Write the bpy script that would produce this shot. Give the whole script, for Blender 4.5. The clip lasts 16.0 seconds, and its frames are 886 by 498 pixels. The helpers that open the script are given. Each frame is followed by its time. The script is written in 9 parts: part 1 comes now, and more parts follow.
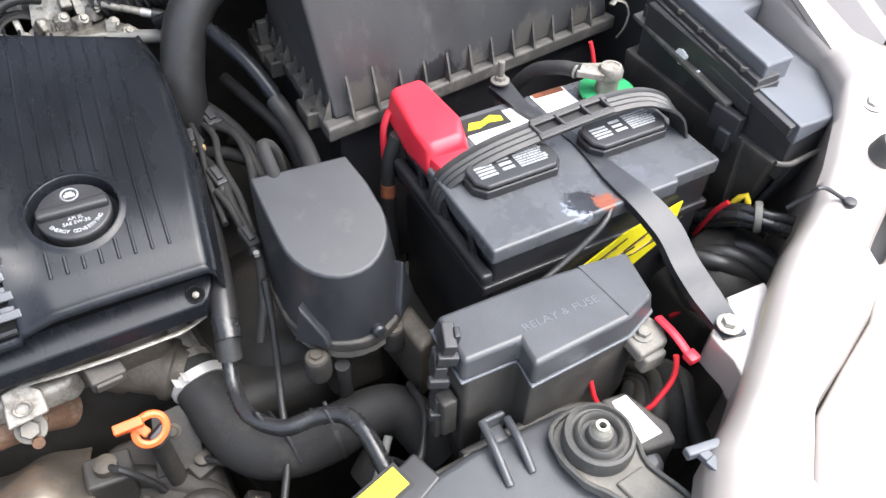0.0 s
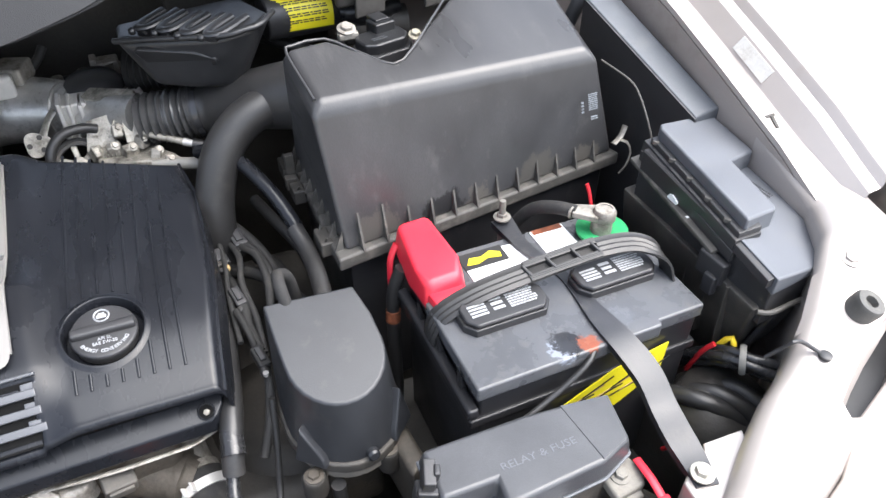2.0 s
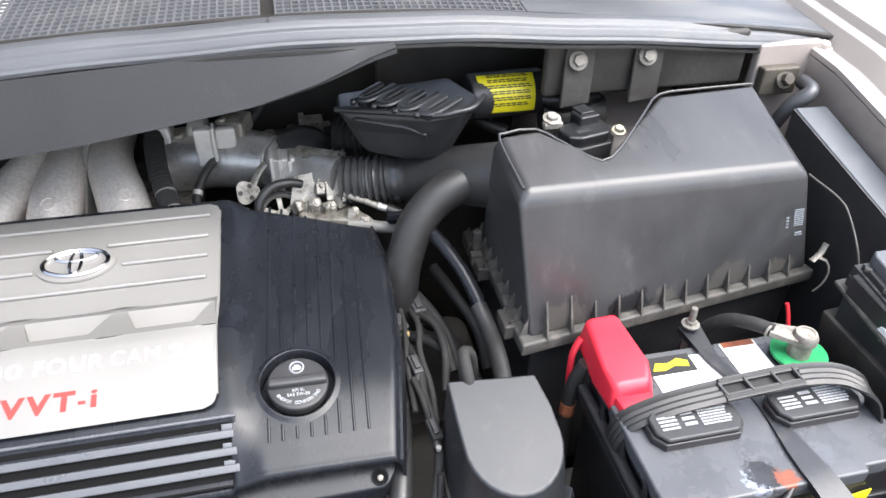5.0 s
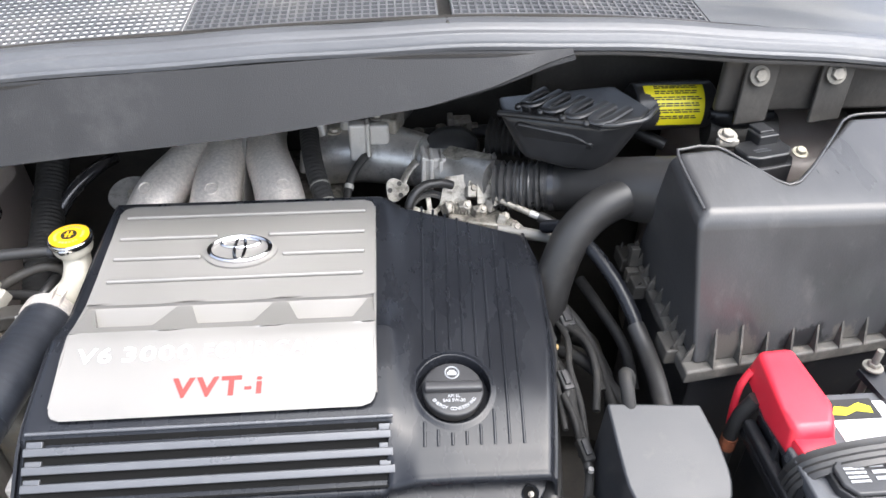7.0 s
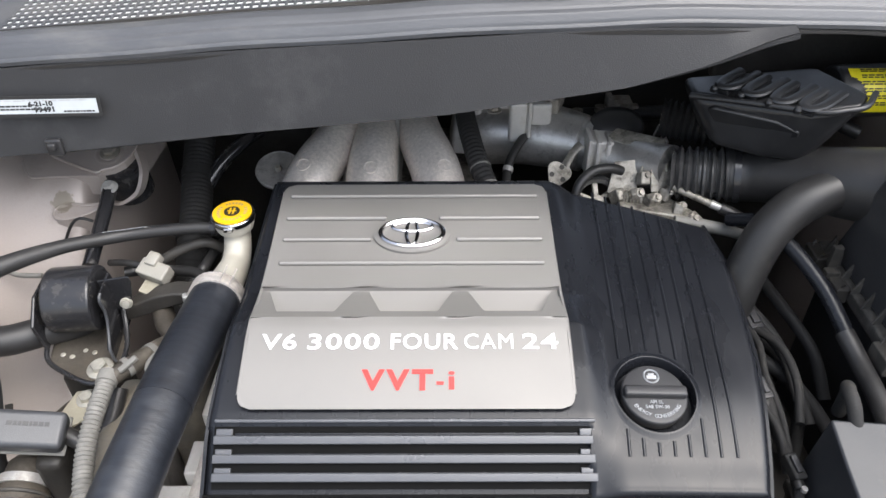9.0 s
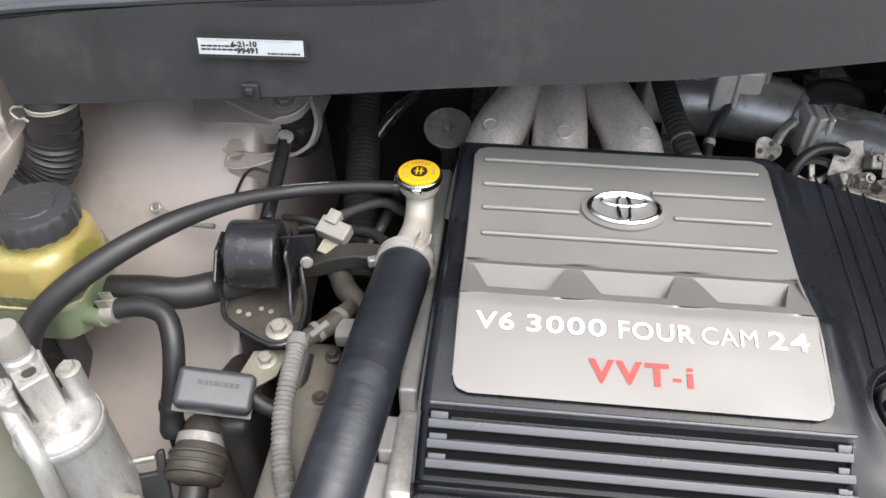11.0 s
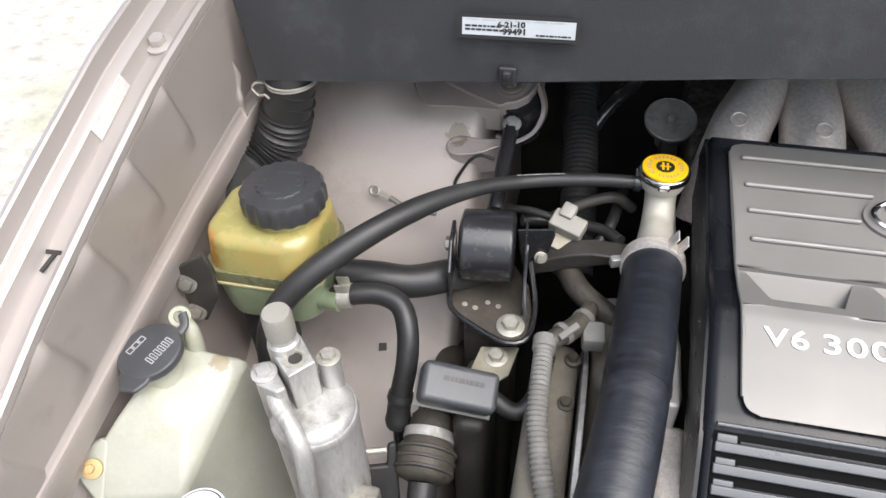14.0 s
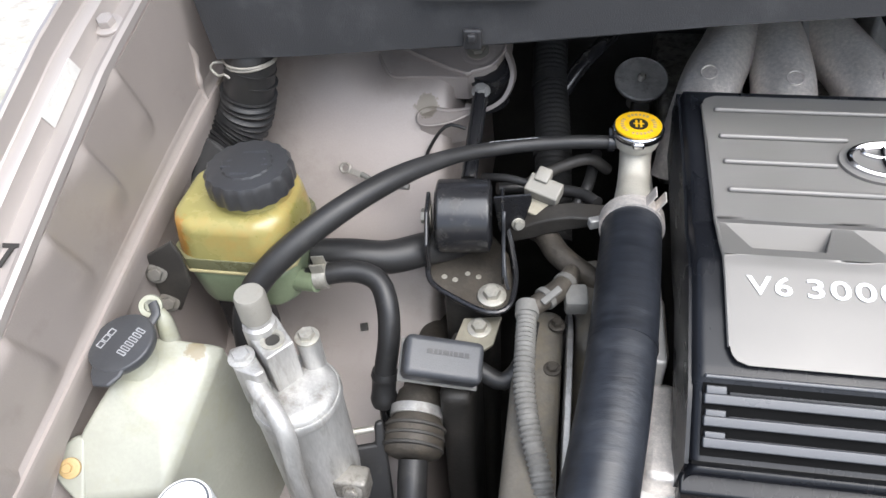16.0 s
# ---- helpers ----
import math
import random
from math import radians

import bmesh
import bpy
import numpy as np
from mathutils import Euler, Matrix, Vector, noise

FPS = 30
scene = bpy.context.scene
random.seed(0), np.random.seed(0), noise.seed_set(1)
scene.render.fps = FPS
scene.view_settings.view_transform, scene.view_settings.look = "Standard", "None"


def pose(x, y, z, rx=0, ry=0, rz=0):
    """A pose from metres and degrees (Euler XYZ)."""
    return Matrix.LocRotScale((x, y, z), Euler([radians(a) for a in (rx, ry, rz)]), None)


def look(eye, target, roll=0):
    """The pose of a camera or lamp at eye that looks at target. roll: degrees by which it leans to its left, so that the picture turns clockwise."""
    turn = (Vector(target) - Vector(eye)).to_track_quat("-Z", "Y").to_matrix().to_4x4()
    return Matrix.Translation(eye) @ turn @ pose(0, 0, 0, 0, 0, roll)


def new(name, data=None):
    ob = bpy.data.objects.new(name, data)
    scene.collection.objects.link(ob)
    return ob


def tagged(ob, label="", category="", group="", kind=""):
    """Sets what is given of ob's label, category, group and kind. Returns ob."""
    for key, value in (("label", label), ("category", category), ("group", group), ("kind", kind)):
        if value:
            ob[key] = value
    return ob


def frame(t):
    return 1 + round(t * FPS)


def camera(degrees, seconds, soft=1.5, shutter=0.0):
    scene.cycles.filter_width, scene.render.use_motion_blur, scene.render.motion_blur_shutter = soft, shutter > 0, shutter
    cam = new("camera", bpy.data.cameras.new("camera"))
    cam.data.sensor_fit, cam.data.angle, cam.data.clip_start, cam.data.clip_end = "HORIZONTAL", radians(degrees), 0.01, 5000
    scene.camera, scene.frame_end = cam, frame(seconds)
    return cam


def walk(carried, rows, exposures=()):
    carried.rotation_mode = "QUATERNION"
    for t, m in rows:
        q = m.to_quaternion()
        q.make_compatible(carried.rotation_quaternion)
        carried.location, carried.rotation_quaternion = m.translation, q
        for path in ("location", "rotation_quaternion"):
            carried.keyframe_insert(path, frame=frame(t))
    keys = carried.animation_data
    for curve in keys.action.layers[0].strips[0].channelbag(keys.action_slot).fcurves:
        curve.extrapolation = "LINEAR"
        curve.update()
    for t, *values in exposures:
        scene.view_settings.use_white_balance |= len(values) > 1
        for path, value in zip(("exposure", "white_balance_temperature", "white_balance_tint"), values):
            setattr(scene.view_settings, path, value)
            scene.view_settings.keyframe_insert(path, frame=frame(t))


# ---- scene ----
cam = camera(63.9, 16.0)
# seconds, place in metres, turn in degrees
ROWS = [
    (0.0, 0.0857, -0.3065, 1.2921, 43.65, -1.01, -27.99),
    (0.5, 0.1207, -0.3142, 1.3018, 44.13, -0.34, -26.82),
    (1.0, 0.1330, -0.3203, 1.3188, 45.75, 0.34, -25.97),
    (1.5, 0.1329, -0.3218, 1.3433, 47.86, 0.23, -24.98),
    (2.0, 0.1252, -0.3215, 1.3623, 49.60, -0.14, -23.90),
    (2.5, 0.1210, -0.3198, 1.3755, 51.01, -0.40, -22.62),
    (3.0, 0.1157, -0.3154, 1.3797, 52.02, 0.00, -21.25),
    (3.5, 0.1002, -0.3023, 1.3833, 52.89, 0.11, -18.86),
    (4.0, 0.0851, -0.2945, 1.3909, 53.48, -0.28, -16.63),
    (6.5, -0.0047, -0.2612, 1.3926, 53.76, -0.60, -6.13),
    (7.0, -0.0251, -0.2520, 1.3912, 53.65, -0.45, -4.32),
    (7.5, -0.0515, -0.2387, 1.3901, 53.49, -0.09, -2.83),
    (8.0, -0.0785, -0.2283, 1.3902, 53.36, 0.46, -1.68),
    (8.5, -0.1182, -0.2165, 1.3844, 52.60, 0.47, -0.68),
    (9.0, -0.1596, -0.2021, 1.3753, 51.62, 0.33, 0.12),
    (9.5, -0.2035, -0.1835, 1.3675, 50.57, 0.31, 1.22),
    (10.0, -0.2399, -0.1707, 1.3569, 49.64, 0.11, 2.77),
    (12.5, -0.4100, -0.1463, 1.3419, 47.24, 0.63, 9.48),
    (13.0, -0.4337, -0.1472, 1.3382, 46.93, 0.97, 10.59),
    (13.5, -0.4582, -0.1462, 1.3342, 47.08, 1.43, 11.65),
    (14.0, -0.4730, -0.1424, 1.3316, 47.18, 1.76, 12.64),
    (14.5, -0.4841, -0.1458, 1.3300, 47.20, 2.34, 13.51),
    (15.0, -0.4889, -0.1494, 1.3289, 47.25, 2.67, 13.57),
    (15.5, -0.4840, -0.1473, 1.3196, 46.85, 3.05, 11.51),
    (16.0, -0.4701, -0.1411, 1.3121, 45.93, 3.37, 8.98),
]
walk(cam, [(t, pose(*row)) for t, *row in ROWS], [(0, 2.55, 6400, 10), (4, 2.58, 6400, 10), (6.5, 2.67, 6430, 10), (7, 2.63, 6430, 10), (8, 2.32, 6430, 10), (9, 1.96, 6500, 10), (10, 1.85, 6550, 10), (12.5, 1.72, 6540, 10), (14.5, 1.70, 6480, 10), (16, 1.71, 6250, 9.5)])

# ---- light ----
SUN_UP, SUN_TURN = 62, 122
world = bpy.data.worlds.new("world")
scene.world = world
world.use_nodes = True
wn = world.node_tree.nodes
sky = wn.new("ShaderNodeTexSky")
sky.sky_type, sky.sun_disc = "NISHITA", False
sky.sun_elevation, sky.sun_rotation = radians(SUN_UP), radians(SUN_TURN)
sky.dust_density, sky.ozone_density = 4.0, 1.5
haze = wn.new("ShaderNodeHueSaturation")
haze.inputs["Saturation"].default_value = 0.62
world.node_tree.links.new(sky.outputs[0], haze.inputs["Color"])
world.node_tree.links.new(haze.outputs[0], wn["Background"].inputs[0])
wn["Background"].inputs[1].default_value = 0.09
sun = new("sun", bpy.data.lights.new("sun", "SUN"))
sun.data.energy, sun.data.angle, sun.data.color = 1.15, radians(75), (0.98, 0.99, 1.0)
sun.matrix_world = look((2 * math.sin(radians(SUN_TURN)) * math.cos(radians(SUN_UP)), 2 * math.cos(radians(SUN_TURN)) * math.cos(radians(SUN_UP)), 2 * math.sin(radians(SUN_UP))), (0, 0, 0))

# ---- materials ----


def mat(name, base, rough=0.5, metal=0.0, var=0.25, scale=18.0, bump=0.15, grain=400.0, dirt=None, dirt_amount=0.0, dirt_scale=9.0, coat=0.0, trans=0.0, weave=None, spec=0.5, stretch=(1, 1, 1), stains=()):
    """A worn surface: base colour varied at two scales, patches of dirt, uneven gloss and fine relief."""
    m = bpy.data.materials.new(name)
    m.use_nodes = True
    nt = m.node_tree
    N, L = nt.nodes, nt.links.new
    b = N["Principled BSDF"]
    b.inputs["Metallic"].default_value = metal
    b.inputs["Coat Weight"].default_value = coat
    b.inputs["Coat Roughness"].default_value = 0.12
    b.inputs["Transmission Weight"].default_value = trans
    b.inputs["Specular IOR Level"].default_value = spec
    co = N.new("ShaderNodeTexCoord")
    mp = N.new("ShaderNodeMapping")
    mp.inputs["Scale"].default_value = stretch
    L(co.outputs["Object"], mp.inputs["Vector"])

    def tex(s, detail=4.0, r=0.6):
        t = N.new("ShaderNodeTexNoise")
        t.inputs["Scale"].default_value, t.inputs["Detail"].default_value, t.inputs["Roughness"].default_value = s, detail, r
        L(mp.outputs["Vector"], t.inputs["Vector"])
        return t.outputs["Fac"]

    def ramp(src, a, b_, lo, hi):
        t = N.new("ShaderNodeMapRange")
        L(src, t.inputs["Value"])
        for i, v in zip((1, 2, 3, 4), (a, b_, lo, hi)):
            t.inputs[i].default_value = v
        return t.outputs["Result"]

    def mix(fac, a, c):
        t = N.new("ShaderNodeMix")
        t.data_type = "RGBA"
        L(fac, t.inputs["Factor"])
        for sock, v in ((t.inputs[6], a), (t.inputs[7], c)):
            if isinstance(v, tuple):
                sock.default_value = (*v, 1)
            else:
                L(v, sock)
        return t.outputs[2]

    big, fine = tex(scale), tex(grain, 2.0)
    dark, light = tuple(c * (1 - var) for c in base), tuple(min(1, c * (1 + var)) for c in base)
    col = mix(ramp(big, 0.3, 0.7, 0, 1), dark, light)
    col = mix(ramp(fine, 0.3, 0.7, 0, 0.5), col, tuple(c * (1 - var * 0.8) for c in base))
    rgh = ramp(big, 0.3, 0.7, max(0.03, rough * 0.82), min(1, rough * 1.2))
    if dirt:
        d = tex(dirt_scale, 6.0, 0.7)
        mask = ramp(d, 0.62 - 0.3 * dirt_amount, 0.85 - 0.3 * dirt_amount, 0, min(1, 0.3 + dirt_amount))
        col = mix(mask, col, dirt)
        t = N.new("ShaderNodeMix")
        L(mask, t.inputs[0])
        L(rgh, t.inputs[2])
        t.inputs[3].default_value = 0.8
        rgh = t.outputs[0]
    for place, r, colour, s in stains:
        dn = N.new("ShaderNodeVectorMath")
        dn.operation = "DISTANCE"
        L(co.outputs["Object"], dn.inputs[0])
        dn.inputs[1].default_value = place
        near = ramp(dn.outputs["Value"], 0.2 * r, r, 0.42, -0.12)
        ad = N.new("ShaderNodeMath")
        L(near, ad.inputs[0])
        L(tex(s, 5.0, 0.75), ad.inputs[1])
        mask = ramp(ad.outputs[0], 0.66, 0.74, 0, 0.95)
        col = mix(mask, col, colour)
    L(col, b.inputs["Base Color"])
    L(rgh, b.inputs["Roughness"])
    if bump:
        h = fine
        if weave:
            w = N.new("ShaderNodeTexWave")
            w.inputs["Scale"].default_value, w.inputs["Distortion"].default_value = weave, 1.5
            w.bands_direction = "Y"
            L(mp.outputs["Vector"], w.inputs["Vector"])
            a = N.new("ShaderNodeMath")
            L(fine, a.inputs[0])
            L(w.outputs["Fac"], a.inputs[1])
            h = a.outputs[0]
            w.inputs["Distortion"].default_value, w.inputs["Detail"].default_value, w.inputs["Detail Scale"].default_value = 6.0, 3.0, 6.0
            L(mix(ramp(w.outputs["Fac"], 0.5, 0.95, 0, 0.22), col, tuple(c * 2.0 for c in base)), b.inputs["Base Color"])
        bp = N.new("ShaderNodeBump")
        bp.inputs["Strength"].default_value, bp.inputs["Distance"].default_value = bump, 0.001
        L(h, bp.inputs["Height"])
        L(bp.outputs["Normal"], b.inputs["Normal"])
    return m


DUST = (0.10, 0.09, 0.075)
M_cover = mat("black_cover_plastic", (0.0115, 0.0125, 0.0155), 0.27, var=0.2, scale=30, bump=0.06, grain=1100, dirt=(0.035, 0.035, 0.035), dirt_amount=0.06, dirt_scale=60, spec=0.34, stretch=(1, 0.35, 1))
M_air = mat("scuffed_black_plastic", (0.042, 0.042, 0.044), 0.33, bump=0.12, grain=700, dirt=(0.10, 0.098, 0.095), dirt_amount=0.2, dirt_scale=40, stretch=(1.0, 0.25, 0.6), stains=(((0.375, 0.236, 0.90), 0.045, (0.012, 0.012, 0.013), 60), ((0.30, 0.225, 0.90), 0.05, (0.062, 0.059, 0.054), 70), ((0.50, 0.252, 0.90), 0.06, (0.062, 0.059, 0.054), 70), ((0.57, 0.262, 0.895), 0.04, (0.075, 0.07, 0.063), 80), ((0.42, 0.24, 0.896), 0.035, (0.075, 0.07, 0.063), 80)))
M_flange = mat("dust_edged_plastic", (0.06, 0.057, 0.052), 0.6, var=0.3, bump=0.25, grain=500, dirt=(0.17, 0.155, 0.135), dirt_amount=0.38, dirt_scale=45)
M_plastic = mat("black_plastic", (0.030, 0.030, 0.032), 0.40, bump=0.2, grain=700, dirt=DUST, dirt_amount=0.16, dirt_scale=24)
M_dusty = mat("dusty_black_plastic", (0.045, 0.042, 0.038), 0.55, bump=0.25, grain=500, dirt=DUST, dirt_amount=0.5, dirt_scale=22)
M_grey = mat("greyed_black_plastic", (0.058, 0.06, 0.065), 0.33, bump=0.2, grain=800, dirt=DUST, dirt_amount=0.1)
M_bar = mat("black_bar_enamel", (0.017, 0.018, 0.022), 0.40, var=0.3, scale=25, bump=0.12, spec=0.6, dirt=(0.13, 0.12, 0.105), dirt_amount=0.2, dirt_scale=30)
M_gloss = mat("faded_blue_grey_plastic", (0.098, 0.105, 0.118), 0.45, var=0.18, bump=0.15, grain=800, spec=0.6, dirt=(0.15, 0.152, 0.155), dirt_amount=0.25, dirt_scale=30)
M_duct = mat("satin_slate_plastic", (0.062, 0.069, 0.080), 0.36, var=0.25, scale=14, bump=0.15, grain=700, spec=0.6, dirt=(0.13, 0.13, 0.13), dirt_amount=0.25, dirt_scale=24)
M_bat = mat("battery_case_plastic", (0.02, 0.02, 0.022), 0.36, bump=0.1, grain=500, dirt=(0.12, 0.115, 0.1), dirt_amount=0.15, dirt_scale=30)
M_batlid = mat("battery_lid_plastic", (0.078, 0.081, 0.088), 0.28, bump=0.1, grain=500, dirt=(0.14, 0.13, 0.12), dirt_amount=0.3, dirt_scale=40, stains=(((0.386, 0.010, 0.90), 0.022, (0.20, 0.22, 0.26), 160), ((0.394, 0.016, 0.90), 0.026, (0.006, 0.006, 0.008), 120), ((0.412, 0.008, 0.90), 0.017, (0.20, 0.05, 0.02), 140), ((0.456, 0.024, 0.90), 0.022, (0.085, 0.09, 0.10), 150), ((0.440, 0.036, 0.90), 0.014, (0.006, 0.006, 0.008), 180)))
M_rubber = mat("black_rubber", (0.024, 0.0235, 0.0235), 0.42, bump=0.15, grain=600, dirt=(0.08, 0.074, 0.066), dirt_amount=0.15, dirt_scale=35)
M_matt = mat("matt_black_hose_rubber", (0.017, 0.0166, 0.0163), 0.75, bump=0.3, grain=500, dirt=(0.07, 0.062, 0.052), dirt_amount=0.25, dirt_scale=40)
M_paper = mat("aged_label_paper", (0.46, 0.49, 0.51), 0.45, var=0.08, bump=0.05)
M_weave = mat("fabric_covered_rubber", (0.014, 0.016, 0.021), 0.40, var=0.35, scale=60, bump=0.09, grain=900, weave=34, stretch=(0.25, 1, 0.6), dirt=(0.05, 0.054, 0.062), dirt_amount=0.25, dirt_scale=70, spec=0.6)
M_foam = mat("matt_foam_rubber", (0.026, 0.0265, 0.0285), 0.7, bump=0.3, grain=900, dirt=(0.08, 0.08, 0.08), dirt_amount=0.2)
M_seal = mat("weathered_rubber_seal", (0.088, 0.091, 0.098), 0.40, bump=0.2, grain=500, var=0.2, dirt=(0.22, 0.21, 0.19), dirt_amount=0.3, stretch=(0.3, 1, 1))
M_paint = mat("champagne_car_paint", (0.41, 0.372, 0.347), 0.42, metal=0.35, var=0.05, scale=7, bump=0.04, grain=1500, dirt=(0.30, 0.26, 0.21), dirt_amount=0.1, dirt_scale=12, coat=0.5)
M_paintin = mat("dusty_inner_car_paint", (0.37, 0.325, 0.297), 0.42, metal=0.18, var=0.12, scale=6, bump=0.1, grain=900, dirt=(0.22, 0.18, 0.15), dirt_amount=0.2, dirt_scale=11, coat=0.1, stains=(((-0.612, 0.488, 0.90), 0.022, (0.22, 0.19, 0.15), 60), ((-0.64, 0.40, 0.85), 0.035, (0.22, 0.19, 0.155), 50), ((-0.80, 0.46, 0.93), 0.05, (0.16, 0.135, 0.105), 35), ((-0.60, 0.20, 0.75), 0.06, (0.15, 0.13, 0.105), 40)))
M_silver = mat("silver_painted_plastic", (0.246, 0.236, 0.223), 0.5, metal=0.4, var=0.05, scale=12, bump=0.04, grain=2500)
M_chrome = mat("chrome", (0.62, 0.62, 0.63), 0.16, metal=1.0, var=0.05, bump=0.02)
M_alu = mat("cast_aluminium", (0.80, 0.745, 0.69), 0.38, metal=0.55, var=0.2, scale=240, bump=0.4, grain=600, dirt=(0.30, 0.26, 0.21), dirt_amount=0.04, dirt_scale=60)
M_thr = mat("smooth_grey_casting", (0.50, 0.49, 0.475), 0.33, metal=0.75, var=0.2, scale=30, bump=0.25, grain=500, dirt=(0.09, 0.08, 0.065), dirt_amount=0.35, dirt_scale=40)
M_oilalu = mat("oil_stained_aluminium", (0.33, 0.31, 0.27), 0.45, metal=0.5, var=0.45, scale=70, bump=0.6, grain=380, dirt=(0.05, 0.042, 0.032), dirt_amount=0.5, dirt_scale=90)
M_aludirty = mat("dirty_aluminium", (0.33, 0.31, 0.275), 0.5, metal=0.5, var=0.3, scale=40, bump=0.5, grain=500, dirt=(0.08, 0.062, 0.045), dirt_amount=0.52, dirt_scale=55)
M_drier = mat("bare_aluminium", (0.50, 0.49, 0.47), 0.45, metal=0.5, var=0.28, scale=50, bump=0.25, grain=500, dirt=(0.20, 0.175, 0.14), dirt_amount=0.4, dirt_scale=60, stretch=(1, 1, 0.2))
M_steel = mat("zinc_plated_steel", (0.50, 0.48, 0.42), 0.42, metal=0.6, var=0.25, scale=80, bump=0.15, dirt=(0.2, 0.15, 0.1), dirt_amount=0.3, dirt_scale=60)
M_black_steel = mat("black_painted_steel", (0.022, 0.022, 0.024), 0.20, metal=0.0, var=0.2, bump=0.06, spec=0.65, dirt=(0.10, 0.088, 0.07), dirt_amount=0.22, dirt_scale=28)
M_grime = mat("oily_grimy_metal", (0.085, 0.074, 0.060), 0.6, metal=0.3, var=0.5, scale=25, bump=0.6, grain=250, dirt=(0.13, 0.105, 0.075), dirt_amount=0.4, dirt_scale=16)
M_shield = mat("tarnished_heat_shield", (0.33, 0.295, 0.25), 0.38, metal=0.85, var=0.35, scale=18, bump=0.3, grain=200, dirt=(0.24, 0.13, 0.07), dirt_amount=0.5, dirt_scale=14)
M_rust = mat("rusty_iron", (0.16, 0.09, 0.055), 0.75, metal=0.2, var=0.5, scale=50, bump=0.7, grain=300, dirt=(0.3, 0.25, 0.2), dirt_amount=0.3, dirt_scale=40)
# Oily black parts; also the sheets painted as shade about the cowl grille.
M_dark = mat("oily_and_shade_black", (0.036, 0.033, 0.029), 0.6, var=0.5, scale=20, bump=0.4, grain=200, dirt=(0.06, 0.05, 0.04), dirt_amount=0.3)
M_red = mat("red_plastic", (0.62, 0.025, 0.045), 0.35, var=0.12, bump=0.08, grain=600)
M_redwire = mat("red_wire_insulation", (0.55, 0.02, 0.03), 0.35, var=0.1, bump=0.03)
M_yellowwire = mat("yellow_wire_insulation", (0.75, 0.55, 0.03), 0.4, var=0.1, bump=0.03)
M_orange = mat("orange_plastic", (0.75, 0.13, 0.03), 0.4, var=0.15, bump=0.05)
M_green = mat("green_felt", (0.02, 0.30, 0.10), 0.9, var=0.25, scale=90, bump=0.6, grain=1500)
M_yellow = mat("yellow_sticker", (0.80, 0.70, 0.02), 0.4, var=0.08, bump=0.02)
M_capyellow = mat("yellow_cap_enamel", (0.88, 0.52, 0.01), 0.35, var=0.06, bump=0.02)
M_white = mat("white_sticker", (0.78, 0.78, 0.78), 0.45, var=0.05, bump=0.03, dirt=(0.4, 0.36, 0.3), dirt_amount=0.1)
M_ink = mat("black_ink", (0.015, 0.015, 0.015), 0.5, var=0.1, bump=0)
M_greyink = mat("pale_print", (0.40, 0.41, 0.42), 0.5, var=0.25, scale=120, bump=0)
M_print = mat("worn_grey_print", (0.20, 0.22, 0.24), 0.5, var=0.5, scale=300, bump=0)
M_redink = mat("red_print", (0.72, 0.035, 0.03), 0.4, var=0.05, bump=0)
M_whiteink = mat("white_print", (0.78, 0.78, 0.78), 0.4, var=0.04, bump=0)
M_tank = mat("milky_tank_plastic", (0.36, 0.36, 0.30), 0.34, var=0.14, scale=12, bump=0.08, grain=300, dirt=(0.30, 0.29, 0.15), dirt_amount=0.35, dirt_scale=9, coat=0.3, stains=(((-0.745, 0.172, 0.872), 0.016, (0.26, 0.22, 0.14), 90),))
M_pstop = mat("yellowed_tank_plastic", (0.35, 0.315, 0.115), 0.25, var=0.14, scale=22, bump=0.05, grain=300, dirt=(0.42, 0.22, 0.045), dirt_amount=0.5, dirt_scale=11, coat=0.5, stains=(((-0.805, 0.265, 0.905), 0.05, (0.42, 0.21, 0.035), 20), ((-0.69, 0.30, 0.900), 0.04, (0.26, 0.24, 0.05), 20)))
M_psline = mat("fluid_line_plastic", (0.155, 0.155, 0.085), 0.28, var=0.2, scale=30, bump=0.05, grain=300, dirt=(0.24, 0.20, 0.06), dirt_amount=0.3, dirt_scale=30, coat=0.4)
M_psbot = mat("fluid_filled_tank_plastic", (0.22, 0.265, 0.165), 0.32, var=0.16, scale=25, bump=0.05, grain=300, dirt=(0.12, 0.13, 0.07), dirt_amount=0.2, dirt_scale=12, coat=0.3)
M_grommet = mat("amber_grommet", (0.50, 0.35, 0.16), 0.4, var=0.15)
M_acidrust = mat("rust_stain", (0.20, 0.06, 0.025), 0.8, var=0.5, scale=120, bump=0.6)
M_beigeplug = mat("beige_connector_plastic", (0.29, 0.275, 0.24), 0.45, var=0.1, dirt=(0.2, 0.17, 0.13), dirt_amount=0.3, dirt_scale=40)
M_loom = mat("grey_loom_tube", (0.19, 0.185, 0.17), 0.6, var=0.2, scale=30, bump=0.2, dirt=(0.09, 0.08, 0.06), dirt_amount=0.3)
M_plate = mat("pale_olive_steel", (0.40, 0.37, 0.29), 0.5, metal=0.4, var=0.15, scale=50, dirt=(0.15, 0.12, 0.08), dirt_amount=0.3)
M_neck = mat("pale_cast_neck", (0.50, 0.475, 0.41), 0.5, metal=0.15, var=0.1, scale=60, bump=0.3, grain=600, dirt=(0.35, 0.30, 0.22), dirt_amount=0.25, dirt_scale=40)
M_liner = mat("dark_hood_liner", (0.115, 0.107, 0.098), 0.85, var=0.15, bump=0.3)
M_glass = mat("tinted_windscreen", (0.015, 0.02, 0.022), 0.04, var=0.1, bump=0, spec=0.8)
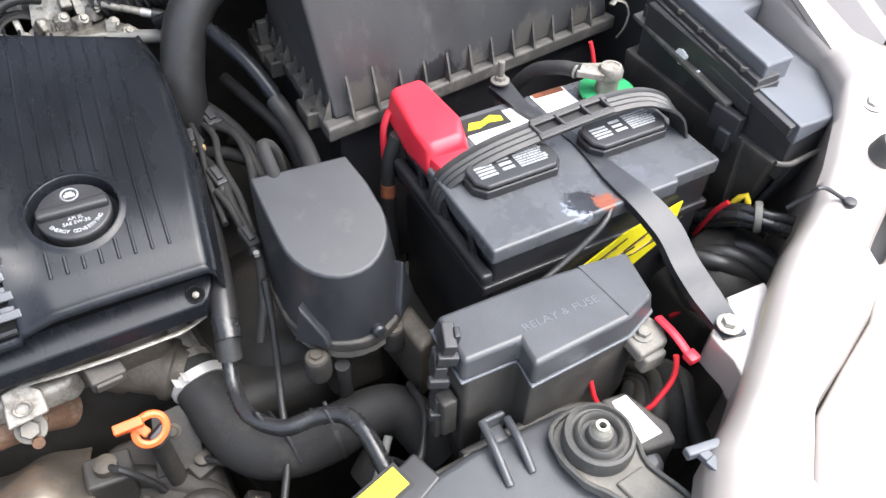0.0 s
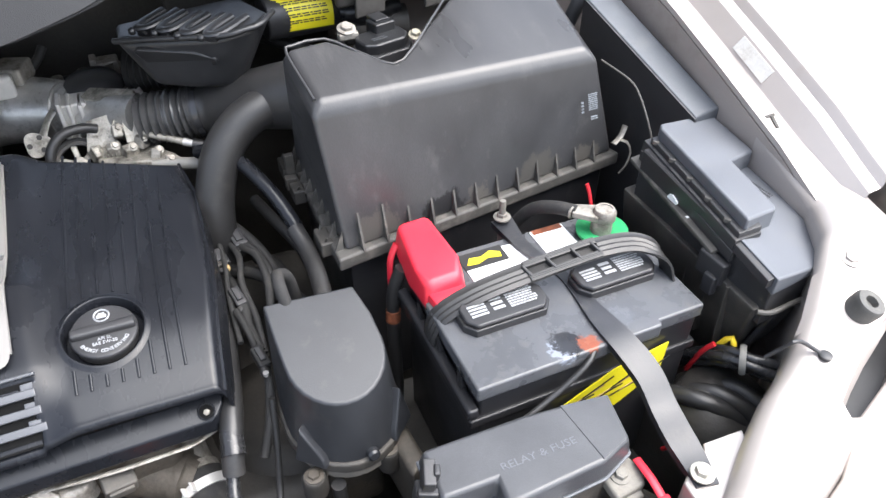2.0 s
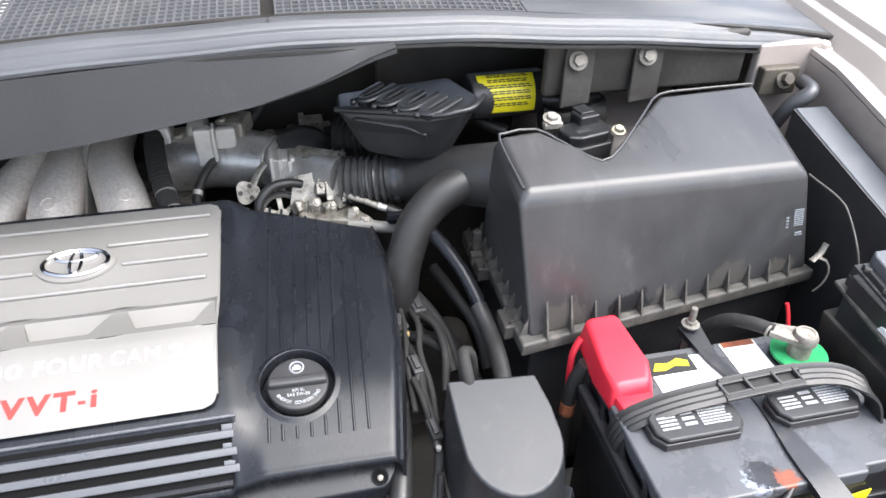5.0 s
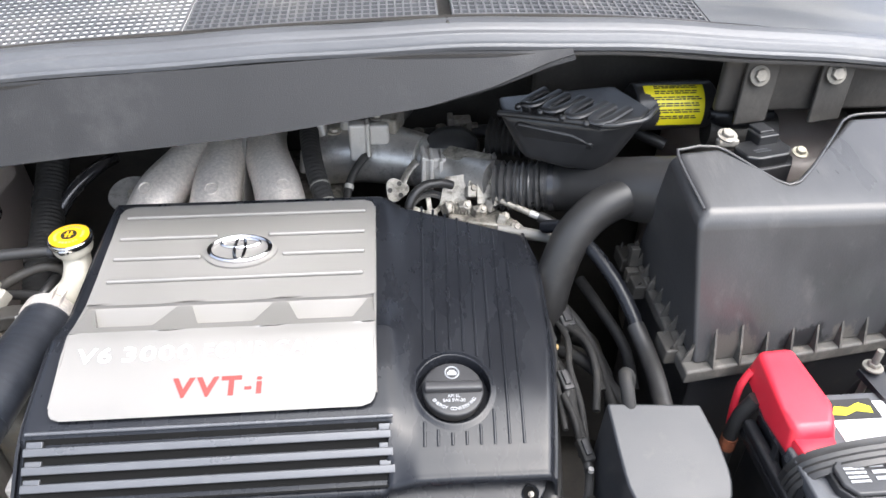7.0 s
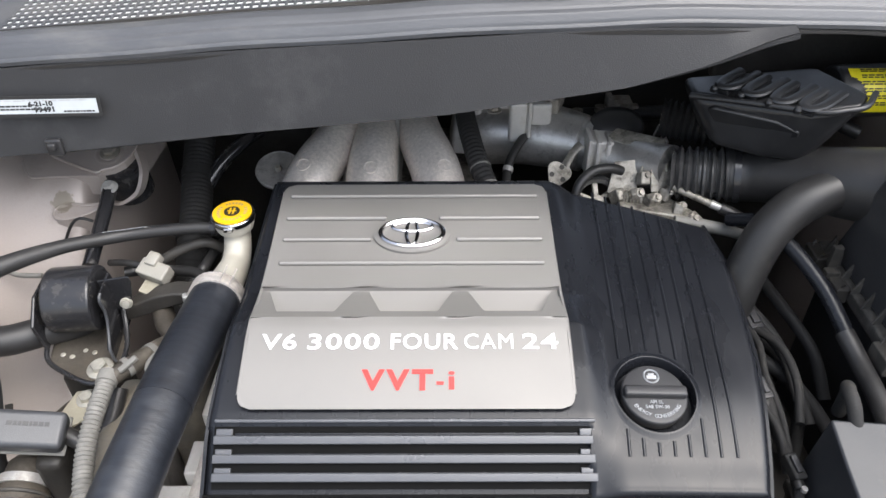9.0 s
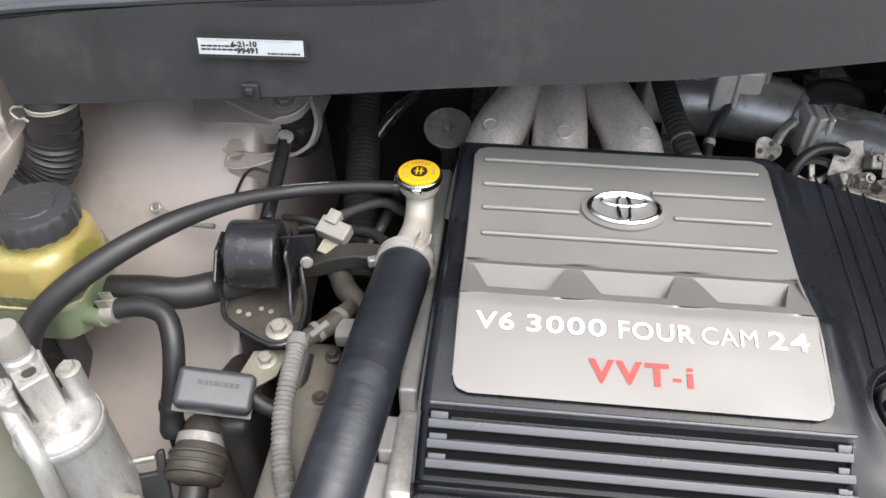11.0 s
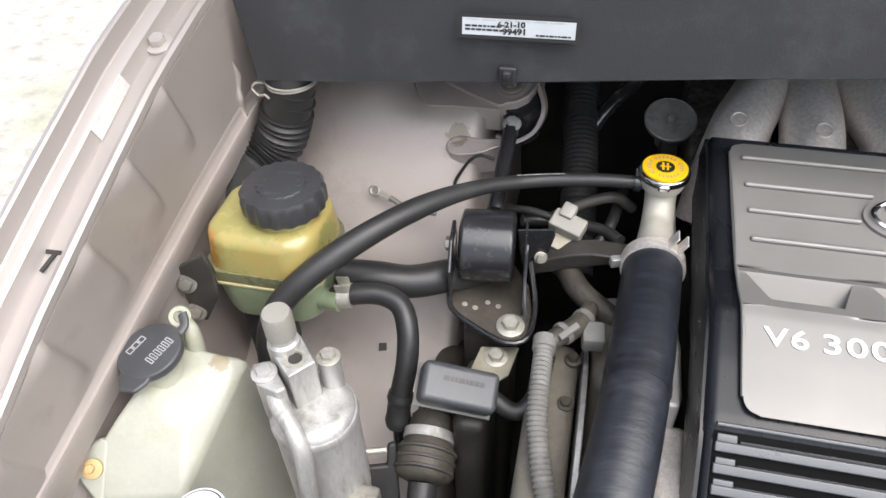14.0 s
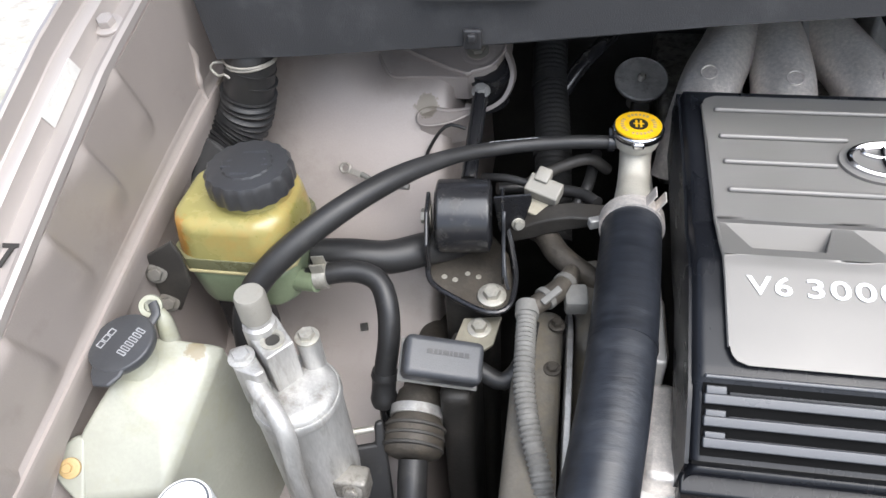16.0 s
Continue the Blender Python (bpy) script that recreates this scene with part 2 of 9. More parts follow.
M_ground = mat("pale_gravel_ground", (0.49, 0.455, 0.40), 0.9, var=0.4, scale=14, bump=1.0, grain=60, dirt=(0.20, 0.25, 0.07), dirt_amount=0.3, dirt_scale=3.5)
M_dustgrey = mat("dust_covered_casting", (0.17, 0.16, 0.14), 0.7, var=0.3, scale=30, bump=0.4, grain=300, dirt=(0.22, 0.19, 0.15), dirt_amount=0.4, dirt_scale=25)
M_brown = mat("brown_dusty_plastic", (0.16, 0.145, 0.12), 0.6, var=0.35, scale=22, bump=0.3, grain=300, dirt=(0.19, 0.16, 0.11), dirt_amount=0.5, dirt_scale=30)
M_casting = mat("pale_smooth_casting", (0.60, 0.585, 0.56), 0.5, metal=0.4, var=0.12, scale=40, bump=0.2, grain=500, dirt=(0.3, 0.27, 0.22), dirt_amount=0.25, dirt_scale=40)
M_pseam = mat("amber_weld_seam", (0.42, 0.37, 0.20), 0.4, var=0.15, bump=0.05)
# Slats lighter than the black cover; the sky's sheen is put into this colour.
M_slat = mat("painted_sheen_slat_plastic", (0.075, 0.078, 0.085), 0.3, var=0.12, bump=0.08, grain=900, spec=0.7, dirt=(0.12, 0.118, 0.115), dirt_amount=0.15, dirt_scale=40)
M_ign = mat("moulded_charcoal_plastic", (0.024, 0.0255, 0.029), 0.38, var=0.2, scale=25, bump=0.12, grain=800, dirt=(0.10, 0.095, 0.085), dirt_amount=0.12, dirt_scale=30, spec=0.55)
M_reso = mat("glossy_moulded_black_plastic", (0.016, 0.0165, 0.018), 0.36, var=0.25, scale=40, bump=0.1, grain=700, spec=0.55, dirt=(0.06, 0.057, 0.053), dirt_amount=0.15, dirt_scale=50)
M_badge = mat("brushed_badge_silver", (0.60, 0.60, 0.60), 0.42, metal=0.3, var=0.08, scale=60, bump=0.05)
M_bush = mat("perished_grey_rubber", (0.075, 0.073, 0.068), 0.6, var=0.25, scale=40, bump=0.3, grain=500, dirt=(0.15, 0.138, 0.12), dirt_amount=0.35, dirt_scale=50)
# Near-black so gaps and recesses look unlit; the shade is in the colour.
M_shade = mat("painted_shade_black", (0.006, 0.006, 0.006), 0.9, var=0.2, bump=0.1, spec=0.1)
M_bellows = mat("satin_bellows_rubber", (0.05, 0.05, 0.051), 0.3, var=0.2, bump=0.1, grain=600, spec=0.6, dirt=(0.12, 0.11, 0.1), dirt_amount=0.25, dirt_scale=40)
M_oldlabel = mat("faded_paper_label", (0.62, 0.61, 0.58), 0.55, var=0.15, scale=60, bump=0.05, dirt=(0.34, 0.30, 0.25), dirt_amount=0.35, dirt_scale=60)
M_gloss_tape = mat("shiny_black_tape", (0.022, 0.022, 0.023), 0.25, var=0.3, scale=60, bump=0.4, grain=250, spec=0.55, dirt=(0.08, 0.075, 0.07), dirt_amount=0.2)
M_deck = mat("grey_cowl_plastic", (0.11, 0.112, 0.118), 0.5, var=0.15, bump=0.2, grain=600, dirt=(0.2, 0.19, 0.17), dirt_amount=0.25)
M_waffle = mat("pale_cowl_screen", (0.74, 0.74, 0.73), 0.6, var=0.12, scale=30, bump=0.2)

# ---- builders ----


def ident(m):
    return m if m is not None else Matrix()


def flat_faces(me, angle):
    """Corner normals weighted by area, so that broad faces stay flat and only their rounded edges bend."""
    nor = [p.normal.copy() for p in me.polygons]
    area = [p.area for p in me.polygons]
    near = [[] for _ in me.vertices]
    for p in me.polygons:
        for v in p.vertices:
            near[v].append(p.index)
    lim, out = math.cos(radians(angle)), []
    for p in me.polygons:
        n = nor[p.index]
        for v in p.vertices:
            s = Vector()
            for q in near[v]:
                if nor[q].dot(n) >= lim:
                    s += nor[q] * area[q]
            out.append(s.normalized() if s.length > 1e-12 else n)
    me.normals_split_custom_set(out)


def mesh_of(name, bm, material, angle=38):
    me = bpy.data.meshes.new(name)
    bmesh.ops.recalc_face_normals(bm, faces=bm.faces)
    bm.to_mesh(me)
    bm.free()
    me.shade_smooth()
    me.set_sharp_from_angle(angle=radians(angle))
    me.materials.append(material)
    areas = sorted(p.area for p in me.polygons)
    if 12 < len(areas) < 4000 and areas[-1] > 12 * areas[len(areas) // 2]:
        flat_faces(me, max(angle, 50) if angle >= 25 else angle)
    return me


def part(name, bm, material, parent, label="", angle=38):
    """One mesh under a thing or a part, built in world places."""
    ob = new(name, mesh_of(name, bm, material, angle))
    ob.parent = parent
    ob.matrix_parent_inverse = Matrix.Translation(-parent.location) if parent.data is None else Matrix()
    if label:
        ob["label"] = label
    return ob


def thing(name, label, category, base=(0, 0, 0), group="", kind=""):
    ob = new(name)
    ob.empty_display_size = 0.02
    ob.location = base
    return tagged(ob, label, category, group, kind)


def solo(name, bm, material, label, category, group="", kind="", angle=38):
    """A thing of one piece."""
    return tagged(new(name, mesh_of(name, bm, material, angle)), label, category, group, kind)


def join(*bms):
    out = bmesh.new()
    for b in bms:
        me = bpy.data.meshes.new("tmp")
        b.to_mesh(me)
        b.free()
        out.from_mesh(me)
        bpy.data.meshes.remove(me)
    return out


def moved(bm, m):
    bmesh.ops.transform(bm, matrix=m, verts=bm.verts)
    return bm


def bevelled(bm, w, seg=2, angle=30):
    if w > 0:
        es = [e for e in bm.edges if len(e.link_faces) == 2 and e.calc_face_angle(0) > radians(angle)]
        bmesh.ops.bevel(bm, geom=es, offset=w, segments=seg, profile=0.5, affect="EDGES", clamp_overlap=True)
    return bm


def box(x0, x1, y0, y1, z0, z1, bev=0.003, seg=2, m=None):
    bm = bmesh.new()
    bmesh.ops.create_cube(bm, size=1, matrix=Matrix.Translation(((x0 + x1) / 2, (y0 + y1) / 2, (z0 + z1) / 2)) @ Matrix.Diagonal((x1 - x0, y1 - y0, z1 - z0, 1)))
    bevelled(bm, bev, seg)
    return moved(bm, ident(m))


def prism(pts, z0, z1, bev=0.003, seg=2, m=None, top=None):
    """An upright prism over the outline pts; top: another outline for its upper end."""
    bm = bmesh.new()
    a = [bm.verts.new((p[0], p[1], z0)) for p in pts]
    b = [bm.verts.new((p[0], p[1], p[2] if len(p) > 2 else z1)) for p in (top or pts)]
    n = len(pts)
    bm.faces.new(a[::-1]), bm.faces.new(b)
    for i in range(n):
        bm.faces.new((a[i], a[(i + 1) % n], b[(i + 1) % n], b[i]))
    bmesh.ops.recalc_face_normals(bm, faces=bm.faces)
    bevelled(bm, bev, seg)
    return moved(bm, ident(m))


def lathe(profile, seg=24, m=None, lobes=0, lobe=0.0):
    """A turned body: (radius, height) from the bottom up, closed at both ends."""
    bm = bmesh.new()
    rings = []
    for r, z in profile:
        ring = []
        for i in range(seg):
            a = 2 * math.pi * i / seg
            q = r * (1 + (lobe * math.cos(lobes * a) if lobes else 0))
            ring.append(bm.verts.new((q * math.cos(a), q * math.sin(a), z)))
        rings.append(ring)
    for a, b in zip(rings, rings[1:]):
        for i in range(seg):
            bm.faces.new((a[i], a[(i + 1) % seg], b[(i + 1) % seg], b[i]))
    bm.faces.new(rings[0][::-1]), bm.faces.new(rings[-1])
    return moved(bm, ident(m))


def curve_points(pts, step=0.006):
    """A smooth line through pts."""
    P = [Vector(p) for p in pts]
    P = [2 * P[0] - P[1]] + P + [2 * P[-1] - P[-2]]
    out = []
    for i in range(1, len(P) - 2):
        a, b, c, d = P[i - 1:i + 3]
        n = max(2, int((c - b).length / step))
        for k in range(n):
            t = k / n
            out.append(0.5 * ((2 * b) + (c - a) * t + (2 * a - 5 * b + 4 * c - d) * t * t + (3 * b - a - 3 * c + d) * t ** 3))
    return out + [P[-2]]


def tube(pts, r, seg=14, step=0.006, flat=1.0, wave=0.0, pitch=0.01):
    """A hose along pts. r: radius, or one a point; wave, pitch: depth and length of its corrugation."""
    if wave:
        step = pitch / 4
    C = curve_points(pts, step)
    bm = bmesh.new()
    n = len(C)
    up = Vector((0, 0, 1))
    prev, rings, dist = None, [], 0.0
    for i, c in enumerate(C):
        t = (C[min(i + 1, n - 1)] - C[max(i - 1, 0)]).normalized()
        if prev is None:
            side = t.cross(up)
            side = side.normalized() if side.length > 0.05 else Vector((1, 0, 0))
        else:
            side = (prev - t * prev.dot(t)).normalized()
        prev = side
        nor = side.cross(t)
        if i:
            dist += (c - C[i - 1]).length
        if isinstance(r, (tuple, list)):
            f = i / (n - 1) * (len(r) - 1)
            k = min(int(f), len(r) - 2)
            rr = r[k] + (r[k + 1] - r[k]) * (f - k)
        else:
            rr = r
        if wave:
            rr += wave * math.cos(2 * math.pi * dist / pitch)
        rings.append([bm.verts.new(c + side * math.cos(a) * rr + nor * math.sin(a) * rr * flat) for a in (2 * math.pi * j / seg for j in range(seg))])
    for a, b in zip(rings, rings[1:]):
        for j in range(seg):
            bm.faces.new((a[j], a[(j + 1) % seg], b[(j + 1) % seg], b[j]))
    bm.faces.new(rings[0][::-1]), bm.faces.new(rings[-1])
    return bm


def sheet(fn, nu, nv, thick=0.003):
    """A sheet of that thickness over fn(u, v), u and v from 0 to 1."""
    bm = bmesh.new()
    g = [[bm.verts.new(fn(i / nu, j / nv)) for j in range(nv + 1)] for i in range(nu + 1)]
    for i in range(nu):
        for j in range(nv):
            bm.faces.new((g[i][j], g[i + 1][j], g[i + 1][j + 1], g[i][j + 1]))
    bmesh.ops.recalc_face_normals(bm, faces=bm.faces)
    if thick:
        bmesh.ops.solidify(bm, geom=bm.faces[:], thickness=thick)
    return bm


def loft(rings, caps=True):
    bm = bmesh.new()
    R = [[bm.verts.new(p) for p in ring] for ring in rings]
    n = len(R[0])
    for a, b in zip(R, R[1:]):
        for i in range(n):
            bm.faces.new((a[i], a[(i + 1) % n], b[(i + 1) % n], b[i]))
    if caps:
        bm.faces.new(R[0][::-1]), bm.faces.new(R[-1])
    return bm


def toward(loc, normal, spin=0):
    """The pose whose z runs along normal."""
    return Matrix.Translation(loc) @ Vector(normal).to_track_quat("Z", "Y").to_matrix().to_4x4() @ pose(0, 0, 0, 0, 0, spin)


def bolt(loc, normal=(0, 0, 1), r=0.007, h=0.006, flange=1.5, spin=10):
    m = toward(loc, normal, spin)
    a = lathe([(r * flange, 0), (r * flange, h * 0.25), (r * 1.1, h * 0.4)], 18)
    b = lathe([(r, h * 0.3), (r, h * 0.85), (r * 0.88, h)], 6)
    c = lathe([(r * 0.5, h * 0.9), (r * 0.5, h * 1.02)], 12)
    return moved(join(a, b, c), m)


def clamp(loc, axis, r, w=0.009, ear=0.012, spin=0):
    """A spring hose clamp: a band with two ears."""
    m = toward(loc, axis, spin)
    band = lathe([(r - 0.0015, -w / 2), (r + 0.001, -w / 2), (r + 0.001, w / 2), (r - 0.0015, w / 2)], 28)
    e1 = box(r - 0.001, r + ear, -0.006, -0.004, -w / 2, w / 2, 0.0006, 1)
    e2 = box(r - 0.001, r + ear, 0.004, 0.006, -w / 2, w / 2, 0.0006, 1)
    return moved(join(band, e1, e2), m)


def letters(s, size, m, depth=0.0006, stretch=1.0, bold=0.0, gap=1.0):
    cu = bpy.data.curves.new("t", "FONT")
    cu.body, cu.size, cu.extrude, cu.align_x, cu.align_y, cu.resolution_u, cu.offset = s, size, depth, "CENTER", "CENTER", 3, bold
    cu.space_character = gap
    ob = new("t", cu)
    bpy.context.view_layer.update()
    me = bpy.data.meshes.new_from_object(ob.evaluated_get(bpy.context.evaluated_depsgraph_get()))
    bpy.data.objects.remove(ob)
    bpy.data.curves.remove(cu)
    bm = bmesh.new()
    bm.from_mesh(me)
    bpy.data.meshes.remove(me)
    return moved(bm, m @ Matrix.Diagonal((stretch, 1, 1, 1)))


def bars(rows, w, h, m, depth=0.0005, seed=1, fill=0.8):
    """Rows of short bars for print too small to read, over w x h."""
    rnd = random.Random(seed)
    bms = []
    for k in range(rows):
        y = h / 2 - (k + 0.5) * h / rows
        x = -w / 2
        while x < w / 2 * fill:
            l = rnd.uniform(0.05, 0.16) * w
            e = min(x + l, w / 2)
            bms.append(box(x, e, y - h / rows * 0.27, y + h / rows * 0.27, 0, depth, 0))
            x = e + 0.025 * w
    return moved(join(*bms), m)


def frame_m(o, x, y):
    """The pose with its origin at o, its x along x, and y near y."""
    x = Vector(x).normalized()
    z = x.cross(Vector(y)).normalized()
    y = z.cross(x)
    return Matrix(((x.x, y.x, z.x, o[0]), (x.y, y.y, z.y, o[1]), (x.z, y.z, z.z, o[2]), (0, 0, 0, 1)))


def lerp(table, x):
    """Straight interpolation in a table of (x, value)."""
    for (a, p), (b, q) in zip(table, table[1:]):
        if x <= b:
            return p + (q - p) * max(0.0, (x - a) / (b - a))
    return table[-1][1]


def smooth(table, x):
    """A rounded line through a table of (x, value)."""
    n = len(table)
    x = min(max(x, table[0][0]), table[-1][0])
    i = max(k for k in range(n - 1) if table[k][0] <= x or k == 0)
    (a, p), (b, q) = table[i], table[i + 1]
    k0 = (q - table[i - 1][1]) / (b - table[i - 1][0]) if i else (q - p) / (b - a)
    k1 = (table[i + 2][1] - p) / (table[i + 2][0] - a) if i + 2 < n else (q - p) / (b - a)
    h, t = b - a, (x - a) / (b - a)
    return p * (2 * t ** 3 - 3 * t * t + 1) + k0 * h * (t ** 3 - 2 * t * t + t) + q * (3 * t * t - 2 * t ** 3) + k1 * h * (t ** 3 - t * t)


# ---- the ground and the car's body ----
XC = -0.08  # the car's middle
XS = {-1: -0.08, 1: -0.052}  # from where each side's panels are counted
ground = solo("ground", box(-400, 400, -400, 400, -0.5, 0, 0), M_ground, "pale gravel ground with patches of thin grass", "ground", kind="structure")
LEDGE = [(-0.4, 0.77), (-0.1, 0.895), (0.03, 0.945), (0.1, 0.978), (0.2, 1.015), (0.3, 1.05), (0.4, 1.074), (0.7, 1.105)]
body = thing("car_body", "champagne painted car body with its engine bay open", "car body", (XC, 0.2, 0))


def side_panel(side, section, y0, y1, nv, thick=0.0025):
    def fn(u, v):
        y = y0 + (y1 - y0) * v
        i = min(int(u * (len(section) - 1) + 1e-6), len(section) - 2)
        f = u * (len(section) - 1) - i
        a, b = section[i], section[i + 1]
        w, dz = a[0] + (b[0] - a[0]) * f, a[1] + (b[1] - a[1]) * f
        z = lerp(LEDGE, y) + dz
        if dz < -0.5:
            z = max(0.0, z - 1)
        return (XS[side] + side * w, y, max(0.0, z))
    return sheet(fn, (len(section) - 1), nv, thick)


INNER = [(0.74, -1.5), (0.742, -0.145), (0.752, -0.135), (0.752, -0.128), (0.742, -0.118)]
LIP = [(0.7375, -0.006), (0.735, -0.004), (0.7355, 0.002), (0.739, 0.0035), (0.743, 0.002), (0.746, -0.002), (0.751, -0.003)]
TOPS = {-1: LIP + [(0.760, -0.004), (0.7612, -0.002), (0.7626, 0.0100), (0.7642, 0.0112), (0.7742, 0.0114), (0.7754, 0.0125), (0.7768, 0.0275), (0.7785, 0.0290), (0.7825, 0.0280)], 1: LIP + [(0.768, -0.004), (0.770, -0.002), (0.7785, 0.0185), (0.780, 0.0198), (0.793, 0.0215), (0.794, 0.0225), (0.797, 0.0305), (0.7985, 0.032), (0.801, 0.031)]}
OUTER = [(0.0, -0.0005), (0.004, -0.004), (0.010, -0.016), (0.020, -0.045), (0.045, -0.13), (0.070, -0.28), (0.074, -1.53)]


def wall_fn(side, y0, y1):
    def fn(u, v):
        y = y0 + (y1 - y0) * v
        dz = -0.118 + 0.112 * u
        press = 0.0
        for yc in (-0.045, 0.025, 0.095, 0.165, 0.235, 0.302):
            d = (y - yc) + 0.34 * (dz + 0.012)
            press += math.exp(-(d / (0.0022 if d > 0 else 0.022)) ** 2)
        edge = min(1, max(0, u - 0.30) / 0.22) * min(1, (1 - u) / 0.06)
        return (XS[side] + side * (0.742 - 0.0045 * u - (0.0042 if side < 0 else 0.0) * press * edge), y, lerp(LEDGE, y) + dz)
    return sheet(fn, 22, 420, 0.0025)


for side in (-1, 1):
    y0 = -0.35 if side < 0 else 0.02
    part("inner_fender", side_panel(side, INNER, y0, 0.75, 36), M_paintin, body, "dusty lower inner fender", angle=25)
    part("fender_wall", wall_fn(side, y0, 0.75), M_paintin, body, "inner fender wall with slanting pressed ribs", angle=50)
    part("fender_ledge", side_panel(side, TOPS[side], y0, 0.75, 36), M_paint, body, "painted ledge with a folded lip", angle=35)
    part("fender", side_panel(side, [(TOPS[side][-1][0] + a, TOPS[side][-1][1] + b) for a, b in OUTER], -0.5, 0.9, 40), M_paint, body, "clean glossy outer fender", angle=45)
    for y in ((0.345,) if side < 0 else (0.322, 0.46)):
        part("bolt", bolt((XS[side] + side * 0.755, y, lerp(LEDGE, y) - 0.002), (0, -0.3, 1), 0.0075, 0.009, 1.6), M_paint, body, "painted fender bolt")
    ys = 0.27 if side < 0 else 0.197
    (wa, za), (wb, zb) = TOPS[side][8], TOPS[side][9]
    wm, zm = (wa + wb) / 2, (za + zb) / 2
    hw = 0.0068 if side < 0 else 0.0085
    up = Vector((side * (wb - wa), 0, zb - za)).normalized()
    off = Vector((-side * up.z, 0, abs(up.x))) * 0.0010
    SK = frame_m(Vector((XS[side] + side * wm, ys, lerp(LEDGE, ys) + zm)) + off, (0, 1, 0.355), up * (-side))
    part("sticker", box(-0.0275, 0.0275, -hw, hw, -0.0004, 0.0004, 0, m=SK), M_oldlabel, body, "small white paper sticker")
    if side > 0:
        part("rail_bead", tube([(XS[side] + side * 0.744, y, lerp(LEDGE, y) - 0.121) for y in (y0, 0.1, 0.2, 0.3, 0.4, 0.5)], 0.0042, 8, 0.03), M_paintin, body, "raised seam along the inner fender")
    yk = 0.15 if side < 0 else 0.133
    key = join(prism([(-0.0065, 0.006), (-0.0055, 0.003), (0.0, 0.0035), (-0.0035, -0.011), (-0.0005, -0.012), (0.0035, 0.003), (0.0065, 0.0035), (0.006, 0.0065)], 0, 0.0012, 0))
    part("keyhole", moved(key, frame_m((XS[side] + side * 0.7535, yk, lerp(LEDGE, yk) - 0.0028), (1, 0, 0), (0, 1, 0.34))), M_dark, body, "keyhole slot in the ledge")

# stepped rail below the left wall, with lumps of sealer where it meets the duct
RAIL = [(-0.35, 0.826), (0.10, 0.903), (0.207, 0.9225), (0.302, 0.940), (0.3636, 0.9495), (0.4065, 0.956), (0.47, 0.963)]
RAILS = [(-0.8225, 0.002), (-0.8195, 0.001), (-0.8185, -0.0015), (-0.8180, -0.006), (-0.8150, -0.0105), (-0.8125, -0.011), (-0.8115, -0.014), (-0.8150, -0.040), (-0.8240, -0.050)]


def rail_fn(u, v):
    y = -0.35 + 0.82 * v
    i = min(int(u * 8 + 1e-6), 7)
    f = u * 8 - i
    (xa, za), (xb, zb) = RAILS[i], RAILS[i + 1]
    return (xa + (xb - xa) * f, y, lerp(RAIL, y) + za + (zb - za) * f)


part("fender_rail", sheet(rail_fn, 16, 40, 0.002), M_paintin, body, "stepped seam rail along the inner fender", angle=30)
part("sealer", tube([(-0.8195, 0.421, 1.004), (-0.8180, 0.4245, 0.988), (-0.8185, 0.4205, 0.975), (-0.8175, 0.4175, 0.966), (-0.8185, 0.4185, 0.955), (-0.816, 0.4165, 0.944)], [0.0020, 0.0042, 0.0026, 0.0040, 0.0022, 0.0034], 10), M_paintin, body, "lumpy bead of painted sealer", angle=60)

# strut tower beside the power steering tank
TOWER = [(0.10, 0.655), (0.22, 0.675), (0.30, 0.703), (0.36, 0.745), (0.42, 0.808), (0.47, 0.872), (0.51, 0.925), (0.545, 0.952), (0.60, 0.962), (0.75, 0.965)]


def tower(u, v):
    x, y = -0.822 + 0.257 * u, 0.08 + 0.64 * v
    z = lerp(TOWER, y)
    bulge = 0.022 * math.sin(math.pi * min(1, u * 1.05)) * min(1, max(0, (y - 0.3) * 7))
    drop = 0.30 * max(0.0, (u - 0.91) / 0.09) ** 2
    under = 0.9240 + 0.30 * (y - 0.508) if y > 0.45 else 9
    near = min(1.0, max(0.0, (x + 0.715) / 0.05))
    top = z + bulge
    return (x, y, top + (min(top, under) - top) * near - drop)


part("strut_tower", sheet(tower, 26, 44, 0.003), M_paintin, body, "dusty bulging strut tower", angle=60)
part("hole", box(-0.004, 0.004, -0.004, 0.004, -0.001, 0.0015, 0, m=frame_m((-0.6645, 0.325, 0.7265), (1, 0.2, 0.1), (0, 0.85, 0.5))), M_dark, body, "square hole in the sheet metal")
PLATE = [(-0.6684, 0.533), (-0.6603, 0.518), (-0.6477, 0.5045), (-0.6212, 0.5055), (-0.5904, 0.506), (-0.569, 0.5057), (-0.5649, 0.5095), (-0.5522, 0.5135), (-0.5415, 0.5225), (-0.5346, 0.5375), (-0.5317, 0.552), (-0.5317, 0.62), (-0.6684, 0.62)]
part("tower_plate", prism(PLATE, 0.90, 0.91, 0, top=[(a, b, 0.927 + 0.30 * (b - 0.508)) for a, b in PLATE]), M_paintin, body, "painted mount plate on the tower", angle=20)
FLAP = [(-0.655, 0.548), (-0.628, 0.531), (-0.598, 0.517), (-0.5705, 0.5065), (-0.5649, 0.5100), (-0.5522, 0.5140), (-0.5415, 0.5230), (-0.5346, 0.5380), (-0.5325, 0.552), (-0.5325, 0.62), (-0.655, 0.62)]
part("plate_flap", prism(FLAP, 0.915, 0.916, 0, top=[(a, b, 0.9315 + 0.30 * (b - 0.508)) for a, b in FLAP]), M_paintin, body, "raised half of the mount plate", angle=20)
